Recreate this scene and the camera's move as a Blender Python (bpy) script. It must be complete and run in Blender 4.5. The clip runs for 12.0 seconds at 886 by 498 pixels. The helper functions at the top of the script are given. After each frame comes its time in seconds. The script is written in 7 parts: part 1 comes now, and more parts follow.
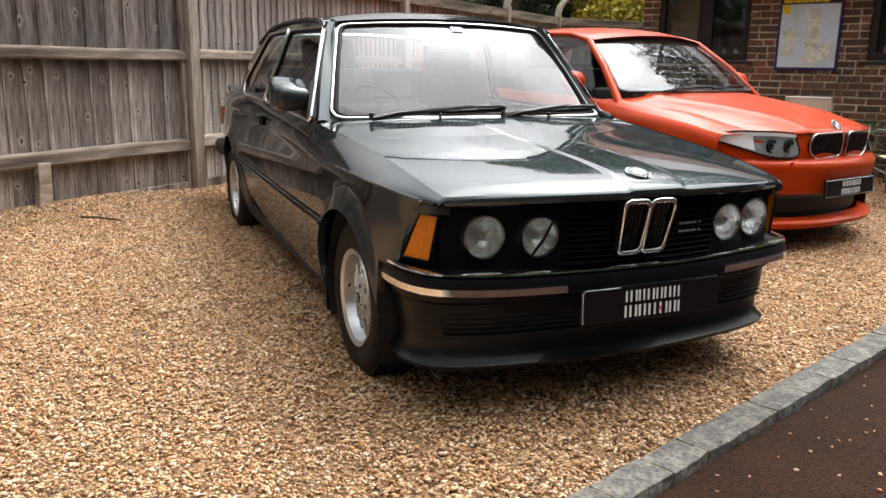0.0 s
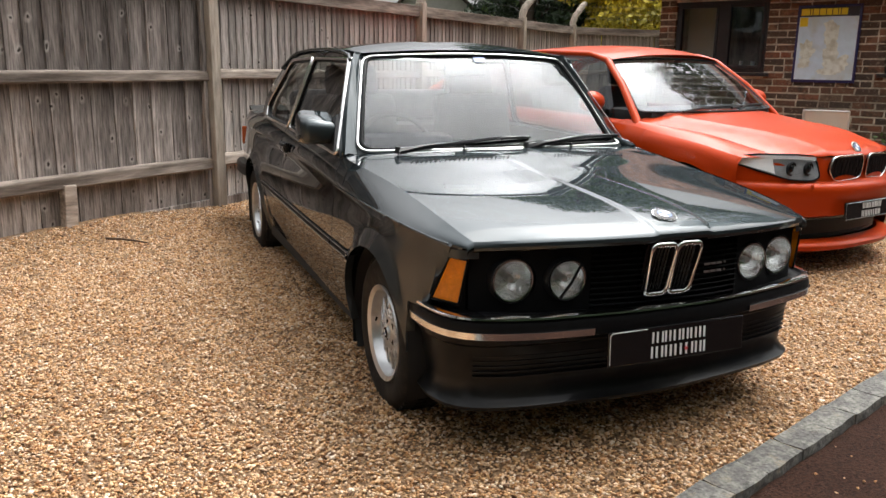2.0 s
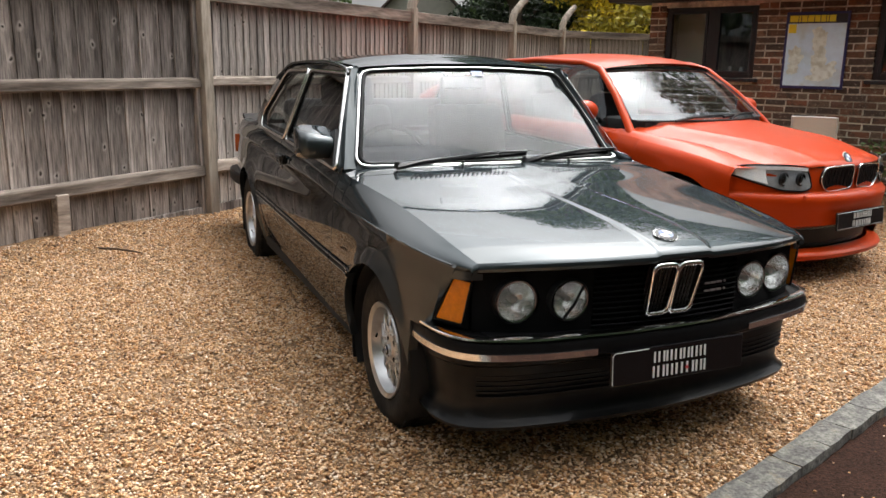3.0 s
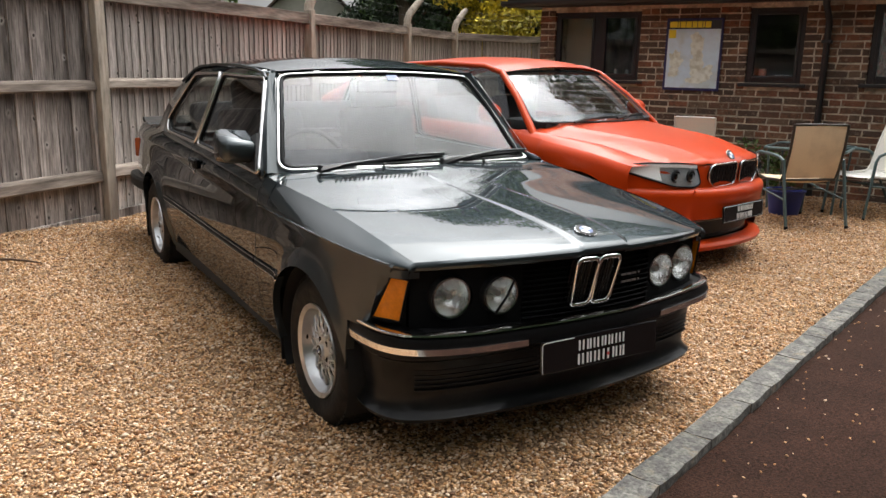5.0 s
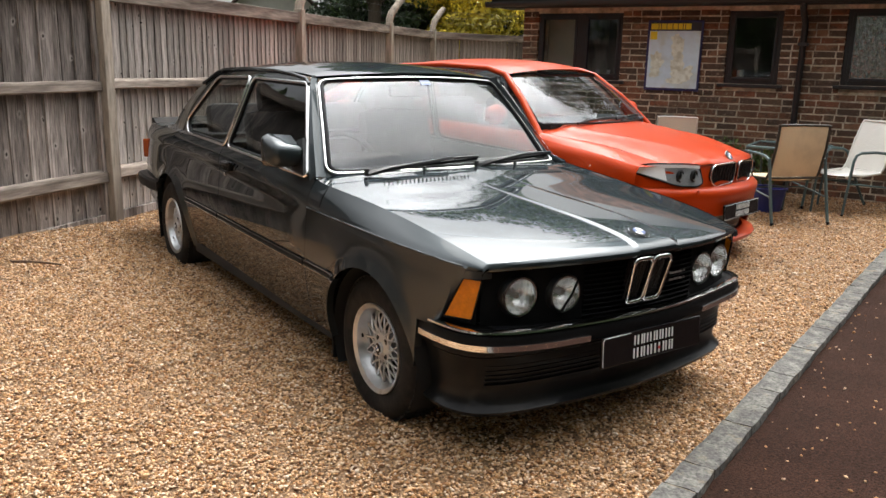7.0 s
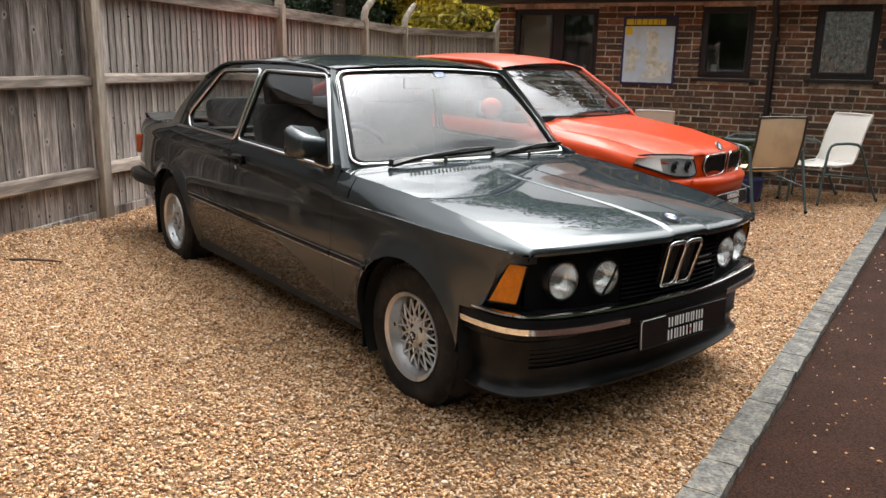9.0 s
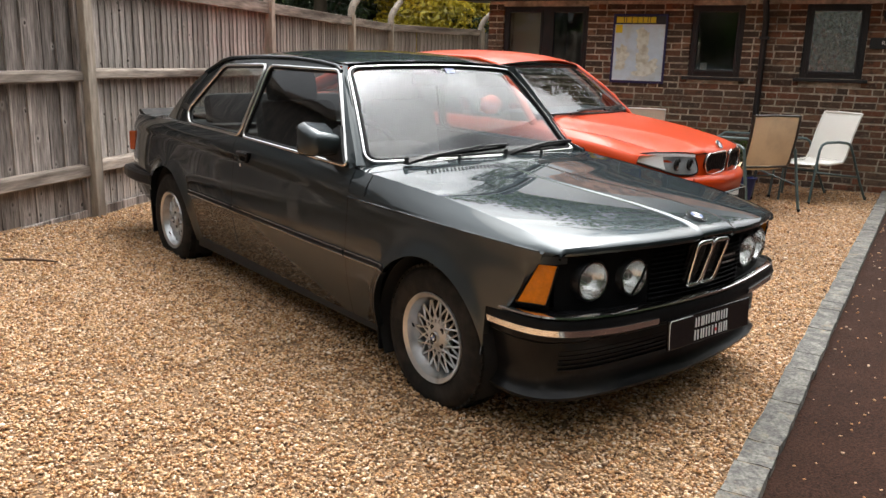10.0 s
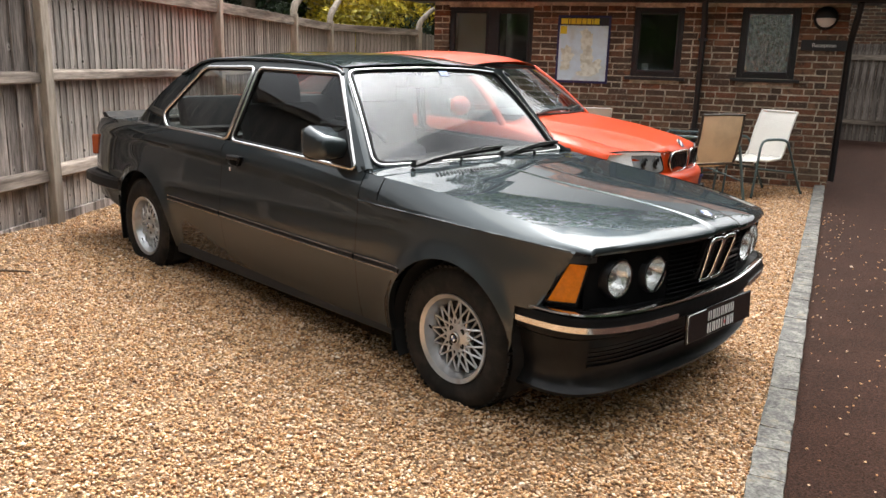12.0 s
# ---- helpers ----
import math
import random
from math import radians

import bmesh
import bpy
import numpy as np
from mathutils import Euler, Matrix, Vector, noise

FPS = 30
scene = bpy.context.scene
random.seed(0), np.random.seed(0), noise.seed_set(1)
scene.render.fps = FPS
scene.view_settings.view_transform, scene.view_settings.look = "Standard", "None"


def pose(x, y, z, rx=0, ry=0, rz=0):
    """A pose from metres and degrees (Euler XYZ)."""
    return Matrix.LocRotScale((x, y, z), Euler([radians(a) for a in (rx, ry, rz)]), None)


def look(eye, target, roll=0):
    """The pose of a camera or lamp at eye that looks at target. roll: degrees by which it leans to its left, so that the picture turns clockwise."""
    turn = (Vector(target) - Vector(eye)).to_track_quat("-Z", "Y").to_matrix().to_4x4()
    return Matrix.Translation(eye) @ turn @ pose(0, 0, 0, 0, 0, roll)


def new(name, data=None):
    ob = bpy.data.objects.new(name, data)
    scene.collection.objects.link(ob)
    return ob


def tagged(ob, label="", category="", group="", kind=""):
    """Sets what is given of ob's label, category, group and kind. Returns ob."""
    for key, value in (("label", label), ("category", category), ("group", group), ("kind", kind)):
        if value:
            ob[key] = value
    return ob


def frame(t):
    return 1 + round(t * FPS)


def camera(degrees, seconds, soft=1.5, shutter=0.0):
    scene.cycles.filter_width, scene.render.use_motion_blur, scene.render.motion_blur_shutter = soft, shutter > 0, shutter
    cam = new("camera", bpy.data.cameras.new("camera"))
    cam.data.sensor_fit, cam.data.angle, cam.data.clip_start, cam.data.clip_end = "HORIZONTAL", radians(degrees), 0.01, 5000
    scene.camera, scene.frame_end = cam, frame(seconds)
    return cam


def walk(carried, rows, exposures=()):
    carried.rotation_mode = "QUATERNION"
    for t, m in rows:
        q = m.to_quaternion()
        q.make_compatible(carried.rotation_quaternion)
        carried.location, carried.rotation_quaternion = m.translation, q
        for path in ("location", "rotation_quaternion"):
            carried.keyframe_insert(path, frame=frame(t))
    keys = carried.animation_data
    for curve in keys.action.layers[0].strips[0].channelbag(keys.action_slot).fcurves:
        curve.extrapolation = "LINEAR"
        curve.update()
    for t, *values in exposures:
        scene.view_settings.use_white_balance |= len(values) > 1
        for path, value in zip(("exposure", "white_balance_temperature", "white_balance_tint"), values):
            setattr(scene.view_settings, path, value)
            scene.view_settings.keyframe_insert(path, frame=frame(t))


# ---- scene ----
cam = camera(58.1, 12.0)
PATH = [
    (0, (-1.564, -2.670, 1.080), (-0.800, -0.879, 0.627), 0.9),
    (0.5, (-1.575, -2.671, 1.074), (-0.822, -0.873, 0.623), 0.9),
    (1, (-1.587, -2.674, 1.115), (-0.842, -0.874, 0.663), 0.8),
    (1.5, (-1.602, -2.671, 1.167), (-0.863, -0.869, 0.716), 0.8),
    (2, (-1.619, -2.659, 1.213), (-0.882, -0.856, 0.762), 0.7),
    (2.5, (-1.643, -2.632, 1.259), (-0.900, -0.831, 0.806), 0.8),
    (4.5, (-1.760, -2.634, 1.295), (-0.817, -0.928, 0.846), 0.9),
    (5, (-1.830, -2.652, 1.297), (-0.820, -0.986, 0.849), 1.1),
    (5.5, (-1.933, -2.678, 1.310), (-0.886, -1.033, 0.864), 1.2),
    (6, (-2.023, -2.675, 1.316), (-0.946, -1.050, 0.865), 1.2),
    (6.5, (-2.101, -2.627, 1.329), (-1.013, -1.012, 0.873), 1.3),
    (7, (-2.209, -2.554, 1.339), (-1.109, -0.947, 0.882), 1.4),
    (7.5, (-2.306, -2.512, 1.340), (-1.192, -0.915, 0.883), 1.4),
    (9.5, (-2.521, -2.354, 1.295), (-1.312, -0.830, 0.833), 1.4),
    (10, (-2.575, -2.264, 1.293), (-1.342, -0.759, 0.829), 1.6),
    (10.5, (-2.638, -2.204, 1.293), (-1.370, -0.728, 0.829), 1.6),
    (11, (-2.692, -2.163, 1.297), (-1.407, -0.701, 0.834), 1.6),
    (11.5, (-2.782, -2.094, 1.295), (-1.462, -0.664, 0.832), 1.7),
    (12, (-2.873, -2.038, 1.303), (-1.495, -0.664, 0.841), 1.7),
]
walk(cam, [(t, look(eye, target, roll)) for t, eye, target, roll in PATH], [(0, 0.25), (4.5, 0.12), (6.5, 0.14), (7.5, 0.24), (10.5, 0.26), (11.2, 0.32), (12, 0.50)])

# ---- light: a bright overcast sky and a wide, weak sun ----
SUN_HIGH, SUN_TURN = 62.0, 66.0
SUN_WAY = (math.cos(radians(SUN_HIGH)) * math.sin(radians(SUN_TURN)), math.cos(radians(SUN_HIGH)) * math.cos(radians(SUN_TURN)), math.sin(radians(SUN_HIGH)))
world = bpy.data.worlds.new("overcast_sky")
scene.world = world
world.use_nodes = True
wn, wl = world.node_tree.nodes, world.node_tree.links
wn.clear()
sky = wn.new("ShaderNodeTexSky")
sky.sky_type, sky.sun_disc = "NISHITA", False
sky.sun_elevation, sky.sun_rotation = radians(SUN_HIGH), radians(SUN_TURN)
sky.air_density, sky.dust_density, sky.ozone_density = 1.0, 2.0, 1.0
pale = wn.new("ShaderNodeHueSaturation")
pale.inputs["Saturation"].default_value = 0.05
cloud = wn.new("ShaderNodeTexNoise")
cloud.inputs["Scale"].default_value, cloud.inputs["Detail"].default_value = 1.9, 4.0
cloud_map = wn.new("ShaderNodeMapRange")
cloud_map.inputs["From Min"].default_value, cloud_map.inputs["From Max"].default_value = 0.3, 0.7
cloud_map.inputs["To Min"].default_value, cloud_map.inputs["To Max"].default_value = 0.35, 1.85
coords = wn.new("ShaderNodeTexCoord")
mul = wn.new("ShaderNodeVectorMath")
mul.operation = "SCALE"
back = wn.new("ShaderNodeBackground")
back.inputs["Strength"].default_value = 0.090
out = wn.new("ShaderNodeOutputWorld")
wl.new(coords.outputs["Generated"], cloud.inputs["Vector"])
wl.new(cloud.outputs["Fac"], cloud_map.inputs["Value"])
wl.new(sky.outputs["Color"], pale.inputs["Color"])
wl.new(pale.outputs["Color"], mul.inputs[0])
wl.new(cloud_map.outputs["Result"], mul.inputs["Scale"])
# an overcast sky is brightest overhead
split = wn.new("ShaderNodeSeparateXYZ")
rise = wn.new("ShaderNodeMapRange")
rise.interpolation_type = "SMOOTHSTEP"
rise.inputs["From Min"].default_value, rise.inputs["From Max"].default_value = 0.20, 0.85
rise.inputs["To Min"].default_value, rise.inputs["To Max"].default_value = 1.0, 4.2
mul2 = wn.new("ShaderNodeVectorMath")
mul2.operation = "SCALE"
wl.new(coords.outputs["Generated"], split.inputs["Vector"])
wl.new(split.outputs["Z"], rise.inputs["Value"])
wl.new(mul.outputs["Vector"], mul2.inputs[0])
# and brighter still where the sun stands behind the cloud
toward = wn.new("ShaderNodeVectorMath")
toward.operation = "DOT_PRODUCT"
toward.inputs[1].default_value = SUN_WAY
wl.new(coords.outputs["Generated"], toward.inputs[0])
lobe = wn.new("ShaderNodeMath")
lobe.operation, lobe.use_clamp = "MAXIMUM", False
lobe.inputs[1].default_value = 0.0
wl.new(toward.outputs["Value"], lobe.inputs[0])
power = wn.new("ShaderNodeMath")
power.operation = "POWER"
power.inputs[1].default_value = 7.0
wl.new(lobe.outputs["Value"], power.inputs[0])
glow = wn.new("ShaderNodeMath")
glow.operation = "MULTIPLY_ADD"
glow.inputs[1].default_value = 7.0
wl.new(power.outputs["Value"], glow.inputs[0])
wl.new(rise.outputs["Result"], glow.inputs[2])
wl.new(glow.outputs["Value"], mul2.inputs["Scale"])
wl.new(mul2.outputs["Vector"], back.inputs["Color"])
wl.new(back.outputs["Background"], out.inputs["Surface"])
sun = new("sun", bpy.data.lights.new("sun", "SUN"))
sun.data.energy, sun.data.angle, sun.data.color = 1.2, radians(64), (1.0, 0.95, 0.86)
sun.matrix_world = look([8 * c for c in SUN_WAY], (0, 0, 0))


# ---- small tools ----
def link(nt, a, b):
    nt.links.new(a, b)


def material(name, base, rough=0.6, metal=0.0, spread=0.0, scale=20.0, bump=0.0, bump_scale=None, coat=0.0,
             spec=None, second=None, second_scale=3.0, second_low=0.45, second_high=0.65, random=0.0, island=0.0, stretch=(1, 1, 1), world_space=False):
    """A surface with a base colour, a fine grain, a coarse stain and a relief."""
    m = bpy.data.materials.new(name)
    m.use_nodes = True
    nt = m.node_tree
    n = nt.nodes
    bs = n["Principled BSDF"]
    bs.inputs["Base Color"].default_value = (*base, 1)
    bs.inputs["Roughness"].default_value = rough
    bs.inputs["Metallic"].default_value = metal
    bs.inputs["Coat Weight"].default_value = coat
    bs.inputs["Coat Roughness"].default_value = 0.03
    if spec is not None:
        bs.inputs["Specular IOR Level"].default_value = spec
    tc = n.new("ShaderNodeTexCoord")
    mp = n.new("ShaderNodeMapping")
    mp.inputs["Scale"].default_value = stretch
    if world_space:
        geo = n.new("ShaderNodeNewGeometry")
        link(nt, geo.outputs["Position"], mp.inputs["Vector"])
    else:
        link(nt, tc.outputs["Object"], mp.inputs["Vector"])
    colour = None
    if second or spread or random or island:
        rgb = n.new("ShaderNodeRGB")
        rgb.outputs[0].default_value = (*base, 1)
        colour = rgb.outputs[0]
    if second:
        nz = n.new("ShaderNodeTexNoise")
        nz.inputs["Scale"].default_value, nz.inputs["Detail"].default_value = second_scale, 6.0
        link(nt, mp.outputs["Vector"], nz.inputs["Vector"])
        mr = n.new("ShaderNodeMapRange")
        mr.inputs["From Min"].default_value, mr.inputs["From Max"].default_value = second_low, second_high
        link(nt, nz.outputs["Fac"], mr.inputs["Value"])
        mx = n.new("ShaderNodeMix")
        mx.data_type = "RGBA"
        link(nt, mr.outputs["Result"], mx.inputs["Factor"])
        link(nt, colour, mx.inputs["A"])
        mx.inputs["B"].default_value = (*second, 1)
        colour = mx.outputs["Result"]
    if spread:
        nz = n.new("ShaderNodeTexNoise")
        nz.inputs["Scale"].default_value, nz.inputs["Detail"].default_value = scale, 8.0
        nz.inputs["Roughness"].default_value = 0.65
        link(nt, mp.outputs["Vector"], nz.inputs["Vector"])
        mr = n.new("ShaderNodeMapRange")
        mr.inputs["From Min"].default_value, mr.inputs["From Max"].default_value = 0.25, 0.75
        mr.inputs["To Min"].default_value, mr.inputs["To Max"].default_value = 1 - spread, 1 + spread
        link(nt, nz.outputs["Fac"], mr.inputs["Value"])
        vm = n.new("ShaderNodeVectorMath")
        vm.operation = "SCALE"
        link(nt, colour, vm.inputs[0])
        link(nt, mr.outputs["Result"], vm.inputs["Scale"])
        colour = vm.outputs["Vector"]
    for amount, node, socket in ((random, "ShaderNodeObjectInfo", "Random"), (island, "ShaderNodeNewGeometry", "Random Per Island")):
        if amount:
            oi = n.new(node)
            mr = n.new("ShaderNodeMapRange")
            mr.inputs["To Min"].default_value, mr.inputs["To Max"].default_value = 1 - amount, 1 + amount
            link(nt, oi.outputs[socket], mr.inputs["Value"])
            vm = n.new("ShaderNodeVectorMath")
            vm.operation = "SCALE"
            link(nt, colour, vm.inputs[0])
            link(nt, mr.outputs["Result"], vm.inputs["Scale"])
            colour = vm.outputs["Vector"]
    if colour:
        link(nt, colour, bs.inputs["Base Color"])
    if bump:
        nz = n.new("ShaderNodeTexNoise")
        nz.inputs["Scale"].default_value, nz.inputs["Detail"].default_value = bump_scale or scale, 8.0
        link(nt, mp.outputs["Vector"], nz.inputs["Vector"])
        bp = n.new("ShaderNodeBump")
        bp.inputs["Strength"].default_value, bp.inputs["Distance"].default_value = bump, 0.01
        link(nt, nz.outputs["Fac"], bp.inputs["Height"])
        link(nt, bp.outputs["Normal"], bs.inputs["Normal"])
    return m


def ramp_material(name, stops, rough, source="island", bump=0.0, bump_scale=60.0, spread=0.15):
    """Each piece takes its own colour out of a row of colours."""
    m = material(name, (0.3, 0.3, 0.3), rough, spread=spread, scale=40, bump=bump, bump_scale=bump_scale)
    nt = m.node_tree
    n = nt.nodes
    cr = n.new("ShaderNodeValToRGB")
    cr.color_ramp.interpolation = "CONSTANT"
    while len(cr.color_ramp.elements) < len(stops):
        cr.color_ramp.elements.new(0.5)
    for e, (p, c) in zip(cr.color_ramp.elements, stops):
        e.position, e.color = p, (*c, 1)
    if source == "island":
        src = n.new("ShaderNodeNewGeometry").outputs["Random Per Island"]
    else:
        src = n.new("ShaderNodeObjectInfo").outputs["Random"]
    link(nt, src, cr.inputs["Fac"])
    for v in [x for x in n if x.bl_idname == "ShaderNodeVectorMath"]:
        link(nt, cr.outputs["Color"], v.inputs[0])
    return m


def paint_material(name, base, flake, metal, rough=0.32, gloss=1.56):
    """Metallic car paint under a clear coat, with a fine flake and faint dust."""
    m = material(name, base, rough, metal=metal, spread=0.10, scale=900, coat=1.0, second=flake, second_scale=1.3, second_low=0.3, second_high=0.9)
    bs = m.node_tree.nodes["Principled BSDF"]
    bs.inputs["Coat IOR"].default_value = gloss
    bs.inputs["Specular IOR Level"].default_value = 0.2
    bs.inputs["Specular Tint"].default_value = (0.15, 0.15, 0.15, 1)
    return m


def glass_material(name, tint, rough=0.0, ior=1.52, dust=0.0, flutes=0.0):
    m = bpy.data.materials.new(name)
    m.use_nodes = True
    nt = m.node_tree
    n = nt.nodes
    n.clear()
    tr, gl, fr, mx, o = (n.new("ShaderNode" + k) for k in ("BsdfTransparent", "BsdfGlossy", "LayerWeight", "MixShader", "OutputMaterial"))
    tr.inputs["Color"].default_value = (*tint, 1)
    gl.inputs["Roughness"].default_value = rough
    gl.inputs["Color"].default_value = (0.95, 0.97, 1, 1)
    # gloss rises from its head-on share to one at a glancing view, alike from both sides of the pane
    head_on = ((ior - 1) / (ior + 1)) ** 2
    fr.inputs["Blend"].default_value = 0.5
    pw, ma = n.new("ShaderNodeMath"), n.new("ShaderNodeMath")
    pw.operation, ma.operation = "POWER", "MULTIPLY_ADD"
    pw.inputs[1].default_value, ma.inputs[1].default_value, ma.inputs[2].default_value = 5.0, 1 - head_on, head_on
    link(nt, fr.outputs["Facing"], pw.inputs[0])
    link(nt, pw.outputs["Value"], ma.inputs[0])
    link(nt, ma.outputs["Value"], mx.inputs["Fac"])
    link(nt, tr.outputs["BSDF"], mx.inputs[1])
    link(nt, gl.outputs["BSDF"], mx.inputs[2])
    top = mx
    if dust:
        df, m2 = n.new("ShaderNodeBsdfDiffuse"), n.new("ShaderNodeMixShader")
        df.inputs["Color"].default_value = (0.55, 0.53, 0.5, 1)
        m2.inputs["Fac"].default_value = dust
        link(nt, mx.outputs["Shader"], m2.inputs[1])
        link(nt, df.outputs["BSDF"], m2.inputs[2])
        top = m2
    if flutes:
        # upright moulded ribs
        tc, wv, bp = n.new("ShaderNodeTexCoord"), n.new("ShaderNodeTexWave"), n.new("ShaderNodeBump")
        wv.bands_direction = "Y"
        wv.inputs["Scale"].default_value, wv.inputs["Distortion"].default_value = flutes, 0.4
        bp.inputs["Strength"].default_value, bp.inputs["Distance"].default_value = 0.25, 0.002
        link(nt, tc.outputs["Object"], wv.inputs["Vector"])
        link(nt, wv.outputs["Fac"], bp.inputs["Height"])
        link(nt, bp.outputs["Normal"], gl.inputs["Normal"])
        link(nt, bp.outputs["Normal"], fr.inputs["Normal"])
    link(nt, top.outputs["Shader"], o.inputs["Surface"])
    return m


def finish(me, mat, smooth=None):
    for k in (mat if isinstance(mat, (list, tuple)) else [mat]):
        me.materials.append(k)
    if smooth is not None:
        me.shade_smooth()
        me.set_sharp_from_angle(angle=radians(smooth))
    return me


def part(name, bm, mat, parent=None, label="", smooth=None, at=None):
    me = bpy.data.meshes.new(name)
    bmesh.ops.recalc_face_normals(bm, faces=bm.faces)
    bm.to_mesh(me)
    bm.free()
    finish(me, mat, smooth)
    ob = new(name, me)
    ob.parent = parent
    if at is not None:
        ob.matrix_basis = at
    return tagged(ob, label) if label else ob


def thing(name, label, category, group="", at=None, kind=""):
    ob = new(name)
    ob.empty_display_size = 0.1
    if at is not None:
        ob.matrix_basis = at
    return tagged(ob, label, category, group, kind)


def share(name, me, parent, at):
    ob = new(name, me)
    ob.parent = parent
    ob.matrix_basis = at
    return ob


def pchip(keys):
    """A smooth curve through (t, value...) rows without overshoot."""
    a = np.array(keys, float)
    x, y = a[:, 0], a[:, 1:]
    h = np.diff(x)
    d = np.diff(y, axis=0) / h[:, None]
    s = np.zeros_like(y)
    s[0], s[-1] = d[0], d[-1]
    for i in range(1, len(x) - 1):
        w1, w2 = 2 * h[i] + h[i - 1], h[i] + 2 * h[i - 1]
        ok = d[i - 1] * d[i] > 0
        with np.errstate(divide="ignore", invalid="ignore"):
            s[i] = np.where(ok, (w1 + w2) / (w1 / d[i - 1] + w2 / d[i]), 0)

    def f(t):
        t = min(max(t, x[0]), x[-1])
        i = min(max(int(np.searchsorted(x, t)) - 1, 0), len(h) - 1)
        u = (t - x[i]) / h[i]
        v = ((1 + 2 * u) * (1 - u) ** 2 * y[i] + u * (1 - u) ** 2 * h[i] * s[i] + u * u * (3 - 2 * u) * y[i + 1] + u * u * (u - 1) * h[i] * s[i + 1])
        return float(v[0]) if len(v) == 1 else v
    return f


def sheet(rows, closed=False, bm=None):
    """A skin over rows of points, all of one length."""
    bm = bm or bmesh.new()
    vs = [[bm.verts.new(p) for p in r] for r in rows]
    for a, b in zip(vs, vs[1:]):
        n = len(a)
        for i in range(n if closed else n - 1):
            q = (a[i], a[(i + 1) % n], b[(i + 1) % n], b[i])
            if len({tuple(np.round(v.co, 6)) for v in q}) > 2:
                try:
                    bm.faces.new(q)
                except ValueError:
                    pass
    return bm


def mirrored(rows):
    return [[(-p[0], p[1], p[2]) for p in r] for r in rows]


def box(bm, x0, x1, y0, y1, z0, z1, m=None, bevel=0.0):
    r = bmesh.ops.create_cube(bm, size=1.0)
    vs = r["verts"]
    for v in vs:
        v.co = Vector(((x0 + x1) / 2 + v.co.x * (x1 - x0), (y0 + y1) / 2 + v.co.y * (y1 - y0), (z0 + z1) / 2 + v.co.z * (z1 - z0)))
    if bevel:
        es = list({e for v in vs for e in v.link_edges})
        r = bmesh.ops.bevel(bm, geom=es, offset=bevel, segments=2, affect="EDGES", profile=0.5)
        vs = list({v for f in r["faces"] for v in f.verts} | {v for v in vs if v.is_valid})
    if m is not None:
        bmesh.ops.transform(bm, matrix=m, verts=vs)
    return bm


def boxed(*a, **k):
    return box(bmesh.new(), *a, **k)


def tube(path, r, sides=8, closed=False, bm=None, flat=1.0, cap=True):
    """A rod along a path; r may be one radius or one for each point."""
    bm = bm or bmesh.new()
    P = [Vector(p) for p in path]
    n = len(P)
    rings = []
    up = Vector((0, 0, 1))
    for i, p in enumerate(P):
        a, b = (P[i - 1], P[(i + 1) % n]) if closed else (P[max(i - 1, 0)], P[min(i + 1, n - 1)])
        t = (b - a).normalized()
        side = t.cross(up)
        if side.length < 0.05:
            side = t.cross(Vector((0, 1, 0)))
        side.normalize()
        top = side.cross(t)
        rr = r[i] if isinstance(r, (list, tuple)) else r
        rings.append([p + side * (rr * math.cos(2 * math.pi * k / sides)) + top * (rr * flat * math.sin(2 * math.pi * k / sides)) for k in range(sides)])
    if closed:
        rings.append(rings[0])
    vs = [[bm.verts.new(q) for q in ring] for ring in (rings[:-1] if closed else rings)]
    if closed:
        vs.append(vs[0])
    for a, b in zip(vs, vs[1:]):
        for i in range(sides):
            bm.faces.new((a[i], a[(i + 1) % sides], b[(i + 1) % sides], b[i]))
    if not closed and cap:
        bm.faces.new(vs[0])
        bm.faces.new(vs[-1])
    return bm


def lathe(profile, n=48, bm=None):
    """A body turned round the x axis from (radius, x) pairs."""
    rows = [[(x, r * math.cos(2 * math.pi * k / n), r * math.sin(2 * math.pi * k / n)) for k in range(n)] for r, x in profile]
    return sheet(rows, closed=True, bm=bm)


def rounded(pts, r, n=6):
    """A closed 3D outline with rounded corners."""
    out_pts = []
    P = [Vector(p) for p in pts]
    for i, p in enumerate(P):
        a, b = P[i - 1], P[(i + 1) % len(P)]
        ra = min(r, (a - p).length * 0.45, (b - p).length * 0.45)
        s, e = p + (a - p).normalized() * ra, p + (b - p).normalized() * ra
        for k in range(n + 1):
            u = k / n
            out_pts.append((1 - u) ** 2 * s + 2 * u * (1 - u) * p + u * u * e)
    return out_pts


def plate_of(outline, thick, normal, bm=None):
    """A flat plate with the given outline, thick along normal."""
    bm = bm or bmesh.new()
    nv = Vector(normal) * thick
    a = [bm.verts.new(Vector(p)) for p in outline]
    b = [bm.verts.new(Vector(p) + nv) for p in outline]
    bm.faces.new(a)
    bm.faces.new(b)
    for i in range(len(a)):
        j = (i + 1) % len(a)
        bm.faces.new((a[i], a[j], b[j], b[i]))
    return bm


def lerp(a, b, u):
    return a + (b - a) * u


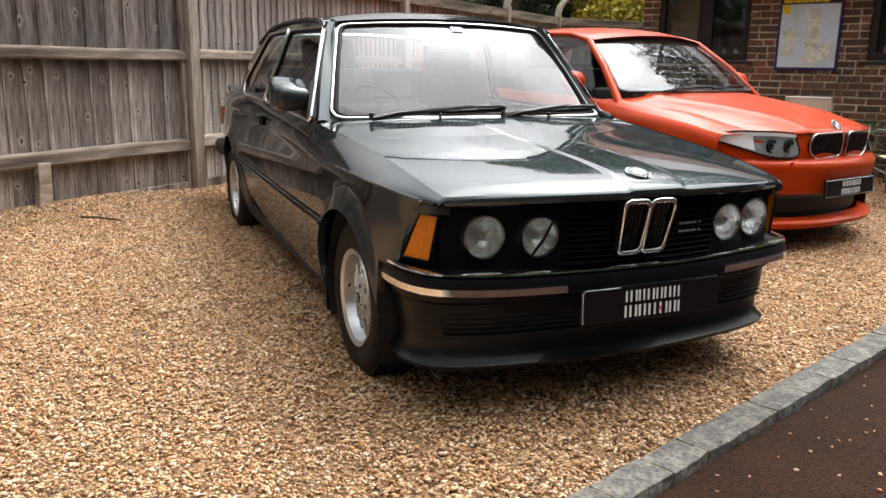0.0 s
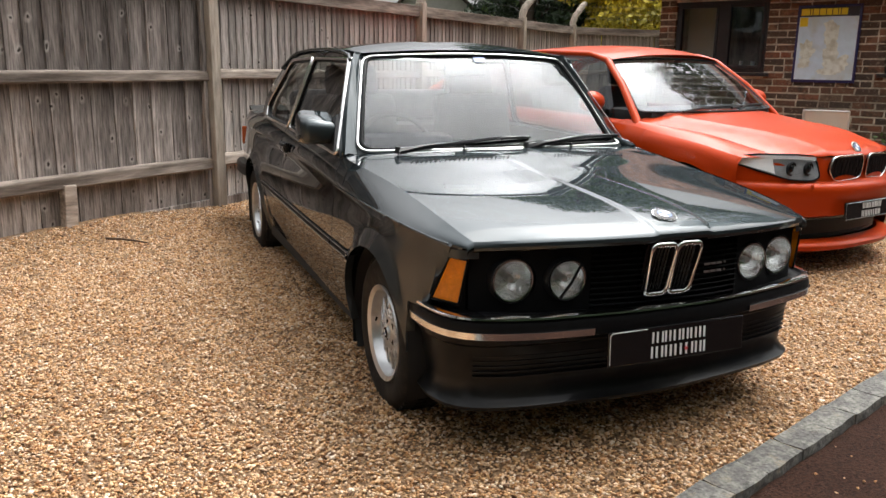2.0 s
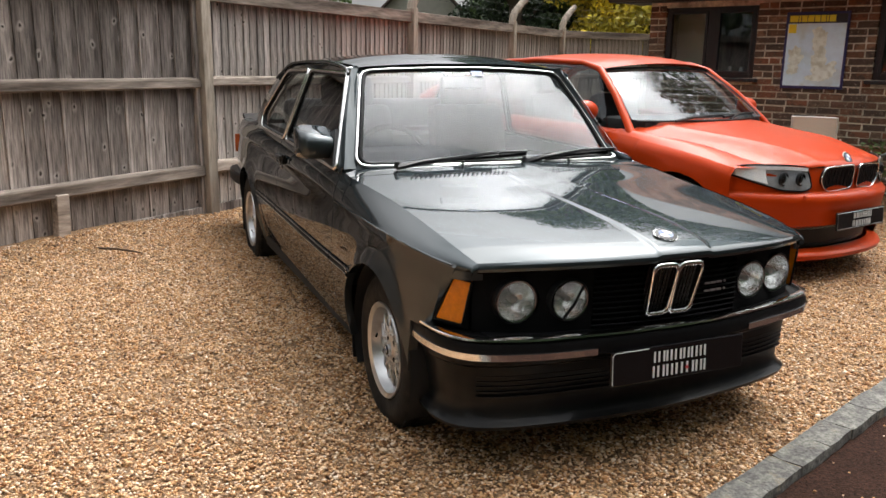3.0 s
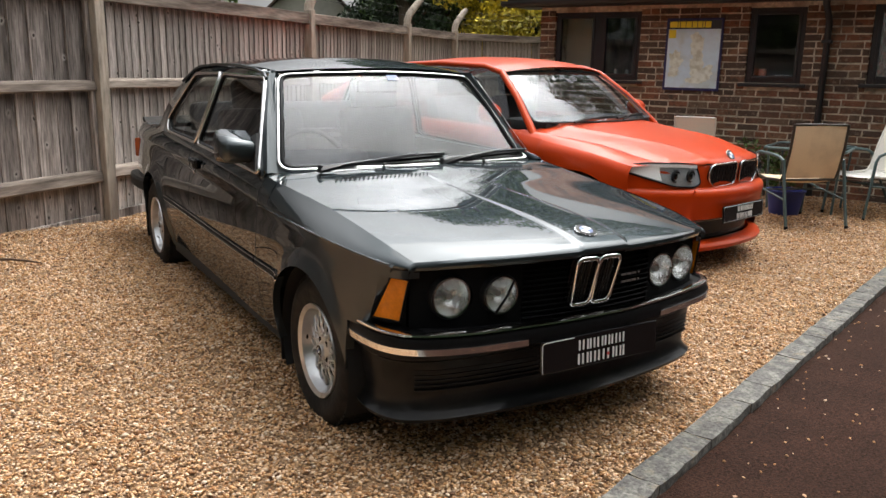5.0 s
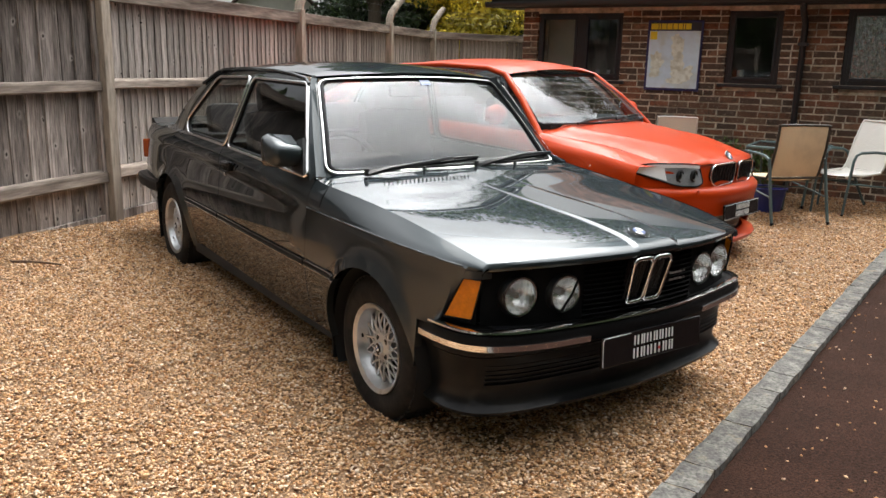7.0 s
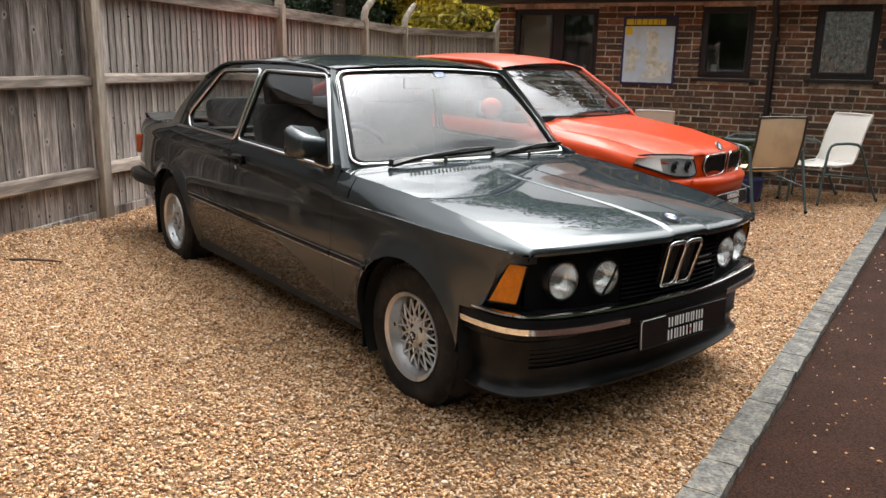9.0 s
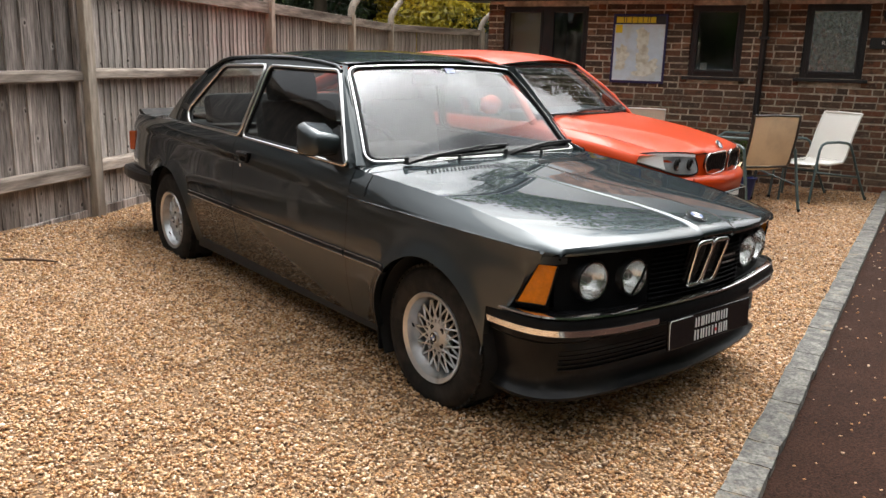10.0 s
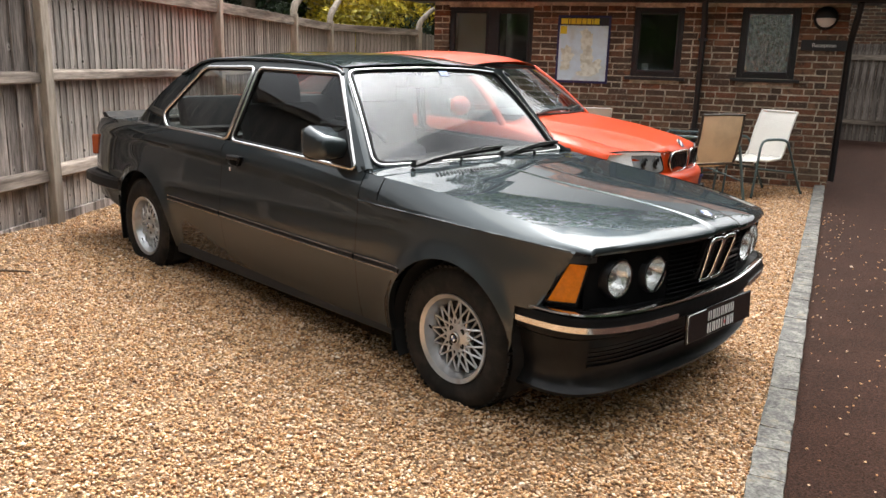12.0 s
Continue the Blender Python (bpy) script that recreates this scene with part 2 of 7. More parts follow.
# ---- materials of the place ----
M_GRAVEL_BED = material("gravel_bed", (0.32, 0.190, 0.095), 0.9, spread=0.35, scale=160, second=(0.10, 0.055, 0.027), second_scale=90, second_low=0.4, second_high=0.62, bump=0.8, bump_scale=110, world_space=True)
M_PEBBLE = ramp_material("pebbles", [(0, (0.60, 0.365, 0.180)), (0.2, (0.70, 0.465, 0.270)), (0.36, (0.46, 0.240, 0.100)), (0.48, (0.76, 0.560, 0.375)),
                                     (0.60, (0.27, 0.125, 0.050)), (0.70, (0.55, 0.300, 0.135)), (0.80, (0.62, 0.430, 0.280)), (0.88, (0.82, 0.675, 0.520)), (0.93, (0.13, 0.066, 0.032))], 0.8)
M_ASPHALT = material("asphalt", (0.029, 0.0137, 0.0092), 0.95, spec=0.12, spread=1.2, scale=120, second=(0.039, 0.0184, 0.0122), second_scale=3.5, bump=0.9, bump_scale=130, world_space=True)
M_SETT = material("granite_sett", (0.110, 0.106, 0.098), 0.95, spec=0.2, spread=0.75, scale=70, second=(0.190, 0.182, 0.162), second_scale=16, bump=0.5, bump_scale=60, random=0.14, world_space=True)
M_JOINT = material("sandy_joint", (0.22, 0.175, 0.12), 0.95, spread=0.3, scale=90, bump=0.5)
M_SOIL = material("ground_soil", (0.06, 0.07, 0.03), 0.95, spread=0.4, scale=4, second=(0.05, 0.05, 0.035), bump=0.5)
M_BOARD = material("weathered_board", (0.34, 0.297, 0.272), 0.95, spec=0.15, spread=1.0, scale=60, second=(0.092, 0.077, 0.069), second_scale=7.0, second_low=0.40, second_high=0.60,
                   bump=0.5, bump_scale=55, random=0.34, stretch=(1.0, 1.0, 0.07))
# paler mix for the boards past the tail post
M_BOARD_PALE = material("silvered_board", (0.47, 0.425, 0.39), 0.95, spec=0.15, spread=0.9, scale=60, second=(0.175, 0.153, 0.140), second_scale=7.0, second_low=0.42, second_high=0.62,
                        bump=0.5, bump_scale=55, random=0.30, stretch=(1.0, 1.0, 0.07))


def add_knots(m):
    """Dark knots in pale, split wood, set at different places on each board."""
    nt = m.node_tree
    n = nt.nodes
    bs = n["Principled BSDF"]
    old = bs.inputs["Base Color"].links[0].from_socket
    tc, info, add, mp, vo = (n.new("ShaderNode" + k) for k in ("TexCoord", "ObjectInfo", "VectorMath", "Mapping", "TexVoronoi"))
    shift = n.new("ShaderNodeVectorMath")
    shift.operation = "SCALE"
    shift.inputs[0].default_value = (3.1, 1.7, 41.0)
    link(nt, info.outputs["Random"], shift.inputs["Scale"])
    link(nt, tc.outputs["Object"], add.inputs[0])
    link(nt, shift.outputs["Vector"], add.inputs[1])
    warp = n.new("ShaderNodeTexNoise")
    warp.inputs["Scale"].default_value, warp.inputs["Detail"].default_value = 14.0, 3.0
    link(nt, add.outputs["Vector"], warp.inputs["Vector"])
    bend = n.new("ShaderNodeVectorMath")
    bend.operation = "MULTIPLY_ADD"
    bend.inputs[1].default_value = (0.035, 0.0, 0.07)
    link(nt, warp.outputs["Color"], bend.inputs[0])
    link(nt, add.outputs["Vector"], bend.inputs[2])
    apart, flat = n.new("ShaderNodeSeparateXYZ"), n.new("ShaderNodeCombineXYZ")
    link(nt, bend.outputs["Vector"], apart.inputs["Vector"])
    link(nt, apart.outputs["X"], flat.inputs["X"])
    link(nt, apart.outputs["Z"], flat.inputs["Y"])
    mp.inputs["Scale"].default_value = (5.6, 4.6, 1.0)
    link(nt, flat.outputs["Vector"], mp.inputs["Vector"])
    vo.voronoi_dimensions = "2D"
    vo.inputs["Scale"].default_value = 1.0
    link(nt, mp.outputs["Vector"], vo.inputs["Vector"])
    colour = old
    pick, some = n.new("ShaderNodeSeparateColor"), n.new("ShaderNodeMapRange")
    link(nt, vo.outputs["Color"], pick.inputs["Color"])
    link(nt, pick.outputs["Red"], some.inputs["Value"])
    some.inputs["From Min"].default_value, some.inputs["From Max"].default_value = 0.35, 0.60
    for lo, hi, tone, most in ((0.075, 0.17, (0.55, 0.50, 0.46), 0.75), (0.03, 0.075, (0.020, 0.015, 0.012), 0.95)):
        mr = n.new("ShaderNodeMapRange")
        mr.inputs["From Min"].default_value, mr.inputs["From Max"].default_value = lo, hi
        mr.inputs["To Min"].default_value, mr.inputs["To Max"].default_value = most, 0.0
        link(nt, vo.outputs["Distance"], mr.inputs["Value"])
        keep = n.new("ShaderNodeMath")
        keep.operation = "MULTIPLY"
        link(nt, mr.outputs["Result"], keep.inputs[0])
        link(nt, some.outputs["Result"], keep.inputs[1])
        amount = keep.outputs["Value"]
        if most < 0.9:
            mul_n = n.new("ShaderNodeMath")
            mul_n.operation = "MULTIPLY"
            link(nt, amount, mul_n.inputs[0])
            link(nt, warp.outputs["Fac"], mul_n.inputs[1])
            amount = mul_n.outputs["Value"]
        mx = n.new("ShaderNodeMix")
        mx.data_type = "RGBA"
        link(nt, amount, mx.inputs["Factor"])
        link(nt, colour, mx.inputs["A"])
        mx.inputs["B"].default_value = (*tone, 1)
        colour = mx.outputs["Result"]
    link(nt, colour, bs.inputs["Base Color"])


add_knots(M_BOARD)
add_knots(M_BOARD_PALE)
M_RAIL = material("weathered_rail", (0.36, 0.305, 0.26), 0.95, spec=0.15, spread=0.7, scale=34, second=(0.12, 0.096, 0.080), second_scale=7, bump=0.4, random=0.12, stretch=(0.1, 1, 1))
M_POST = material("pale_post", (0.40, 0.345, 0.285), 0.95, spec=0.15, spread=0.6, scale=24, second=(0.17, 0.142, 0.118), second_scale=6, bump=0.4, stretch=(1, 1, 0.15))
M_BRICK = ramp_material("brown_brick", [(0, (0.135, 0.070, 0.043)), (0.2, (0.165, 0.083, 0.048)), (0.38, (0.090, 0.056, 0.040)), (0.55, (0.205, 0.084, 0.045)),
                                        (0.7, (0.150, 0.096, 0.062)), (0.82, (0.078, 0.050, 0.036)), (0.92, (0.235, 0.122, 0.070))], 0.9, source="object", bump=0.5, bump_scale=90, spread=0.4)
M_BRICK_REST = ramp_material("brown_brick_rest", [(0, (0.135, 0.070, 0.043)), (0.2, (0.165, 0.083, 0.048)), (0.38, (0.090, 0.056, 0.040)), (0.55, (0.205, 0.084, 0.045)),
                                                  (0.7, (0.150, 0.096, 0.062)), (0.82, (0.078, 0.050, 0.036)), (0.92, (0.235, 0.122, 0.070))], 0.9, bump=0.5, bump_scale=90, spread=0.4)


def add_smears(m, tone, scale, lo, hi, most):
    """Patches of another tone over a surface, by its place on the wall."""
    nt = m.node_tree
    n = nt.nodes
    bs = n["Principled BSDF"]
    old = bs.inputs["Base Color"].links[0].from_socket
    geo, nz, mr, mx = (n.new("ShaderNode" + k) for k in ("NewGeometry", "TexNoise", "MapRange", "Mix"))
    nz.inputs["Scale"].default_value, nz.inputs["Detail"].default_value, nz.inputs["Roughness"].default_value = scale, 7.0, 0.7
    mr.inputs["From Min"].default_value, mr.inputs["From Max"].default_value, mr.inputs["To Max"].default_value = lo, hi, most
    mx.data_type = "RGBA"
    link(nt, geo.outputs["Position"], nz.inputs["Vector"])
    link(nt, nz.outputs["Fac"], mr.inputs["Value"])
    link(nt, mr.outputs["Result"], mx.inputs["Factor"])
    link(nt, old, mx.inputs["A"])
    mx.inputs["B"].default_value = (*tone, 1)
    link(nt, mx.outputs["Result"], bs.inputs["Base Color"])


add_smears(M_SETT, (0.30, 0.23, 0.15), 11.0, 0.56, 0.70, 0.6)             # sand
for m in (M_BRICK, M_BRICK_REST):
    add_smears(m, (0.045, 0.034, 0.026), 9.0, 0.50, 0.64, 0.75)      # soot
    add_smears(m, (0.36, 0.30, 0.22), 26.0, 0.56, 0.68, 0.65)        # lime
M_MORTAR = material("lime_mortar", (0.56, 0.49, 0.38), 0.95, spread=0.5, scale=22, second=(0.26, 0.22, 0.17), second_scale=3, bump=0.4, bump_scale=80)
M_BLACK_FRAME = material("black_window_frame", (0.012, 0.012, 0.014), 0.42, spread=0.2, scale=8)
M_GUTTER = material("black_gutter", (0.014, 0.014, 0.016), 0.45, spread=0.25, scale=5)
M_TILE = ramp_material("clay_tile", [(0, (0.17, 0.07, 0.04)), (0.3, (0.22, 0.09, 0.05)), (0.6, (0.12, 0.055, 0.035)), (0.85, (0.26, 0.12, 0.07))], 0.85, bump=0.4)
M_ROOM = material("room_wall", (0.16, 0.155, 0.135), 0.9, spread=0.08, scale=3)
M_BEIGE_PANEL = material("beige_blind", (0.62, 0.56, 0.46), 0.9, spread=0.08, scale=40)
M_PANE = glass_material("window_pane", (0.75, 0.78, 0.76))
M_WHITE = material("white_ceramic", (0.75, 0.74, 0.71), 0.4, spread=0.04, scale=8)


def smooth_step(a, b, x):
    u = min(max((x - a) / (b - a), 0.0), 1.0)
    return u * u * (3 - 2 * u)


# ---- plan of the place ----
KERB = Vector((-0.56, -1.115))            # a point of the kerb's gravel side
KDIR = Vector((0.9434, 0.3318))           # along the kerb, towards the building
KIN = Vector((-0.3318, 0.9434))           # from the kerb into the gravel
FENCE = Vector((-0.91, 3.80))             # the fence post behind the car's tail
FDIR = Vector((0.775, 0.632))
FIN = Vector((0.632, -0.775))             # from the fence towards the drive
WALL0 = Vector((5.378, 4.28))             # a point of the brick wall
WDIR = Vector((0.430, -0.903))
WALL = Matrix(((WDIR.x, -WDIR.y, 0, WALL0.x), (WDIR.y, WDIR.x, 0, WALL0.y), (0, 0, 1, 0), (0, 0, 0, 1)))   # along the wall, into it, up


def from_kerb(x, y):
    p = Vector((x, y)) - KERB
    return p.dot(KDIR), p.dot(KIN)


def ground_z(x, y):
    """The gravel's height: level in front, a little higher behind, heaped at the fence."""
    s, d = from_kerb(x, y)
    f = (Vector((x, y)) - FENCE).dot(FIN)
    along = (Vector((x, y)) - FENCE).dot(FDIR)
    z = 0.005 + 0.045 * smooth_step(1.0, 2.9, d) * smooth_step(1.2, -0.6, x)
    z += (0.06 + 0.07 * smooth_step(0.3, -1.2, along)) * math.exp(-max(f, 0.0) / 0.42) * smooth_step(4.0, 1.0, along)
    z -= 0.03 * smooth_step(4.5, 6.5, x)
    z += 0.010 * noise.noise((x * 1.3, y * 1.3, 0.3)) + 0.006 * noise.noise((x * 4.1, y * 4.1, 2.0))
    return z - 0.012 * smooth_step(0.10, 0.0, d)


# ---- ground, drive, kerb ----
bm = sheet([[(-600, -600, -0.09), (600, -600, -0.09)], [(-600, 600, -0.09), (600, 600, -0.09)]])
tagged(part("ground", bm, M_SOIL), "dark earth and grass ground reaching to the horizon", "ground", kind="structure")

rows = []
for i in range(81):
    d = -0.02 + 9.0 * (i / 80) ** 1.4
    row = []
    for j in range(161):
        s = -4.2 + 13.6 * j / 160
        p = KERB + KDIR * s + KIN * d
        row.append((p.x, p.y, ground_z(p.x, p.y) - 0.010))
    rows.append(row)
tagged(part("gravel_bed", sheet(rows), M_GRAVEL_BED, smooth=60), "tan pea gravel parking bed beside the drive", "gravel", kind="structure")

rows = []
for d in (-0.105, -0.5, -1.2, -2.2, -3.6, -5.5):
    rows.append([(*(KERB + KDIR * s + KIN * d), -0.028 + 0.004 * noise.noise((s, d, 0))) for s in np.linspace(-9, 22, 90)])
tagged(part("road", sheet(rows), M_ASPHALT, smooth=60), "dark reddish brown asphalt drive with scattered pebbles", "drive", kind="structure")

kerb = thing("kerb", "pale grey granite sett edging between gravel and drive", "kerb", kind="structure")
bm = bmesh.new()
m = Matrix(((KDIR.x, KIN.x, 0, KERB.x), (KDIR.y, KIN.y, 0, KERB.y), (0, 0, 1, 0), (0, 0, 0, 1)))
box(bm, -4.2, 7.75, -0.106, -0.008, -0.08, 0.0065, m)
part("joint", bm, M_JOINT, kerb)
rng = random.Random(4)
sett_meshes = []
for k in range(7):
    bm = bmesh.new()
    box(bm, -0.5, 0.5, -0.5, 0.5, -0.5, 0.5)
    bmesh.ops.subdivide_edges(bm, edges=bm.edges, cuts=2, use_grid_fill=True)
    for v in bm.verts:
        edge = sum(abs(c) > 0.45 for c in v.co)
        f = 1 - 0.012 * (edge >= 2) - 0.015 * (edge == 3)
        v.co = Vector((v.co.x * f + rng.uniform(-0.012, 0.012), v.co.y * f + rng.uniform(-0.03, 0.03), v.co.z * (1 - 0.04 * (edge >= 2)) + rng.uniform(-0.025, 0.025)))
    me = bpy.data.meshes.new("sett")
    bm.to_mesh(me)
    bm.free()
    sett_meshes.append(finish(me, M_SETT))
s = -4.2
while s < 7.7:
    ln = rng.uniform(0.16, 0.235)
    mid = KERB + KDIR * (s + ln / 2) + KIN * (-0.057 + rng.uniform(-0.0025, 0.0025))
    at = Matrix.Translation((mid.x, mid.y, -0.034 + rng.uniform(-0.0015, 0.0015))) @ Matrix.Rotation(math.atan2(KDIR.y, KDIR.x) + rng.uniform(-0.014, 0.014), 4, "Z") @ Matrix.Diagonal((ln, 0.112, 0.09, 1))
    share("sett", rng.choice(sett_meshes), kerb, at)
    s += ln + 0.003


# ---- fence ----
def fence_at(a, off=0.0):
    """A point of the fence line, a metres past the post behind the tail; off towards the drive."""
    bend = 8.0
    if a <= bend:
        p = FENCE + FDIR * a
    else:
        p = FENCE + FDIR * bend + Vector((0.995, 0.10)) * (a - bend)
    return p + FIN * off


fence = thing("fence", "weathered grey-brown close-board timber fence with horizontal rails", "fence", kind="structure")
rng = random.Random(11)


def wood(name, length, width, thick, m, mat, taper=0.0):
    bm = bmesh.new()
    box(bm, -width / 2, width / 2, 0, thick, 0, length)
    for v in bm.verts:
        if v.co.x > 0:
            v.co.y *= 1 - taper
    return part(name, bm, mat, fence, at=m)


def facing(a, off, z):
    p = fence_at(a, off)
    d = FDIR if a <= 8.0 else Vector((0.995, 0.10))
    return Matrix(((d.x, -d.y, 0, p.x), (d.y, d.x, 0, p.y), (0, 0, 1, z), (0, 0, 0, 1)))


POSTS = [-6.3, -3.15, 0.0, 3.16, 5.95, 8.0, 10.2]
a = -6.3
while a < 11.0:
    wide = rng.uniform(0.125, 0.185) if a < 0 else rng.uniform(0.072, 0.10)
    bm = bmesh.new()
    n = 9
    front, rear = [], []
    for k in range(n):
        z = 1.80 * k / (n - 1)
        w = 0.0025 * noise.noise((a * 3, z * 1.7, 1.0))
        front.append([(-wide / 2 + w - 0.006, -0.004, z), (wide / 2 + w + 0.002, 0.006, z)])
        rear.append([(-wide / 2 + w - 0.006, 0.010, z), (wide / 2 + w + 0.002, 0.012, z)])
    sheet([[r[0], r[1], q[1], q[0]] for r, q in zip(front, rear)], closed=True, bm=bm)
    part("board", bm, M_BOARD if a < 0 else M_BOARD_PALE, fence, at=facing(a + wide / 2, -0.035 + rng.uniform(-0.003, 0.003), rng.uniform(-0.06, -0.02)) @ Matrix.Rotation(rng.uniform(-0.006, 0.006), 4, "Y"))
    a += wide + 0.001
for a0, a1 in zip(POSTS, POSTS[1:]):
    ln = a1 - a0 - 0.10
    mid = (a0 + a1) / 2
    for z, high in ((0.45, 0.095), (1.11, 0.080)):
        bm = bmesh.new()
        rows = []
        for k in range(13):
            x = -ln / 2 + ln * k / 12
            w = 0.006 * noise.noise((x * 2 + a0, z, 0))
            # a sawn rail with a weathered, sloping upper edge
            rows.append([(x, 0.0, high / 2 + w), (x, -0.038, high / 2 - 0.010 + w), (x, -0.046, high / 2 - 0.022 + w), (x, -0.050, -high / 2 + 0.012 + w), (x, -0.042, -high / 2 + w), (x, 0.0, -high / 2 + w)])
        sheet(rows, closed=True, bm=bm)
        bmesh.ops.holes_fill(bm, edges=[e for e in bm.edges if e.is_boundary])
        sag = rng.uniform(-0.012, 0.012)
        part("rail", bm, M_RAIL, fence, at=facing(mid, -0.028, z) @ Matrix.Rotation(sag / ln * 2, 4, "Y"))
    part("capping", boxed(-ln / 2 - 0.02, ln / 2 + 0.02, -0.056, 0.03, -0.085, 0.028, bevel=0.006), M_RAIL, fence, at=facing(mid, -0.028, 1.795))
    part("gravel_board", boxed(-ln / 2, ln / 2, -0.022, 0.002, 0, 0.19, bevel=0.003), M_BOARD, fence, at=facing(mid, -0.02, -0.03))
for k, a in enumerate(POSTS):
    part("post", boxed(-0.048, 0.048, -0.075, 0.02, -0.1, 1.86 if a > 0 else 1.90, bevel=0.008), M_POST, fence, at=facing(a, -0.02, 0))
    if a <= 0:
        part("batten", boxed(0.052, 0.088, -0.035, 0.002, -0.1, 1.78, bevel=0.004), M_RAIL, fence, at=facing(a, -0.024, 0))
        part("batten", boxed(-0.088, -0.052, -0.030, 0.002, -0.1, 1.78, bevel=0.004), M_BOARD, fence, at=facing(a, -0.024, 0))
    if a > 0:
        # cranked top that once held wire
        arm = [(0, -0.02, 1.80), (0.01, -0.02, 1.90), (0.06, -0.03, 1.99), (0.24, -0.08, 2.15), (0.32, -0.10, 2.20)]
        part("cranked_arm", tube(arm, [0.05, 0.052, 0.052, 0.048, 0.045], sides=8), M_POST, fence, at=facing(a, -0.02, 0), smooth=50)
for z in (1.98, 2.07, 2.16):
    off = 0.06 + (z - 1.95) * 0.3
    pts = [(*fence_at(a, off), z - 0.02 * (1 - ((a - 6.6) / 3.5) ** 2) + 0.004 * math.sin(a * 5)) for a in np.linspace(3.3, 10.0, 30)]
    part("wire", tube(pts, 0.0016, sides=4), M_GUTTER, fence)
for a in (-1.35, -4.4):
    part("stub_post", boxed(-0.045, 0.045, -0.06, 0.0, -0.1, 0.43, bevel=0.006), M_RAIL, fence, at=facing(a, -0.02, 0) @ Matrix.Rotation(0.05, 4, "Y"))


# ---- brick building ----
WINDOWS = [(-1.44, -0.32, 1.165, 1.97), (0.92, 1.505, 1.175, 1.98), (2.14, 2.77, 1.195, 1.99)]
U0, U1, TOP = -1.645, 3.262, 2.02
house = thing("brick_building", "single-storey brown brick building with black windows and a clay tile roof", "building", at=WALL)


def wall_boxes(u0, u1, y0, y1, z0, z1, holes):
    cuts = sorted({u0, u1, *(h[0] for h in holes), *(h[1] for h in holes)})
    for a, b in zip(cuts, cuts[1:]):
        hs = [h for h in holes if h[0] <= a and b <= h[1]]
        if hs:
            part("wall", boxed(a, b, y0, y1, z0, hs[0][2]), M_MORTAR, house)
            if hs[0][3] < z1:
                part("wall", boxed(a, b, y0, y1, hs[0][3], z1), M_MORTAR, house)
        else:
            part("wall", boxed(a, b, y0, y1, z0, z1), M_MORTAR, house)


wall_boxes(U0 + 0.004, U1 - 0.004, 0.0035, 0.24, -0.15, 2.2, WINDOWS)
for b in ((U1 - 0.246, U1 - 0.006, 0.24, 5.8, -0.15, 2.2), (U0 + 0.006, U0 + 0.246, 0.24, 5.8, -0.15, 2.2), (U0, U1, 5.8, 6.0, -0.15, 2.2)):
    part("wall", boxed(*b), M_MORTAR, house)
for b in ((U0 + 0.26, U1 - 0.26, 2.6, 2.7, 0.05, 2.15), (0.2, 0.3, 0.24, 2.6, 0.05, 2.15), (1.8, 1.9, 0.24, 2.6, 0.05, 2.15)):
    part("inner_wall", boxed(*b), M_ROOM, house)
# flat beige panel added close behind the left pane
part("blind", boxed(-1.395, -0.985, 0.262, 0.272, 1.19, 1.95), M_BEIGE_PANEL, house, "flat pale beige panel behind the pane")
part("inner_floor", boxed(U0 + 0.26, U1 - 0.26, 0.24, 2.7, 0.0, 0.05), M_ROOM, house)
part("inner_ceiling", boxed(U0 + 0.26, U1 - 0.26, 0.24, 2.7, 2.15, 2.19), M_ROOM, house)

rng = random.Random(21)
brick_meshes = []
for k in range(6):
    bm = bmesh.new()
    box(bm, 0, 1, 0, 1, 0, 1, bevel=0.0)
    for v in bm.verts:
        v.co += Vector((rng.uniform(-0.02, 0.02), rng.uniform(-0.02, 0.015), rng.uniform(-0.05, 0.05)))
    es = [e for e in bm.edges if all(v.co.y < 0.5 for v in e.verts)]
    bmesh.ops.bevel(bm, geom=es, offset=0.035, segments=1, affect="EDGES")
    me = bpy.data.meshes.new("brick")
    bm.to_mesh(me)
    bm.free()
    brick_meshes.append(finish(me, M_BRICK))
BRICKS = []           # (u, z, length) of every brick of the front
course = 0
z = -0.10
while z < TOP - 0.02:
    spans = [(U0, U1)]
    for h in WINDOWS:
        if z + 0.06 > h[2] - 0.04 and z + 0.01 < h[3]:
            spans = [q for s in spans for q in ((s[0], min(s[1], h[0])), (max(s[0], h[1]), s[1])) if q[1] - q[0] > 0.03]
    for s0, s1 in spans:
        u = s0
        first = True
        while u < s1 - 0.02:
            ln = rng.choice((0.215, 0.215, 0.215, 0.1025)) + rng.uniform(-0.006, 0.006)
            if first and course % 2:
                ln = 0.1025 if rng.random() < 0.7 else 0.16
            first = False
            ln = min(ln, s1 - u)
            if s1 - u - ln < 0.05:
                ln = s1 - u
            BRICKS.append((u, z, ln))
            u += ln + rng.uniform(0.012, 0.017)
    z += 0.0752
    course += 1
near = [b for b in BRICKS if b[0] > 0.55 and b[1] > 0.10]
near = near[-300:] if len(near) > 300 else near
near_set = set(near)
verts, faces = [], []
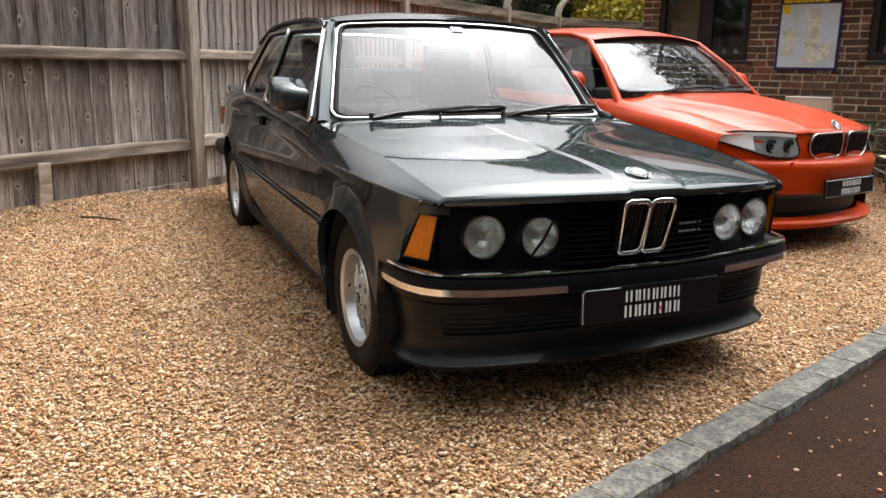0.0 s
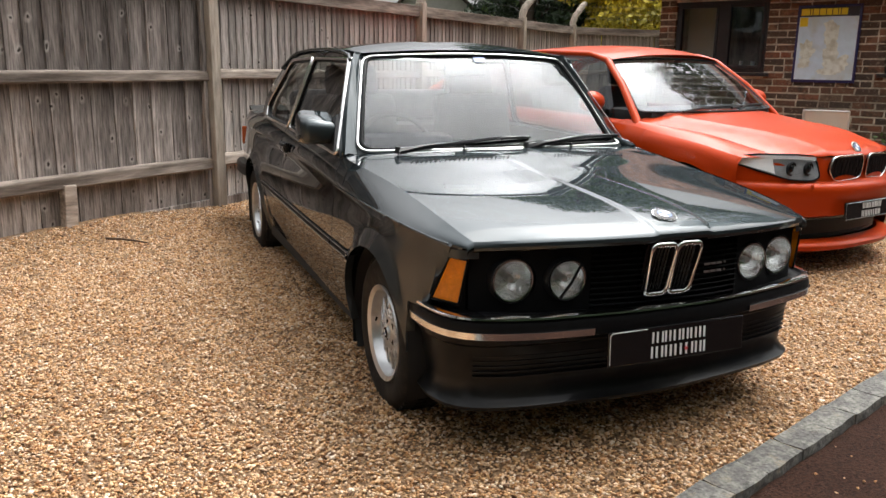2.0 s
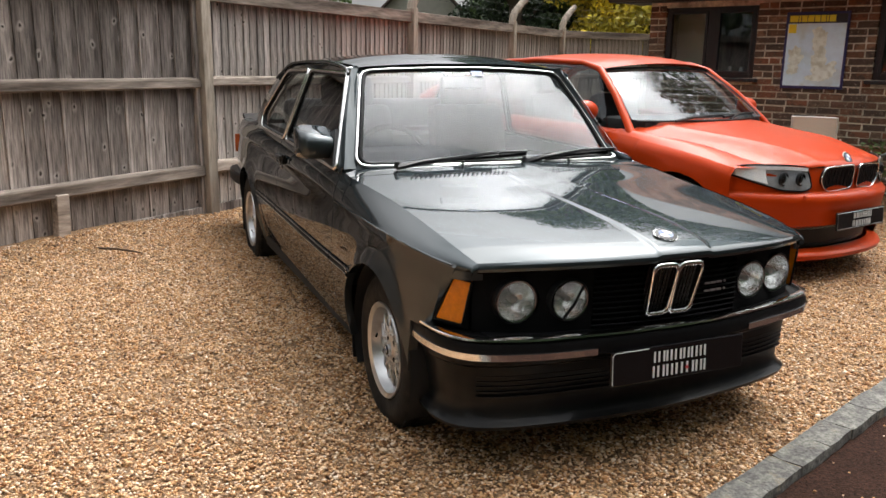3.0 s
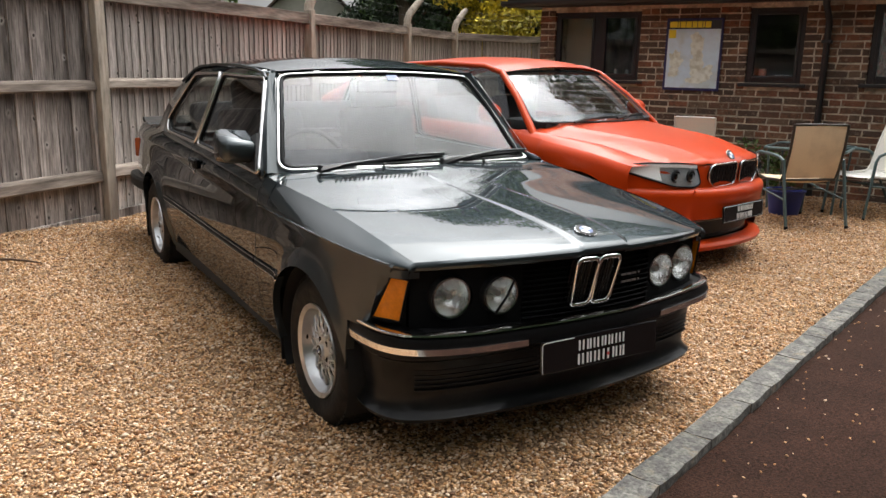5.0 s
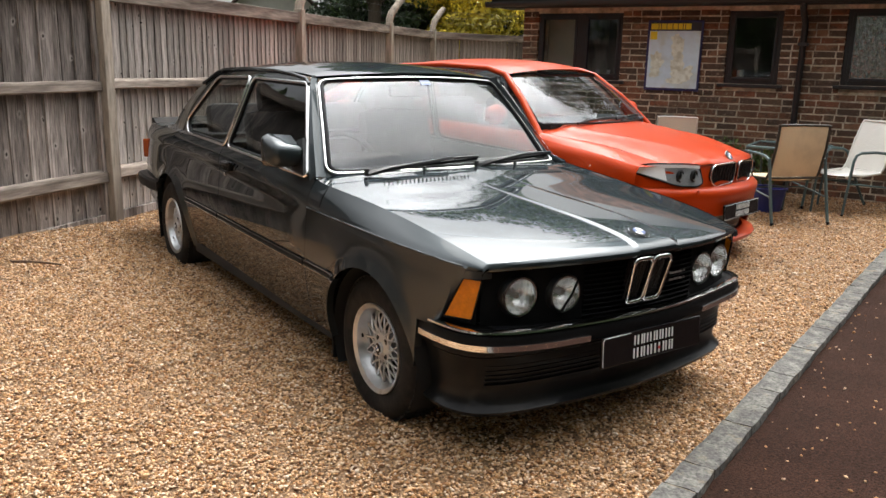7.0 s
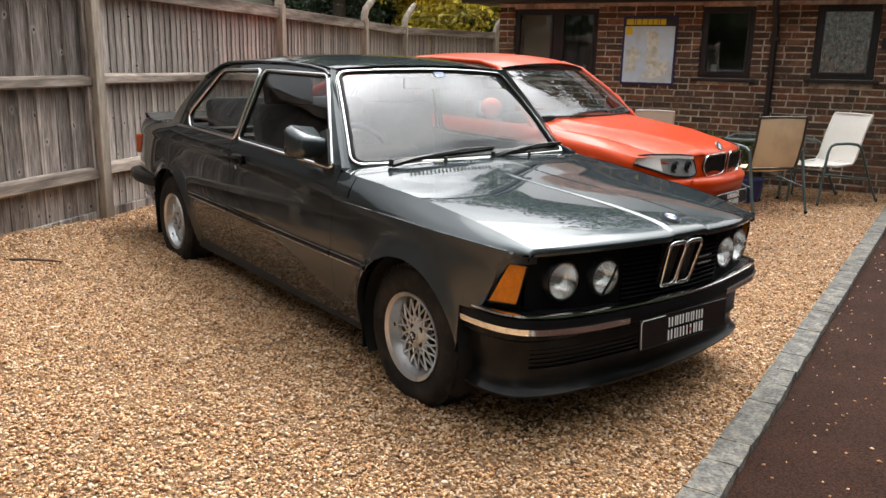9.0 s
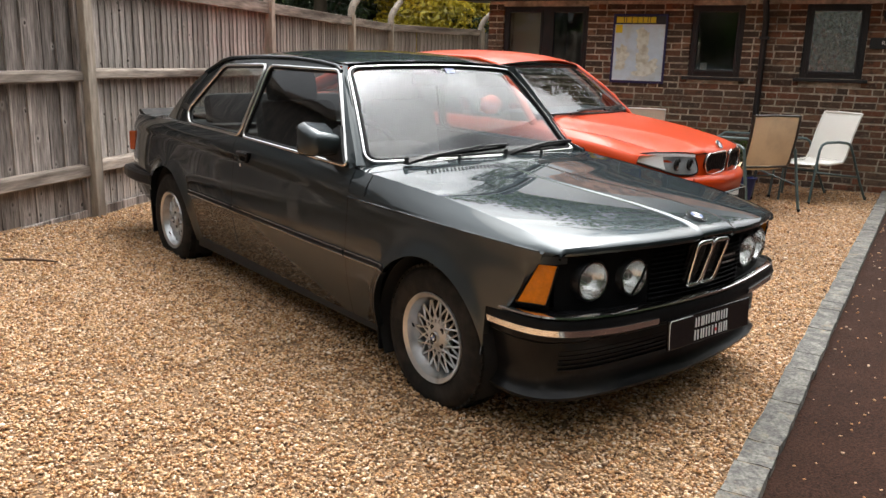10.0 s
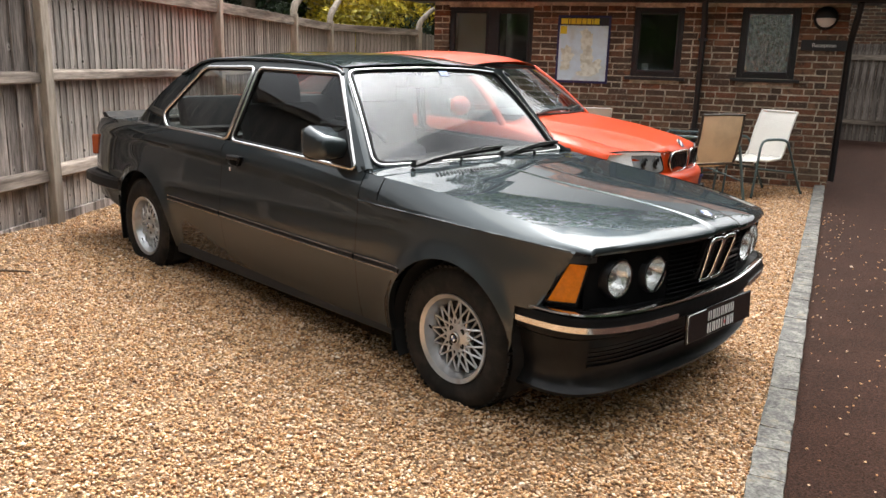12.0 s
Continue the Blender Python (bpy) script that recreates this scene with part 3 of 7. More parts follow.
for u, z, ln in BRICKS:
    at = Matrix.Translation((u, rng.uniform(-0.005, 0.0015), z + rng.uniform(-0.002, 0.002))) @ Matrix.Diagonal((ln, 0.10, 0.0605 + rng.uniform(-0.003, 0.003), 1))
    if (u, z, ln) in near_set:
        continue
    me = rng.choice(brick_meshes)
    base = len(verts)
    verts += [tuple(at @ v.co) for v in me.vertices]
    faces += [tuple(base + i for i in p.vertices) for p in me.polygons]
me = bpy.data.meshes.new("brickwork")
me.from_pydata(verts, [], faces)
ob = new("brickwork", finish(me, M_BRICK_REST))
ob.parent = house
tagged(ob, kind="stuff")
# the end wall's bricks beside the passage
verts, faces = [], []
z = -0.10
while z < TOP:
    y = 0.115 if course % 2 else 0.0 + 0.115
    while y < 2.2:
        ln = rng.choice((0.215, 0.1025))
        me0 = rng.choice(brick_meshes)
        at = Matrix.Translation((U1, y, z)) @ Matrix.Rotation(math.pi / 2, 4, "Z") @ Matrix.Diagonal((ln, 0.10, 0.0645, 1))
        base = len(verts)
        verts += [tuple(at @ v.co) for v in me0.vertices]
        faces += [tuple(base + i for i in p.vertices) for p in me0.polygons]
        y += ln + 0.011
    z += 0.0752
me = bpy.data.meshes.new("end_brickwork")
me.from_pydata(verts, [], faces)
ob = new("end_brickwork", finish(me, M_BRICK_REST))
ob.parent = house
tagged(ob, kind="stuff")


def obscure_glass():
    m = material("textured_glass", (0.26, 0.28, 0.28), 0.08, spread=0.95, scale=24, bump=1.0, bump_scale=22, stretch=(1.5, 1, 0.8))
    m.node_tree.nodes["Principled BSDF"].inputs["Metallic"].default_value = 0.85
    return m


M_OBSCURE = obscure_glass()


def window(u0, u1, z0, z1, lights, glass, label):
    w = part("window", boxed(u0 - 0.06, u1 + 0.06, -0.045, 0.10, z0 - 0.042, z0 - 0.004, bevel=0.006), M_BLACK_FRAME, house, label)
    t = 0.062
    bm = bmesh.new()
    box(bm, u0 + 0.002, u0 + t, 0.025, 0.085, z0, z1, bevel=0.006)
    box(bm, u1 - t, u1 - 0.002, 0.025, 0.085, z0, z1, bevel=0.006)
    box(bm, u0 + t, u1 - t, 0.027, 0.083, z0, z0 + t, bevel=0.006)
    box(bm, u0 + t, u1 - t, 0.027, 0.083, z1 - t, z1, bevel=0.006)
    part("window_frame", bm, M_BLACK_FRAME, w)
    for a, b in lights:
        bm = bmesh.new()
        s = 0.034
        box(bm, a, a + s, 0.012, 0.07, z0 + t - 0.02, z1 - t + 0.02, bevel=0.005)
        box(bm, b - s, b, 0.012, 0.07, z0 + t - 0.02, z1 - t + 0.02, bevel=0.005)
        box(bm, a + s, b - s, 0.014, 0.068, z0 + t - 0.02, z0 + t - 0.02 + s, bevel=0.005)
        box(bm, a + s, b - s, 0.014, 0.068, z1 - t + 0.02 - s, z1 - t + 0.02, bevel=0.005)
        part("sash", bm, M_BLACK_FRAME, w)
        p = part("pane", boxed(a + s, b - s, 0.040, 0.044, z0 + t + s - 0.02, z1 - t - s + 0.02), glass, w)
        p.visible_shadow = False
    return w


window(*WINDOWS[0], [(-1.40, -0.91), (-0.80, -0.36)], M_PANE, "two-light black window without curtains")
window(*WINDOWS[1], [(0.965, 1.46)], M_PANE, "black single-light window")
window(*WINDOWS[2], [(2.19, 2.72)], M_OBSCURE, "black window with textured obscure glass")
part("mullion", boxed(-0.91, -0.80, 0.02, 0.09, 1.17, 1.965, bevel=0.006), M_BLACK_FRAME, house)

# eaves, gutter, downpipe, roof
part("soffit", boxed(U0 - 0.32, U1 + 0.32, -0.30, 0.30, 2.035, 2.06), M_GUTTER, house)
part("fascia", boxed(U0 - 0.32, U1 + 0.32, -0.318, -0.292, 2.02, 2.17, bevel=0.003), M_GUTTER, house)
prof = [(-0.32 - 0.055 - 0.055 * math.cos(t), 2.085 - 0.06 * math.sin(t)) for t in np.linspace(0, math.pi, 9)]
rows = [[(u, y, z) for y, z in prof] + [(u, y, z) for y, z in [(p[0] * 0.97 - 0.011, p[1] + 0.006) for p in prof[::-1]]] for u in (U0 - 0.36, U1 + 0.34)]
bm = sheet(rows, closed=True)
bmesh.ops.holes_fill(bm, edges=[e for e in bm.edges if e.is_boundary])
part("gutter", bm, M_GUTTER, house, smooth=50)
pipe = [(1.735, -0.37, 2.03), (1.735, -0.36, 1.97), (1.735, -0.08, 1.84), (1.735, -0.055, 1.78), (1.735, -0.05, -0.02)]
part("downpipe", tube(pipe, 0.034, sides=14), M_GUTTER, house, "black downpipe from the gutter", smooth=50)
for z in (0.55, 1.60):
    part("pipe_clip", boxed(1.685, 1.785, -0.092, 0.0, z, z + 0.035, bevel=0.004), M_GUTTER, house)
pipe = [(U1 + 0.06, -0.33, 2.03), (U1 + 0.06, -0.28, 1.96), (U1 + 0.05, 0.06, 1.62), (U1 + 0.05, 0.09, 1.56), (U1 + 0.05, 0.09, 0.05)]
part("downpipe", tube(pipe, 0.034, sides=14), M_GUTTER, house, smooth=50)
bm = sheet([[(U0 - 0.36, -0.36, 2.12), (U1 + 0.36, -0.36, 2.12)], [(U0 - 0.36, 3.2, 4.35), (U1 + 0.36, 3.2, 4.35)], [(U0 - 0.36, 6.4, 2.12), (U1 + 0.36, 6.4, 2.12)]])
part("roof", bm, M_GUTTER, house)
verts, faces = [], []
for r in range(9):
    y0, z0 = -0.39 + 0.085 * r, 2.135 + 0.0532 * r
    u = U0 - 0.36 + (0.08 if r % 2 else 0)
    while u < U1 + 0.3:
        base = len(verts)
        j = rng.uniform(-0.004, 0.006)
        for dy, dz in ((0, 0.0), (0.20, 0.125), (0.20, 0.140), (0, 0.016)):
            for du in (0.002, 0.163):
                verts.append((u + du, y0 + dy + j, z0 + dz + j))
        faces += [tuple(base + i for i in q) for q in ((0, 1, 3, 2), (4, 5, 7, 6), (0, 1, 7, 6), (2, 3, 5, 4), (0, 2, 4, 6), (1, 3, 5, 7))]
        u += 0.167
me = bpy.data.meshes.new("roof_tiles")
me.from_pydata(verts, [], faces)
ob = new("roof_tiles", finish(me, M_TILE))
ob.parent = house
tagged(ob, "weathered red-brown clay roof tiles", kind="stuff")

for u, z, ln in near:
    at = Matrix.Translation((u, rng.uniform(-0.005, 0.0015), z + rng.uniform(-0.002, 0.002))) @ Matrix.Diagonal((ln, 0.10, 0.0605 + rng.uniform(-0.003, 0.003), 1))
    share("brick", rng.choice(brick_meshes), house, at)


# ---- the dark grey two-door saloon ----
M_GREY = paint_material("dark_grey_metallic_paint", (0.049, 0.059, 0.064), (0.053, 0.064, 0.069), 0.95, 0.50, 1.46)
M_UNDER = material("underside_black", (0.008, 0.008, 0.008), 0.8, spread=0.2, scale=20)
M_RUBBER = material("black_rubber", (0.006, 0.006, 0.0065), 0.45, spec=0.12, spread=0.2, scale=40, bump=0.15)
M_TYRE = material("tyre_rubber", (0.012, 0.011, 0.010), 0.8, spec=0.25, spread=0.3, scale=30, second=(0.028, 0.023, 0.019), second_scale=12, bump=0.3)
M_PLASTIC = material("black_plastic", (0.007, 0.007, 0.008), 0.42, spec=0.35, spread=0.15, scale=60, bump=0.1)
M_CHROME = material("chrome", (0.78, 0.78, 0.78), 0.10, metal=1.0, spread=0.05, scale=30)
M_SATIN = material("silver_alloy", (0.58, 0.59, 0.60), 0.32, metal=0.85, spread=0.08, scale=40, second=(0.40, 0.38, 0.35), second_scale=14, second_low=0.55, second_high=0.8)
M_AMBER = material("amber_lens", (0.70, 0.20, 0.002), 0.2, spec=0.2, spread=0.2, scale=40, coat=0.25, bump=0.25, bump_scale=120)
M_RED_LENS = material("red_lens", (0.50, 0.09, 0.015), 0.2, coat=0.6, spread=0.1, scale=50)
# body paint with the shade under the bumper put into the colour
M_DAM = material("dark_dam_paint", (0.006, 0.0065, 0.0075), 0.34, spec=0.10, spread=0.2, scale=30, coat=0.15, second=(0.016, 0.015, 0.014), second_scale=6)
M_CARGLASS = glass_material("car_glass", (0.62, 0.66, 0.64), ior=1.62)
M_SCREEN = glass_material("windscreen_glass", (0.86, 0.89, 0.87), ior=1.76, dust=0.010)
M_LENS = glass_material("lamp_lens", (0.95, 0.96, 0.95), rough=0.05, ior=1.5, dust=0.05, flutes=45.0)
M_GRILLE = material("matt_black_grille", (0.004, 0.004, 0.0045), 0.7, spec=0.12, spread=0.2, scale=60)
M_REFLECTOR = material("lamp_reflector", (0.86, 0.87, 0.87), 0.18, metal=0.88, spread=0.06, scale=30, bump=0.3, bump_scale=55)
M_CLOTH = material("dark_grey_cloth", (0.030, 0.031, 0.034), 0.95, spread=0.25, scale=120, bump=0.3)
M_DASH = material("dark_dash_vinyl", (0.016, 0.016, 0.017), 0.7, spread=0.15, scale=80, bump=0.2)
M_LETTER = material("white_lettering", (0.80, 0.80, 0.78), 0.5, spread=0.02, scale=20)
M_BLACK_GLOSS = material("gloss_black_plate", (0.006, 0.006, 0.007), 0.22, spread=0.1, scale=10)
M_BLUE = material("badge_blue", (0.05, 0.10, 0.26), 0.3, coat=0.5, spread=0.05, scale=30)
M_REDMARK = material("red_mark", (0.55, 0.05, 0.05), 0.5, spread=0.05, scale=30)

car = thing("car", "dark grey metallic two-door saloon with chrome window trim parked on gravel", "car", at=pose(-0.005, 0, 0.0))

half_width = pchip([(-0.60, 0.668), (-0.50, 0.722), (-0.40, 0.757), (-0.2, 0.785), (0.1, 0.800), (0.6, 0.806), (1.6, 0.808), (2.5, 0.806), (2.9, 0.792), (3.2, 0.768), (3.40, 0.735), (3.47, 0.70)])
crease_z = pchip([(-0.60, 0.672), (-0.4, 0.694), (0.1, 0.712), (0.55, 0.722), (1.0, 0.740), (1.6, 0.760), (2.5, 0.780), (3.1, 0.768), (3.47, 0.750)])
edge_line = pchip([(-0.60, 0.648, 0.692), (-0.52, 0.664, 0.709), (-0.4, 0.680, 0.734), (0.0, 0.705, 0.788), (0.45, 0.748, 0.828), (0.6, 0.757, 0.836), (1.05, 0.764, 0.853),
                   (1.6, 0.766, 0.870), (2.35, 0.760, 0.876), (2.82, 0.742, 0.878), (3.2, 0.715, 0.872), (3.40, 0.690, 0.858), (3.47, 0.660, 0.83)])
ARCH = ((0.0, 0.255, 0.320), (2.575, 0.275, 0.335))


def low_edge(y):
    z = 0.205
    if y < -0.2:
        z = 0.466
    if y > 2.8:
        z = lerp(0.30, 0.36, smooth_step(2.8, 3.4, y))
    for yc, zc, r in ARCH:
        if abs(y - yc) < r:
            z = max(z if not (yc - r < y < yc + r) else 0.0, zc + math.sqrt(max(r * r - (y - yc) ** 2, 0.0)))
    return z


def side_x(y, z):
    w, zc = half_width(y), crease_z(y)
    x = w - 0.008
    if z < zc:
        d = zc - z
        # widest at the moulding, leaning in above it and tucked under below
        x = w + 0.010 - 0.30 * max(0.0, z - 0.47) ** 2 - 0.004 * min(d / 0.04, 1.0) - 0.055 * max(0.0, (d - 0.20) / 0.35) ** 2
    for yc, za, r in ARCH:
        q = math.hypot(y - yc, z - za)
        x += 0.017 * math.exp(-((q - r) / 0.026) ** 2) + 0.006 * math.exp(-((q - r) / 0.07) ** 2)
    return x


def stations(y0, y1):
    ys = set(np.round(np.linspace(y0, y1, max(3, int((y1 - y0) / 0.05))), 4))
    for yc, zc, r in ARCH:
        for t in np.linspace(0, math.pi, 41):
            y = yc + r * math.cos(t)
            if y0 < y < y1:
                ys.add(round(y, 4))
        for e in (-r - 0.0005, r + 0.0005, -r - 0.02, r + 0.02, -r - 0.045, r + 0.045):
            if y0 < yc + e < y1:
                ys.add(round(yc + e, 4))
    return sorted(ys)


def flank(y0, y1):
    """The side panel between two stations, from the sill up to the window edge."""
    cols = []
    for y in stations(y0, y1):
        zb, zc = low_edge(y), crease_z(y) - 0.002
        col = []
        # edge turned in at the arch and the sill
        col.append((-(side_x(y, zb) - 0.03), y, zb + 0.003))
        for k in range(17):
            z = max(zb, lerp(0.200, zc, k / 16))
            col.append((-side_x(y, z), y, z))
        ex, ez = edge_line(y)
        w = half_width(y)
        for k in range(1, 7):
            u = k / 6
            col.append((-(lerp(w - 0.008, ex, u) + 0.010 * math.sin(math.pi * u)), y, lerp(zc + 0.002, ez, u)))
        cols.append(col)
    return cols


def lens_edge(z):
    """Where the wing ends at the corner lens."""
    return lerp(-0.415, -0.492, (z - 0.50) / 0.145) if z < 0.66 else lerp(-0.50, -0.565, (z - 0.66) / 0.03)


for name, y0, y1, label in (("front_wing", -0.565, 0.535, ""), ("door", 0.540, 1.650, ""), ("rear_wing", 1.655, 3.47, "")):
    rows = flank(y0, y1)
    if name == "front_wing":
        # the upper part ahead of the screen belongs to the bonnet
        rows = [[(p[0], max(p[1], lens_edge(p[2])), p[2]) for p in r[:19]] for r in rows]
    for s in (1, -1):
        part(name, sheet(rows if s == 1 else mirrored(rows)), M_GREY, car, label, smooth=35)
# little panel between bonnet and door, at the foot of the windscreen pillar
rows = [r[18:] for r in flank(0.425, 0.535)]
for s in (1, -1):
    part("scuttle_corner", sheet(rows if s == 1 else mirrored(rows)), M_GREY, car, smooth=35)


def nose_y(x):
    return -0.702 + 0.150 * (abs(x) / 0.70) ** 2.2


def tail_of_bonnet(x):
    return 0.418 + 0.03 * (abs(x) / 0.75) ** 2 - 0.02 * (1 - abs(x) / 0.75)


bonnet_mid = pchip([(-0.72, 0.706), (-0.69, 0.724), (-0.64, 0.742), (-0.5, 0.764), (-0.3, 0.785), (0.0, 0.812), (0.42, 0.846)])


def bonnet_point(u, v):
    """u from -1 to 1 across, v from 0 at the nose to 1 at the scuttle."""
    y_edge = lerp(-0.565, 0.42, v)
    ex, ez = edge_line(y_edge)
    x = u * ex
    y = lerp(nose_y(u * 0.70), tail_of_bonnet(x), v)
    zm = bonnet_mid(lerp(-0.702, 0.42, v))
    f = abs(u)
    z = lerp(zm, ez, f ** 2.6)
    # the sheet kicks up again towards the scuttle
    vc = 0.74 + 0.20 * f ** 4
    z -= 0.009 * (smooth_step(0.25, 1.0, v / vc) if v < vc else (1 - v) / (1 - vc)) * (1 - f ** 6)
    # a flat raised ridge down the middle, fading towards the scuttle
    z += 0.0055 * smooth_step(0.116, 0.092, abs(x)) * (0.25 + 0.75 * smooth_step(1.0, 0.1, v))
    return (x, y, z)


us = sorted({*np.round(np.linspace(-1, 1, 31), 3), *(s * k for s in (-1, 1) for k in (0.10, 0.118, 0.132, 0.140, 0.147, 0.154, 0.162, 0.175, 0.19, 0.95, 0.975))})
vs = [0, 0.012, 0.03, 0.05, 0.08, 0.12, 0.18, 0.26, 0.36, 0.46, 0.56, 0.64, 0.70, 0.725, 0.74, 0.755, 0.775, 0.80, 0.84, 0.88, 0.92, 0.96, 1.0]
rows = []
for dz, dy in ((-0.034, 0.030), (-0.034, 0.006), (-0.028, -0.003), (-0.018, -0.008), (-0.007, -0.006)):
    rows.append([(lambda p: (p[0], p[1] + dy, p[2] + dz))(bonnet_point(u, 0)) for u in us])
for v in vs:
    rows.append([bonnet_point(u, v) for u in us])
bonnet = part("bonnet", sheet(rows), M_GREY, car, smooth=28)
# the bonnet's side walls down to the shoulder line
for s in (1, -1):
    rows = []
    for v in np.linspace(0, 1, 22):
        y = lerp(-0.565, 0.42, v)
        ex, ez = edge_line(y)
        w, zc = half_width(y), crease_z(y) + 0.004
        rows.append([(-s * (lerp(ex, w - 0.010, u) + 0.008 * math.sin(math.pi * u)), y + (nose_y(0.70) - (-0.565)) * (1 - v) ** 6, lerp(ez, zc, u)) for u in np.linspace(0, 1, 6)])
    part("bonnet_side", sheet(rows), M_GREY, bonnet, smooth=35)
    # the lip carried round to the wing
    tip = rows[0]
    part("bonnet_corner", sheet([tip, [(p[0], p[1] - 0.006, p[2] - 0.006) for p in tip], [(p[0], p[1] - 0.008, p[2] - 0.014) for p in tip], [(p[0] * 0.995, p[1] - 0.002, p[2] - 0.022) for p in tip], [(p[0] * 0.98, p[1] + 0.03, p[2] - 0.024) for p in tip]]), M_GREY, bonnet, smooth=35)


def disc(r, t, n=28, dome=0.0):
    bm = bmesh.new()
    rows = []
    for q, h in ((0.001, t + dome), (0.5, t + dome * 0.75), (0.9, t + dome * 0.19), (1.0, t), (1.0, 0)):
        rows.append([(r * q * math.cos(2 * math.pi * k / n), r * q * math.sin(2 * math.pi * k / n), h) for k in range(n)])
    return sheet(rows, closed=True, bm=bm)


def wedge(r, a0, a1, z, n=8):
    bm = bmesh.new()
    c = bm.verts.new((0, 0, z))
    ring = [bm.verts.new((r * math.cos(t), r * math.sin(t), z)) for t in np.linspace(a0, a1, n)]
    for a, b in zip(ring, ring[1:]):
        bm.faces.new((c, a, b))
    return bm


def badge(parent, at, r):
    """A round enamel badge of plain blue and white quarters in a chrome rim."""
    b = part("badge", disc(r, 0.004, dome=0.001), M_CHROME, parent, "small round chrome-rimmed enamel badge", smooth=40, at=at)
    part("black_ring", disc(r * 0.93, 0.0055, dome=0.0005), M_BLACK_GLOSS, b)
    for k in range(4):
        part("quarter", wedge(r * 0.60, k * math.pi / 2, (k + 1) * math.pi / 2, 0.0072), M_BLUE if k % 2 else M_LETTER, b)
    return b


bp = bonnet_point(0, 0.075)
badge(bonnet, pose(bp[0] - 0.018, bp[1], bp[2] + 0.002, 17, 0, 0), 0.040)

# scuttle between bonnet and windscreen, with the air slots
rows = []
for u in np.linspace(-1, 1, 41):
    x = u * 0.748
    row = []
    for k, (dy, dz) in enumerate(((0.0, -0.012), (0.004, 0.0), (0.05, 0.006), (0.10, 0.012), (0.17, 0.004))):
        y = tail_of_bonnet(x) + 0.004 + dy
        ez = lerp(0.844, 0.828, abs(u) ** 3)
        row.append((x, y, ez + dz))
    rows.append(row)
scuttle = part("scuttle", sheet(rows), M_GREY, car, smooth=40)
for x0, x1 in ((-0.52, -0.10), (0.14, 0.52)):
    n = 22
    for k in range(n):
        x = lerp(x0, x1, k / (n - 1))
        v = 0.93
        p = Vector((x, lerp(nose_y(x), tail_of_bonnet(x), v), 0))
        f = abs(x) / 0.745
        z = lerp(bonnet_mid(lerp(-0.702, 0.42, v)), 0.826, f ** 2.6)
        part("air_slot", boxed(-0.0034, 0.0034, -0.025, 0.025, 0, 0.004, bevel=0.001), M_GRILLE, bonnet, at=pose(p.x, p.y, z - 0.0035, 9, 0, -32))


def screen_point(u, v, low, top, bow_low, bow_top, inset=0.0):
    """u from -1 to 1 across, v from the foot to the head."""
    x = u * lerp(low[0], top[0], v)
    y = lerp(low[1] - bow_low * (1 - u * u), top[1] - bow_top * (1 - u * u), v)
    z = lerp(low[2], top[2] + 0.018 * (1 - u * u), v) + 0.018 * math.sin(math.pi * v)
    return (x, y + inset, z)


FRONT = ((0.684, 0.572, 0.856), (0.553, 0.925, 1.240), 0.045, 0.055)
REAR = ((0.650, 2.735, 0.895), (0.545, 2.265, 1.225), -0.07, -0.05)


# ---- glasshouse ----
ROOF_EDGE = pchip([(0.90, 0.545, 1.252), (1.0, 0.572, 1.268), (1.3, 0.588, 1.280), (1.7, 0.588, 1.281), (2.02, 0.580, 1.270), (2.25, 0.565, 1.235)])


def house_x(z, y):
    """How far out the side windows lie at a height."""
    u = (z - 0.86) / (1.26 - 0.86)
    x = lerp(0.758, 0.612, u) + 0.016 * math.sin(math.pi * min(max(u, 0), 1))
    if y > 2.0:
        x -= 0.05 * ((y - 2.0) / 0.8) ** 2
    return x


def on_side(y, z, out_by=0.0):
    return (-(house_x(z, y) + out_by), y, z)


def outline(pts, r, n=5):
    q = rounded([(0, y, z) for y, z in pts], r, n)
    return [(p.y, p.z) for p in q]


DOOR_GLASS = [(0.590, 0.842), (1.604, 0.872), (1.530, 1.236), (0.862, 1.230)]
REAR_GLASS = [(1.643, 0.874), (2.335, 0.884), (2.405, 0.955), (2.06, 1.226), (1.568, 1.238)]


def skin_between(c0, c1, n, lift=0.0):
    """A strip of bodywork between two lines of (y, z)."""
    def walk_line(c, u):
        d = [0.0]
        for a, b in zip(c, c[1:]):
            d.append(d[-1] + math.hypot(b[0] - a[0], b[1] - a[1]))
        return (float(np.interp(u * d[-1], d, [p[0] for p in c])), float(np.interp(u * d[-1], d, [p[1] for p in c])))
    rows = []
    for k in range(n + 1):
        a, b = walk_line(c0, k / n), walk_line(c1, k / n)
        rows.append([on_side(lerp(a[0], b[0], q), lerp(a[1], b[1], q), lift) for q in np.linspace(0, 1, 5)])
    return rows


def glass_fan(line, out_by):
    bm = bmesh.new()
    cy, cz = sum(p[0] for p in line) / len(line), sum(p[1] for p in line) / len(line)
    rings = []
    for q in (1.0, 0.66, 0.33):
        rings.append([on_side(lerp(cy, y, q), lerp(cz, z, q), out_by) for y, z in line])
    sheet(rings, closed=True, bm=bm)
    bm.verts.ensure_lookup_table()
    inner = [v for v in bm.verts][-len(line):]
    c = bm.verts.new(on_side(cy, cz, out_by))
    for a, b in zip(inner, inner[1:] + inner[:1]):
        bm.faces.new((a, b, c))
    return bm


def flip_bm(bm, s):
    if s < 0:
        for v in bm.verts:
            v.co.x = -v.co.x
    return bm


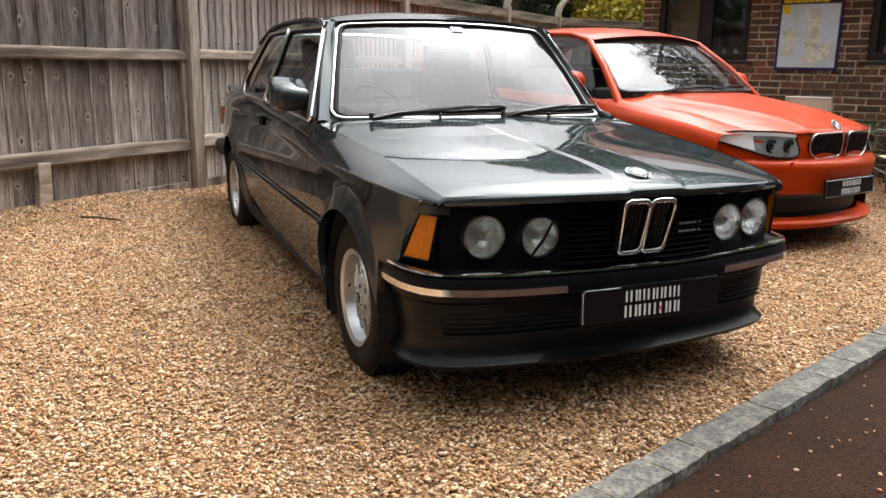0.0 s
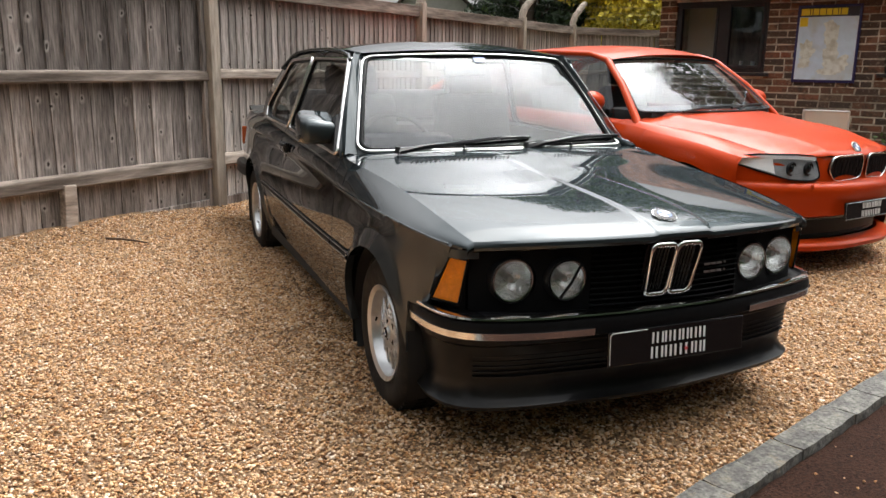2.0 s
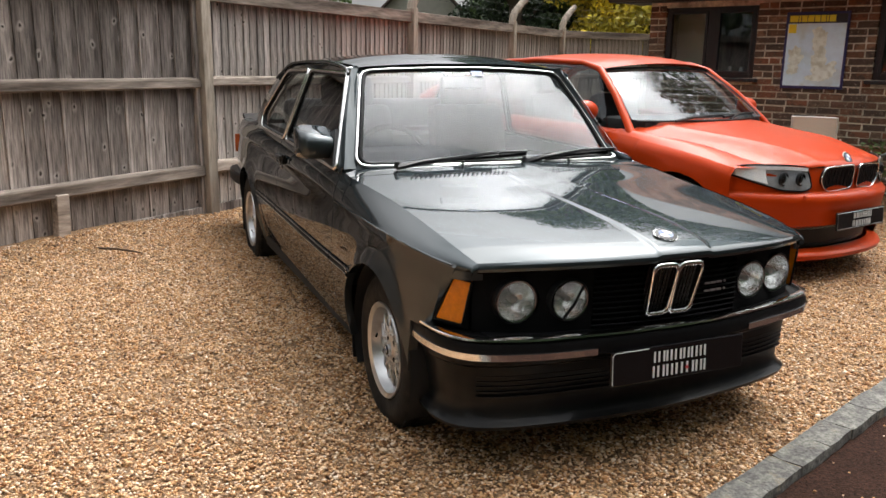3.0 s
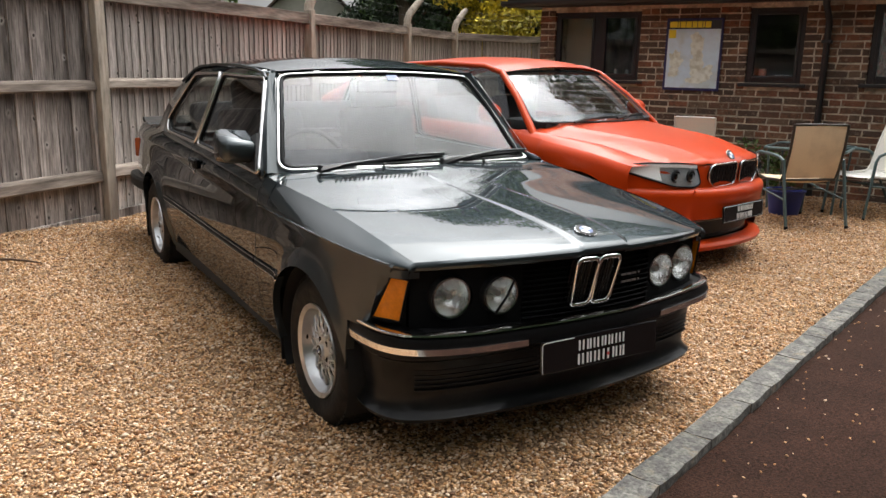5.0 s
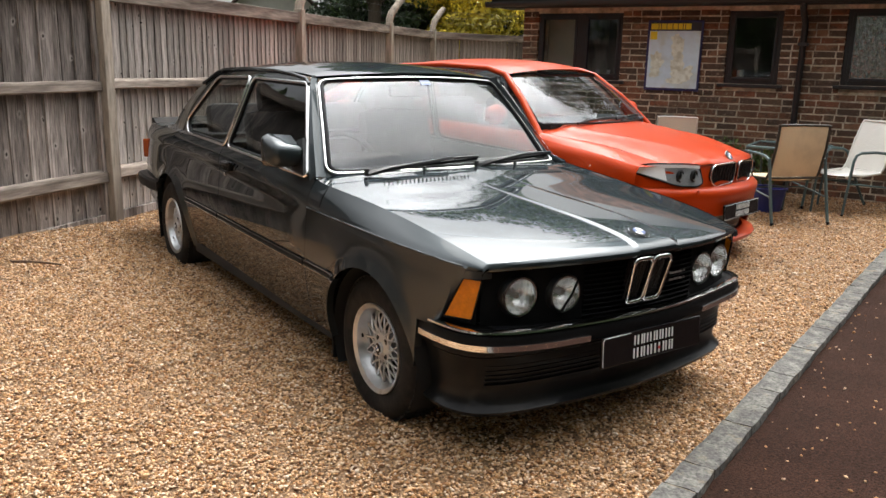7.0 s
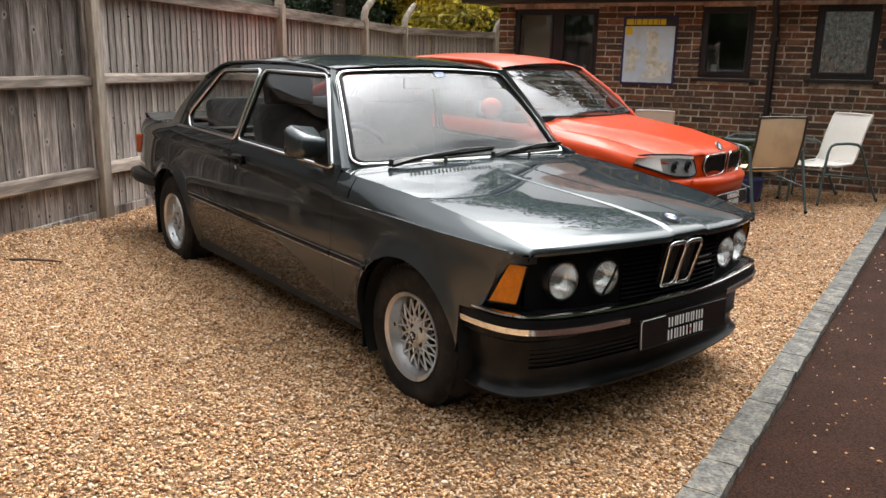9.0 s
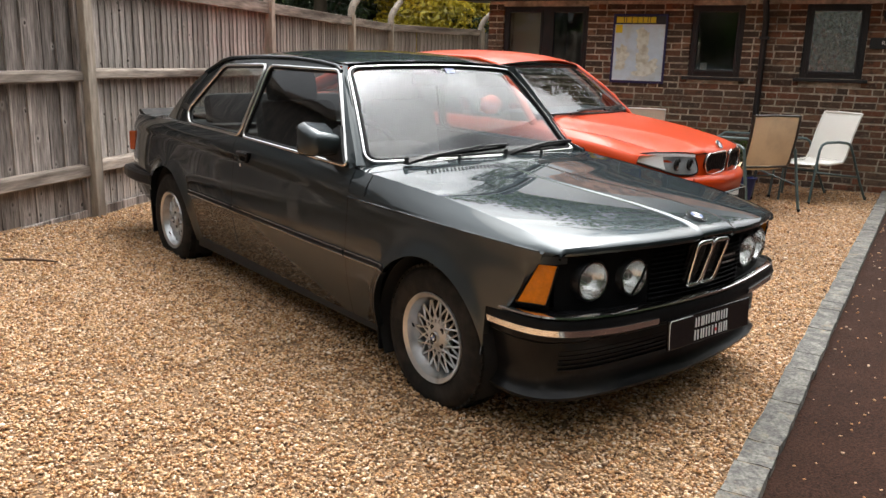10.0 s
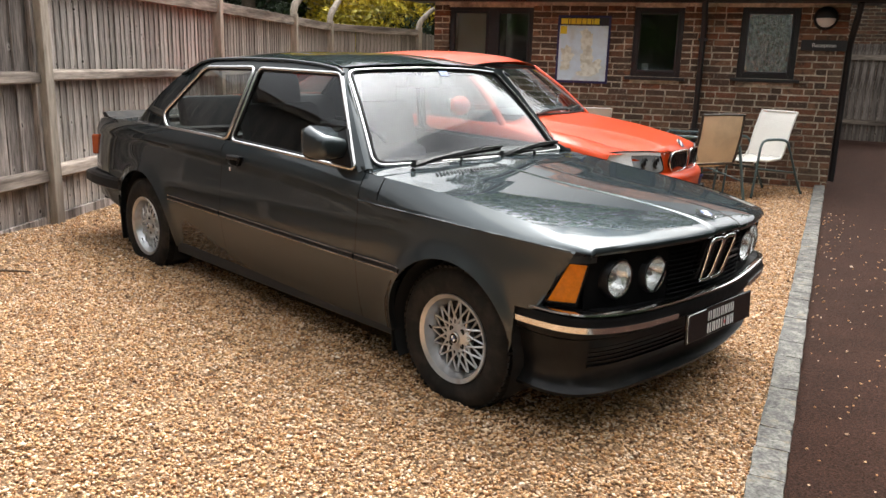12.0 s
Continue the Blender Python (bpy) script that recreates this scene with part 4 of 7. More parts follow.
roof_rail = [(0.90, 1.252), (1.0, 1.266), (1.3, 1.279), (1.7, 1.280), (2.02, 1.268), (2.15, 1.252)]
c_pillar_rear = [(2.15, 1.252), (2.21, 1.235), (2.40, 1.145), (2.54, 1.060), (2.70, 0.955), (2.80, 0.884)]
for s in (1, -1):
    door_line = outline(DOOR_GLASS, 0.035)
    rear_line = outline(REAR_GLASS, 0.045)
    p = part("side_window", flip_bm(glass_fan(door_line, -0.006), s), M_CARGLASS, car, smooth=40)
    p.visible_shadow = False
    part("chrome_trim", flip_bm(tube([on_side(y, z, 0.004) for y, z in door_line], 0.0095, closed=True), s), M_CHROME, p, smooth=50)
    part("rubber_seal", flip_bm(tube([on_side(lerp(1.18, y, 0.975), lerp(1.05, z, 0.965), -0.002) for y, z in door_line], 0.010, closed=True), s), M_RUBBER, p, smooth=50)
    p = part("quarter_window", flip_bm(glass_fan(rear_line, -0.006), s), M_CARGLASS, car, smooth=40)
    p.visible_shadow = False
    part("chrome_trim", flip_bm(tube([on_side(y, z, 0.004) for y, z in rear_line], 0.0105, closed=True), s), M_CHROME, p, smooth=50)
    part("rubber_seal", flip_bm(tube([on_side(lerp(1.95, y, 0.97), lerp(1.05, z, 0.96), -0.002) for y, z in rear_line], 0.010, closed=True), s), M_RUBBER, p, smooth=50)
    # pillars, roof rail and the panels round the glass
    rows = []
    for v in np.linspace(-0.03, 1.05, 12):
        a = Vector(screen_point(-1.0, v, *FRONT))
        c = Vector(on_side(lerp(0.585, 0.862, v), lerp(0.842, 1.232, v), -0.004))
        m1 = a.lerp(c, 0.5) + Vector((-0.020, -0.020, 0.010))
        rows.append([a + Vector((0.01, 0.02, -0.01)), a, a.lerp(m1, 0.6) + Vector((-0.002, -0.004, 0.003)), m1, m1.lerp(c, 0.6), c, c + Vector((0.03, 0.0, 0.0))])
    bm = sheet(rows)
    part("windscreen_pillar", flip_bm(bm, s), M_GREY, car, smooth=40)
    bm = sheet(skin_between([(0.86, 1.222), (1.515, 1.234), (1.59, 1.234), (2.05, 1.224), (2.09, 1.195)], roof_rail, 20))
    part("roof_rail", flip_bm(bm, s), M_GREY, car, smooth=40)
    bm = sheet(skin_between([(1.585, 0.868), (1.510, 1.238)], [(1.672, 0.872), (1.597, 1.238)], 8, -0.004))
    part("door_pillar", flip_bm(bm, s), M_PLASTIC, car, smooth=40)
    bm = sheet(skin_between([(2.04, 1.228), (2.23, 1.09), (2.40, 0.955), (2.36, 0.90), (2.33, 0.882)], c_pillar_rear, 20))
    part("rear_pillar", flip_bm(bm, s), M_GREY, car, smooth=40)
    bm = sheet([[(-edge_line(y)[0] - 0.001, y, edge_line(y)[1] - 0.002), on_side(y, lerp(0.856, 0.892, smooth_step(0.6, 2.3, y)), -0.008)] for y in np.linspace(0.55, 2.80, 30)])
    part("waist_rail", flip_bm(bm, s), M_GREY, car, smooth=40)
    bm = tube([on_side(y, z, 0.010) for y, z in [(0.84, 1.228), (0.90, 1.250), (1.05, 1.266)] + roof_rail[2:5] + [(2.12, 1.25), (2.3, 1.18)]], 0.008)
    part("drip_rail", flip_bm(bm, s), M_GREY, car, smooth=50)

# roof skin
rows = []
for v in np.linspace(0, 1, 20):
    y_side = lerp(0.935, 2.20, v)
    ex, ez = ROOF_EDGE(y_side)
    row = []
    for u in np.linspace(-1, 1, 21):
        crown = 0.042 * smooth_step(-0.25, 0.35, v) * smooth_step(1.35, 0.6, v)
        y = y_side - (0.050 * (1 - u * u) * (1 - v)) + 0.05 * (1 - u * u) * v
        row.append((u * (ex + 0.005), y, ez + (0.006 + crown) * (1 - abs(u) ** 2.3)))
    rows.append(row)
part("roof", sheet(rows), M_GREY, car, smooth=40)


# windscreen and rear window
def frame_line(spec, q, rad=0.10, out_by=0.0):
    pts = rounded([(-1, 0, 0), (1, 0, 0), (1, 0, 1), (-1, 0, 1)], rad, 8)
    dense = []
    for a, b in zip(pts, pts[1:] + pts[:1]):
        n = max(1, int((b - a).length / 0.12))
        dense += [a.lerp(b, k / n) for k in range(n)]
    side = 1.0 if spec[0][1] > spec[1][1] else -1.0
    return [screen_point(p.x * q, 0.5 + (p.z - 0.5) * q, *spec, side * out_by) for p in dense]


for spec, name in ((FRONT, "windscreen"), (REAR, "rear_window")):
    rows = [[screen_point(u, v, *spec) for u in np.linspace(-0.97, 0.97, 25)] for v in np.linspace(0.02, 0.98, 13)]
    p = part(name, sheet(rows), M_SCREEN, car, smooth=60)
    p.visible_shadow = False
    part("rubber_seal", tube(frame_line(spec, 0.982, 0.10, 0.003), 0.011, closed=True, flat=0.8), M_RUBBER, p, smooth=60)
    part("chrome_trim", tube(frame_line(spec, 1.010, 0.10, 0.010), 0.0068, closed=True), M_CHROME, p, smooth=60)
    # painted surround under the trim
    a, b = frame_line(spec, 1.0), frame_line(spec, 1.045)
    part("screen_surround", sheet([a, [(lerp(p0[0], p1[0], 0.5), lerp(p0[1], p1[1], 0.5), lerp(p0[2], p1[2], 0.5) - 0.002) for p0, p1 in zip(a, b)], [(q[0], q[1], q[2] - 0.012) for q in b]], closed=True), M_GREY, car, smooth=50)
sticker = [screen_point(u, v, *FRONT, -0.004) for u, v in ((-0.03, 0.90), (0.09, 0.90), (0.09, 0.975), (-0.03, 0.975))]
part("sticker", plate_of(sticker, 0.001, (0, -0.7, 0.7)), M_BLUE, car, "small blue sticker inside the windscreen head")

# boot lid, tail panel, boot lip
rows = []
for v in np.linspace(0, 1, 12):
    y = lerp(2.74, 3.47, v)
    ex, ez = edge_line(min(y, 3.46))
    rows.append([(u * (ex - 0.002), y + 0.05 * (1 - u * u) * (1 - v) * 0 + 0.03 * (1 - u * u) * v, lerp(ez + 0.016, ez, abs(u) ** 2.5)) for u in np.linspace(-1, 1, 17)])
rows.append([(p[0], p[1] + 0.012, p[2] - 0.03) for p in rows[-1]])
rows.append([(p[0] * 1.03, p[1] + 0.004, 0.55) for p in rows[-1]])
rows.append([(p[0] * 1.0, p[1] - 0.05, 0.33) for p in rows[-1]])
part("boot", sheet(rows), M_GREY, car, smooth=35)
lip = []
for u in np.linspace(-1, 1, 21):
    y = 3.40 - 0.10 * abs(u) ** 3
    lip.append([(u * 0.70, y - 0.07, 0.874), (u * 0.70, y, 0.902), (u * 0.70, y + 0.035, 0.904), (u * 0.70, y + 0.045, 0.892), (u * 0.70, y + 0.02, 0.870)])
bm = sheet(lip, closed=True)
bmesh.ops.holes_fill(bm, edges=[e for e in bm.edges if e.is_boundary])
part("boot_spoiler", bm, M_TYRE, car, "black rubber lip on the boot", smooth=40)
for s in (1, -1):
    part("tail_light", boxed(-0.045, 0.03, -0.10, 0.03, -0.07, 0.06, bevel=0.01), M_RED_LENS, car, at=pose(-s * 0.70, 3.42, 0.69, 0, 0, s * 25))
bar = []
for x, y in ((-0.790, 2.93), (-0.805, 3.1), (-0.80, 3.3), (-0.77, 3.47), (-0.68, 3.56), (-0.4, 3.60), (0, 3.61), (0.4, 3.60), (0.68, 3.56), (0.77, 3.47), (0.80, 3.3), (0.805, 3.1), (0.790, 2.93)):
    bar.append([(x, y, 0.435), (x * 1.018, y + 0.012 * (y > 3.4), 0.447), (x * 1.018, y + 0.012 * (y > 3.4), 0.50), (x, y, 0.515), (x * 0.955, y - 0.03, 0.515), (x * 0.955, y - 0.03, 0.435)])
bm = sheet(bar, closed=True)
bmesh.ops.holes_fill(bm, edges=[e for e in bm.edges if e.is_boundary])
part("rear_bumper", bm, M_PLASTIC, car, smooth=40)

# dark inner hull, wheel housings, underside
bm = bmesh.new()
box(bm, -0.60, 0.60, -0.42, 3.35, 0.19, 0.66)
box(bm, -0.755, 0.755, 0.36, 2.18, 0.17, 0.70)
box(bm, -0.72, 0.72, 2.95, 3.36, 0.33, 0.80)
box(bm, -0.60, 0.60, 2.1, 3.36, 0.5, 0.84)
box(bm, -0.58, 0.58, -0.50, 0.42, 0.5, 0.665)
part("inner_hull", bm, M_UNDER, car)
for s in (1, -1):
    part("seam", flip_bm(sheet([[(-(side_x(y, z) - 0.012), y, z) for z in np.linspace(0.25, 0.72, 6)] for y in (0.50, 0.57)]), s), M_UNDER, car)
    part("seam", flip_bm(sheet([[(-(side_x(y, z) - 0.012), y, z) for z in np.linspace(0.25, 0.76, 6)] for y in (1.62, 1.69)]), s), M_UNDER, car)
    for yc, zc, r in ARCH:
        rows = [[(-0.79 * s * q, yc + (r + 0.004) * math.cos(t), zc + (r + 0.004) * math.sin(t)) for q in (0.985, 0.70)] for t in np.linspace(-0.5, math.pi + 0.5, 30)]
        part("wheel_housing", sheet(rows), M_UNDER, car, smooth=50)
    part("sill", boxed(-0.02, 0.02, 0.34, 2.24, 0.17, 0.235, bevel=0.008), M_UNDER, car, at=pose(-s * 0.745, 0, 0))

# side trims
for s in (1, -1):
    for y0, y1 in ((0.242, 0.530), (0.547, 1.643), (1.660, 2.228)):
        ys = np.linspace(y0, y1, 16)
        t = part("side_moulding", flip_bm(tube([(-(side_x(y, 0.49) + 0.001), y, lerp(0.482, 0.500, smooth_step(0.3, 2.3, y))) for y in ys], 0.0105, sides=8), s), M_RUBBER, car, smooth=50)
        for dz in (0.0115, -0.0115):
            part("chrome_line", flip_bm(tube([(-(side_x(y, 0.49) + 0.007), y, lerp(0.482, 0.500, smooth_step(0.3, 2.3, y)) + dz) for y in ys], 0.0036, sides=6), s), M_CHROME, t, smooth=50)
    # door handle, lock
    dish = rounded([(0, -0.062, 0.022), (0, 0.062, 0.022), (0, 0.050, -0.026), (0, -0.030, -0.030)], 0.014, 4)
    h = part("door_handle", flip_bm(plate_of([(-0.004, p.y, p.z) for p in dish], 0.012, (1, 0, 0)), s), M_GRILLE, car, "black recessed door handle", at=pose(-s * 0.8055, 1.492, 0.788))
    part("handle_rim", flip_bm(tube([(-0.004, p.y, p.z) for p in dish], 0.003, closed=True), s), M_PLASTIC, h, smooth=50)
    part("handle_grip", flip_bm(boxed(-0.013, -0.003, -0.054, 0.054, 0.002, 0.020, bevel=0.004), s), M_PLASTIC, h, smooth=40)
    part("door_lock", boxed(-0.004, 0.004, -0.010, 0.010, -0.010, 0.010, bevel=0.003), M_CHROME, car, at=pose(-s * (side_x(1.565, 0.735) + 0.001), 1.565, 0.735))
    # tube added along the wing's top edge, under the bonnet, for its highlight line
    part("wing_bead", flip_bm(tube([(-(half_width(y) - 0.0075), y, crease_z(y) + 0.0015) for y in np.linspace(-0.50, 0.532, 30)], 0.0036, sides=6), s), M_GREY, car, smooth=60)

# the one door mirror, on the driver's side
bm = bmesh.new()
box(bm, -0.086, 0.086, -0.076, 0.070, -0.082, 0.064, bevel=0.034)
for v in bm.verts:
    v.co.x -= 0.05 * (v.co.y + 0.05)
    if v.co.y < 0:
        v.co.x *= 0.92
        v.co.z = v.co.z * 0.88 - 0.004 - (0.022 if v.co.z > 0 else 0.0)
    if v.co.x > 0.02 and v.co.z > 0:
        v.co.z -= 0.35 * (v.co.x - 0.02)
mir = part("door_mirror", bm, M_GREY, car, "grey door mirror", smooth=75, at=pose(-0.812, 0.735, 0.952))
part("mirror_glass", boxed(-0.066, 0.066, 0.068, 0.073, -0.060, 0.044), M_CHROME, mir)
part("mirror_gasket", tube([(0.070, -0.055, -0.066), (0.074, 0.0, -0.070), (0.072, 0.055, -0.066)], 0.008, sides=6), M_RUBBER, mir, smooth=50)
foot = [on_side(y, z, 0.004) for y, z in ((0.600, 0.852), (0.765, 0.860), (0.735, 0.985), (0.690, 1.000))]
part("mirror_foot", plate_of(foot, 0.016, (-1, 0, 0.1)), M_PLASTIC, car, "black plastic mirror mount in the window's front corner")

# ---- nose: grille, lamps, bumper, air dam ----
face = part("grille", sheet([[(x, nose_y(x) + 0.110 - 0.010 * (z - 0.5) / 0.16, z) for x in np.linspace(-0.668, 0.668, 41)] for z in (0.46, 0.52, 0.60, 0.672)]), M_GRILLE, car, "black slatted plastic grille")
for k in range(10):
    z = 0.488 + 0.0178 * k
    pts = [(x, nose_y(x) + 0.048, z) for x in np.linspace(-0.292, 0.292, 21)]
    part("slat", tube(pts, 0.0045, sides=5, flat=0.6), M_GRILLE, face)
for s in (-1, 1):
    # plain panel round each pair of lamps
    panel = []
    for x in np.linspace(0.292, 0.655, 60):
        top, foot = [0.668], [0.474]
        for cx, r in ((0.530, 0.0705), (0.368, 0.0665)):
            if abs(x - cx) < r:
                h = math.sqrt(r * r - (x - cx) ** 2)
                top.append(0.577 + h)
                foot.append(0.577 - h)
        panel.append((x, max(top[1:], default=0.577), min(foot[1:], default=0.577)))
    for up in (True, False):
        rows = [[(s * x, nose_y(x) + 0.052, a if up else b), (s * x, nose_y(x) + 0.052, 0.668 if up else 0.474)] for x, a, b in panel]
        part("lamp_panel", sheet(rows), M_GRILLE, face, smooth=60)
for s in (-1, 1):
    for x, r, cross in ((0.530, 0.0640, False), (0.368, 0.0600, True)):
        at = pose(s * x - 0.004, nose_y(x) + 0.049, 0.577, 0, 0, s * (5 if x > 0.5 else 3)) @ Matrix.Rotation(-math.pi / 2, 4, "Z")
        # turned round local x, which points out of the nose
        lamp = part("headlight", lathe([(r * 1.14, -0.05), (r * 1.14, 0.006), (r * 1.08, 0.012), (r * 1.0, 0.006), (r * 1.0, -0.02)], 40), M_PLASTIC, car, "round headlight behind clear glass", smooth=40, at=at)
        part("chrome_ring", lathe([(r * 1.035, 0.006), (r * 1.02, 0.013), (r * 0.965, 0.012), (r * 0.95, 0.002)], 40), M_CHROME, lamp, smooth=50)
        part("reflector", lathe([(r * 0.96, 0.002), (r * 0.80, -0.020), (r * 0.50, -0.042), (r * 0.12, -0.050), (r * 0.001, -0.050)], 40), M_REFLECTOR, lamp, smooth=60)
        part("bulb", lathe([(0.0005, -0.006), (r * 0.16, -0.008), (r * 0.19, -0.020), (r * 0.15, -0.05)], 20), M_SATIN, lamp, smooth=60)
        part("lens", lathe([(r * 0.97, 0.004), (r * 0.85, 0.014), (r * 0.5, 0.025), (r * 0.001, 0.029)], 40), M_LENS, lamp, smooth=60).visible_shadow = False
        if cross and s < 0:
            part("wiper_blade", tube([(0.036, -0.036, -0.050), (0.041, 0.0, 0.0), (0.036, 0.030, 0.050)], 0.0045, sides=6), M_RUBBER, lamp)
    # amber turn signal on the corner
    pts = [(-0.706, -0.486, 0.645), (-0.668, -0.541, 0.643), (-0.684, -0.512, 0.498), (-0.738, -0.420, 0.499)]
    line = [Vector((-s * p.x, p.y, p.z)) for p in rounded(pts, 0.010, 3)]
    part("indicator", plate_of(line, 0.030, (-s * 0.55, 0.83, 0)), M_AMBER, car, "amber corner indicator lens", smooth=30)
    edge_in = [(p.x * 1.0, p.y - 0.002, p.z) for p in line]
    part("indicator_seal", tube(edge_in, 0.004, closed=True), M_RUBBER, car)
    # wing tip over the lens, under the bonnet's corner
    part("wing_tip", sheet([[(s * x, y, z) for x, y in ((0.636, -0.552), (0.668, -0.546), (0.700, -0.520), (0.722, -0.485))] for z in (0.646, 0.660, 0.673)]), M_GREY, car, smooth=40)
    # dark panel behind the lens
    rows = [[(s * 0.73, -0.36, z), (s * 0.655, -0.50, z)] for z in (0.47, 0.650)]
    part("corner_backing", sheet(rows), M_UNDER, car)

# paired chrome grille in the middle
kid = new("kidney_grille")
kid.parent = car
tagged(kid, "pair of upright chrome-framed grilles")
for s in (-1, 1):
    c = -0.025 + s * 0.0500
    def kp(x, z):
        return (x, -0.662 - 0.045 * (z - 0.51) / 0.17, z)
    line = rounded([kp(c * 0.92 - 0.0415, 0.512), kp(c * 0.92 + 0.0415, 0.512), kp(c + 0.0475, 0.682), kp(c - 0.0475, 0.682)], 0.024, 6)
    part("chrome_frame", tube(line, 0.0058, closed=True, flat=1.4), M_CHROME, kid, smooth=60)
    part("backing", plate_of([(p.x, p.y + 0.03, p.z) for p in line], 0.01, (0, 1, 0)), M_BLACK_GLOSS, kid)
    for k in range(6):
        x = c - 0.034 + 0.0136 * k
        part("bar", tube([(x, kp(x, 0.518)[1] + 0.016, 0.518), (x, kp(x, 0.676)[1] + 0.016, 0.676)], 0.0028, sides=5), M_PLASTIC, kid)
# model script on the grille, kept as plain bars
for k in range(4):
    x = 0.135 + 0.026 * k
    w = 0.010 if k < 3 else 0.003
    bm = bmesh.new()
    box(bm, x - w, x + w, -0.002, 0.002, 0.565, 0.571)
    box(bm, x - w, x + w, -0.002, 0.002, 0.590, 0.596)
    part("script_bar", bm, M_SATIN, face, at=pose(0, nose_y(x) + 0.038, 0))

bumper_plan = [(-0.756, -0.268), (-0.757, -0.36), (-0.753, -0.43), (-0.740, -0.50), (-0.713, -0.556), (-0.672, -0.596), (-0.614, -0.625), (-0.54, -0.648), (-0.43, -0.669), (-0.17, -0.690), (0.08, -0.688), (0.26, -0.664), (0.45, -0.624), (0.61, -0.582), (0.70, -0.530), (0.732, -0.45), (0.742, -0.36)]


def offset_plan(plan, d):
    res = []
    for i, (x, y) in enumerate(plan):
        a, b = plan[max(i - 1, 0)], plan[min(i + 1, len(plan) - 1)]
        t = Vector((b[0] - a[0], b[1] - a[1])).normalized()
        res.append((x + t.y * d, y - t.x * d))
    return res


def fine(plan, n=4):
    """A smooth line through the points of a plan."""
    P = [Vector(p) for p in plan]
    res = []
    for i in range(len(P) - 1):
        p0, p1, p2, p3 = P[max(i - 1, 0)], P[i], P[i + 1], P[min(i + 2, len(P) - 1)]
        for k in range(n):
            u = k / n
            res.append(0.5 * ((2 * p1) + (p2 - p0) * u + (2 * p0 - 5 * p1 + 4 * p2 - p3) * u * u + (3 * p1 - p0 - 3 * p2 + p3) * u ** 3))
    return [tuple(p) for p in res] + [tuple(P[-1])]


def band(plan, section, bm=None):
    """A moulding along a plan line; section gives (out, z) pairs."""
    lines = [offset_plan(plan, o) for o, z in section]
    rows = [[(*lines[k][i], section[k][1]) for k in range(len(section))] for i in range(len(plan))]
    bm = sheet(rows, closed=True, bm=bm)
    bmesh.ops.holes_fill(bm, edges=[e for e in bm.edges if e.is_boundary])
    return bm


BP = fine(bumper_plan, 8)
bumper = part("front_bumper", band(BP, [(-0.05, 0.4100), (0.0, 0.4080), (0.014, 0.4180), (0.016, 0.4500), (0.010, 0.4660), (-0.004, 0.4720), (-0.08, 0.4740), (-0.08, 0.44)]), M_RUBBER, car, "black front bumper with bright trims", smooth=40)
part("top_trim", band(BP, [(-0.012, 0.4725), (0.006, 0.4720), (0.012, 0.4745), (0.011, 0.4805), (0.004, 0.4840), (-0.012, 0.4835)]), M_CHROME, bumper, "chrome strip along the bumper's top", smooth=50)
cut = [p for p in BP if p[0] < -0.285 and p[1] < -0.305]
part("lower_trim", band(cut, [(0.006, 0.4140), (0.020, 0.4160), (0.021, 0.4370), (0.008, 0.4390)]), M_CHROME, bumper, "chrome strip on the bumper's face", smooth=50)
part("lower_trim", band([p for p in BP if p[0] > 0.285], [(0.006, 0.4140), (0.020, 0.4160), (0.021, 0.4370), (0.008, 0.4390)]), M_CHROME, bumper, smooth=50)
for s in (-1, 1):
    part("bumper_shelf", sheet([[(s * 0.64, -0.48, 0.4750), (s * 0.62, -0.58, 0.4735)], [(0, -0.60, 0.4750), (0, -0.68, 0.4735)]]), M_PLASTIC, bumper)

# air dam with black ribs, its body colour darkened for the shade there
DP = fine([(-0.738, -0.30), (-0.745, -0.40), (-0.733, -0.475), (-0.70, -0.536), (-0.64, -0.578), (-0.54, -0.610), (-0.38, -0.632), (-0.2, -0.645), (0, -0.648), (0.2, -0.630), (0.40, -0.598), (0.56, -0.560), (0.66, -0.51), (0.71, -0.42), (0.72, -0.32)])
dam = part("air_dam", band(DP, [(-0.03, 0.420), (0.012, 0.410), (0.008, 0.385), (-0.010, 0.372), (-0.018, 0.300), (-0.026, 0.260), (-0.028, 0.220), (-0.014, 0.195), (0.004, 0.180), (-0.002, 0.166), (-0.042, 0.162), (-0.10, 0.160), (-0.13, 0.30)]), M_DAM, car, "front air dam painted dark for its shade, with black ribs", smooth=40)
for k in range(6):
    z = 0.268 + 0.017 * k
    part("rib", band([p for p in DP if -0.66 < p[0] < 0.66], [(-0.034, z), (-0.012, z + 0.002), (-0.012, z + 0.007), (-0.034, z + 0.009)]), M_PLASTIC, dam, smooth=40)

# show plate: white-edged, with two rows of bars and a red mark
at = pose(-0.010, -0.712, 0.366, -3, 0, 0)
plate = part("number_plate", boxed(-0.26, 0.26, -0.006, 0.004, -0.056, 0.056, bevel=0.003), M_BLACK_GLOSS, car, "black show plate with two rows of white bars", at=at)
part("white_edge", tube([(-0.12, -0.0065, 0.0515), (-0.245, -0.0065, 0.0515), (-0.2545, -0.0065, 0.043), (-0.2545, -0.0065, -0.050)], 0.0014, sides=5), M_LETTER, plate)


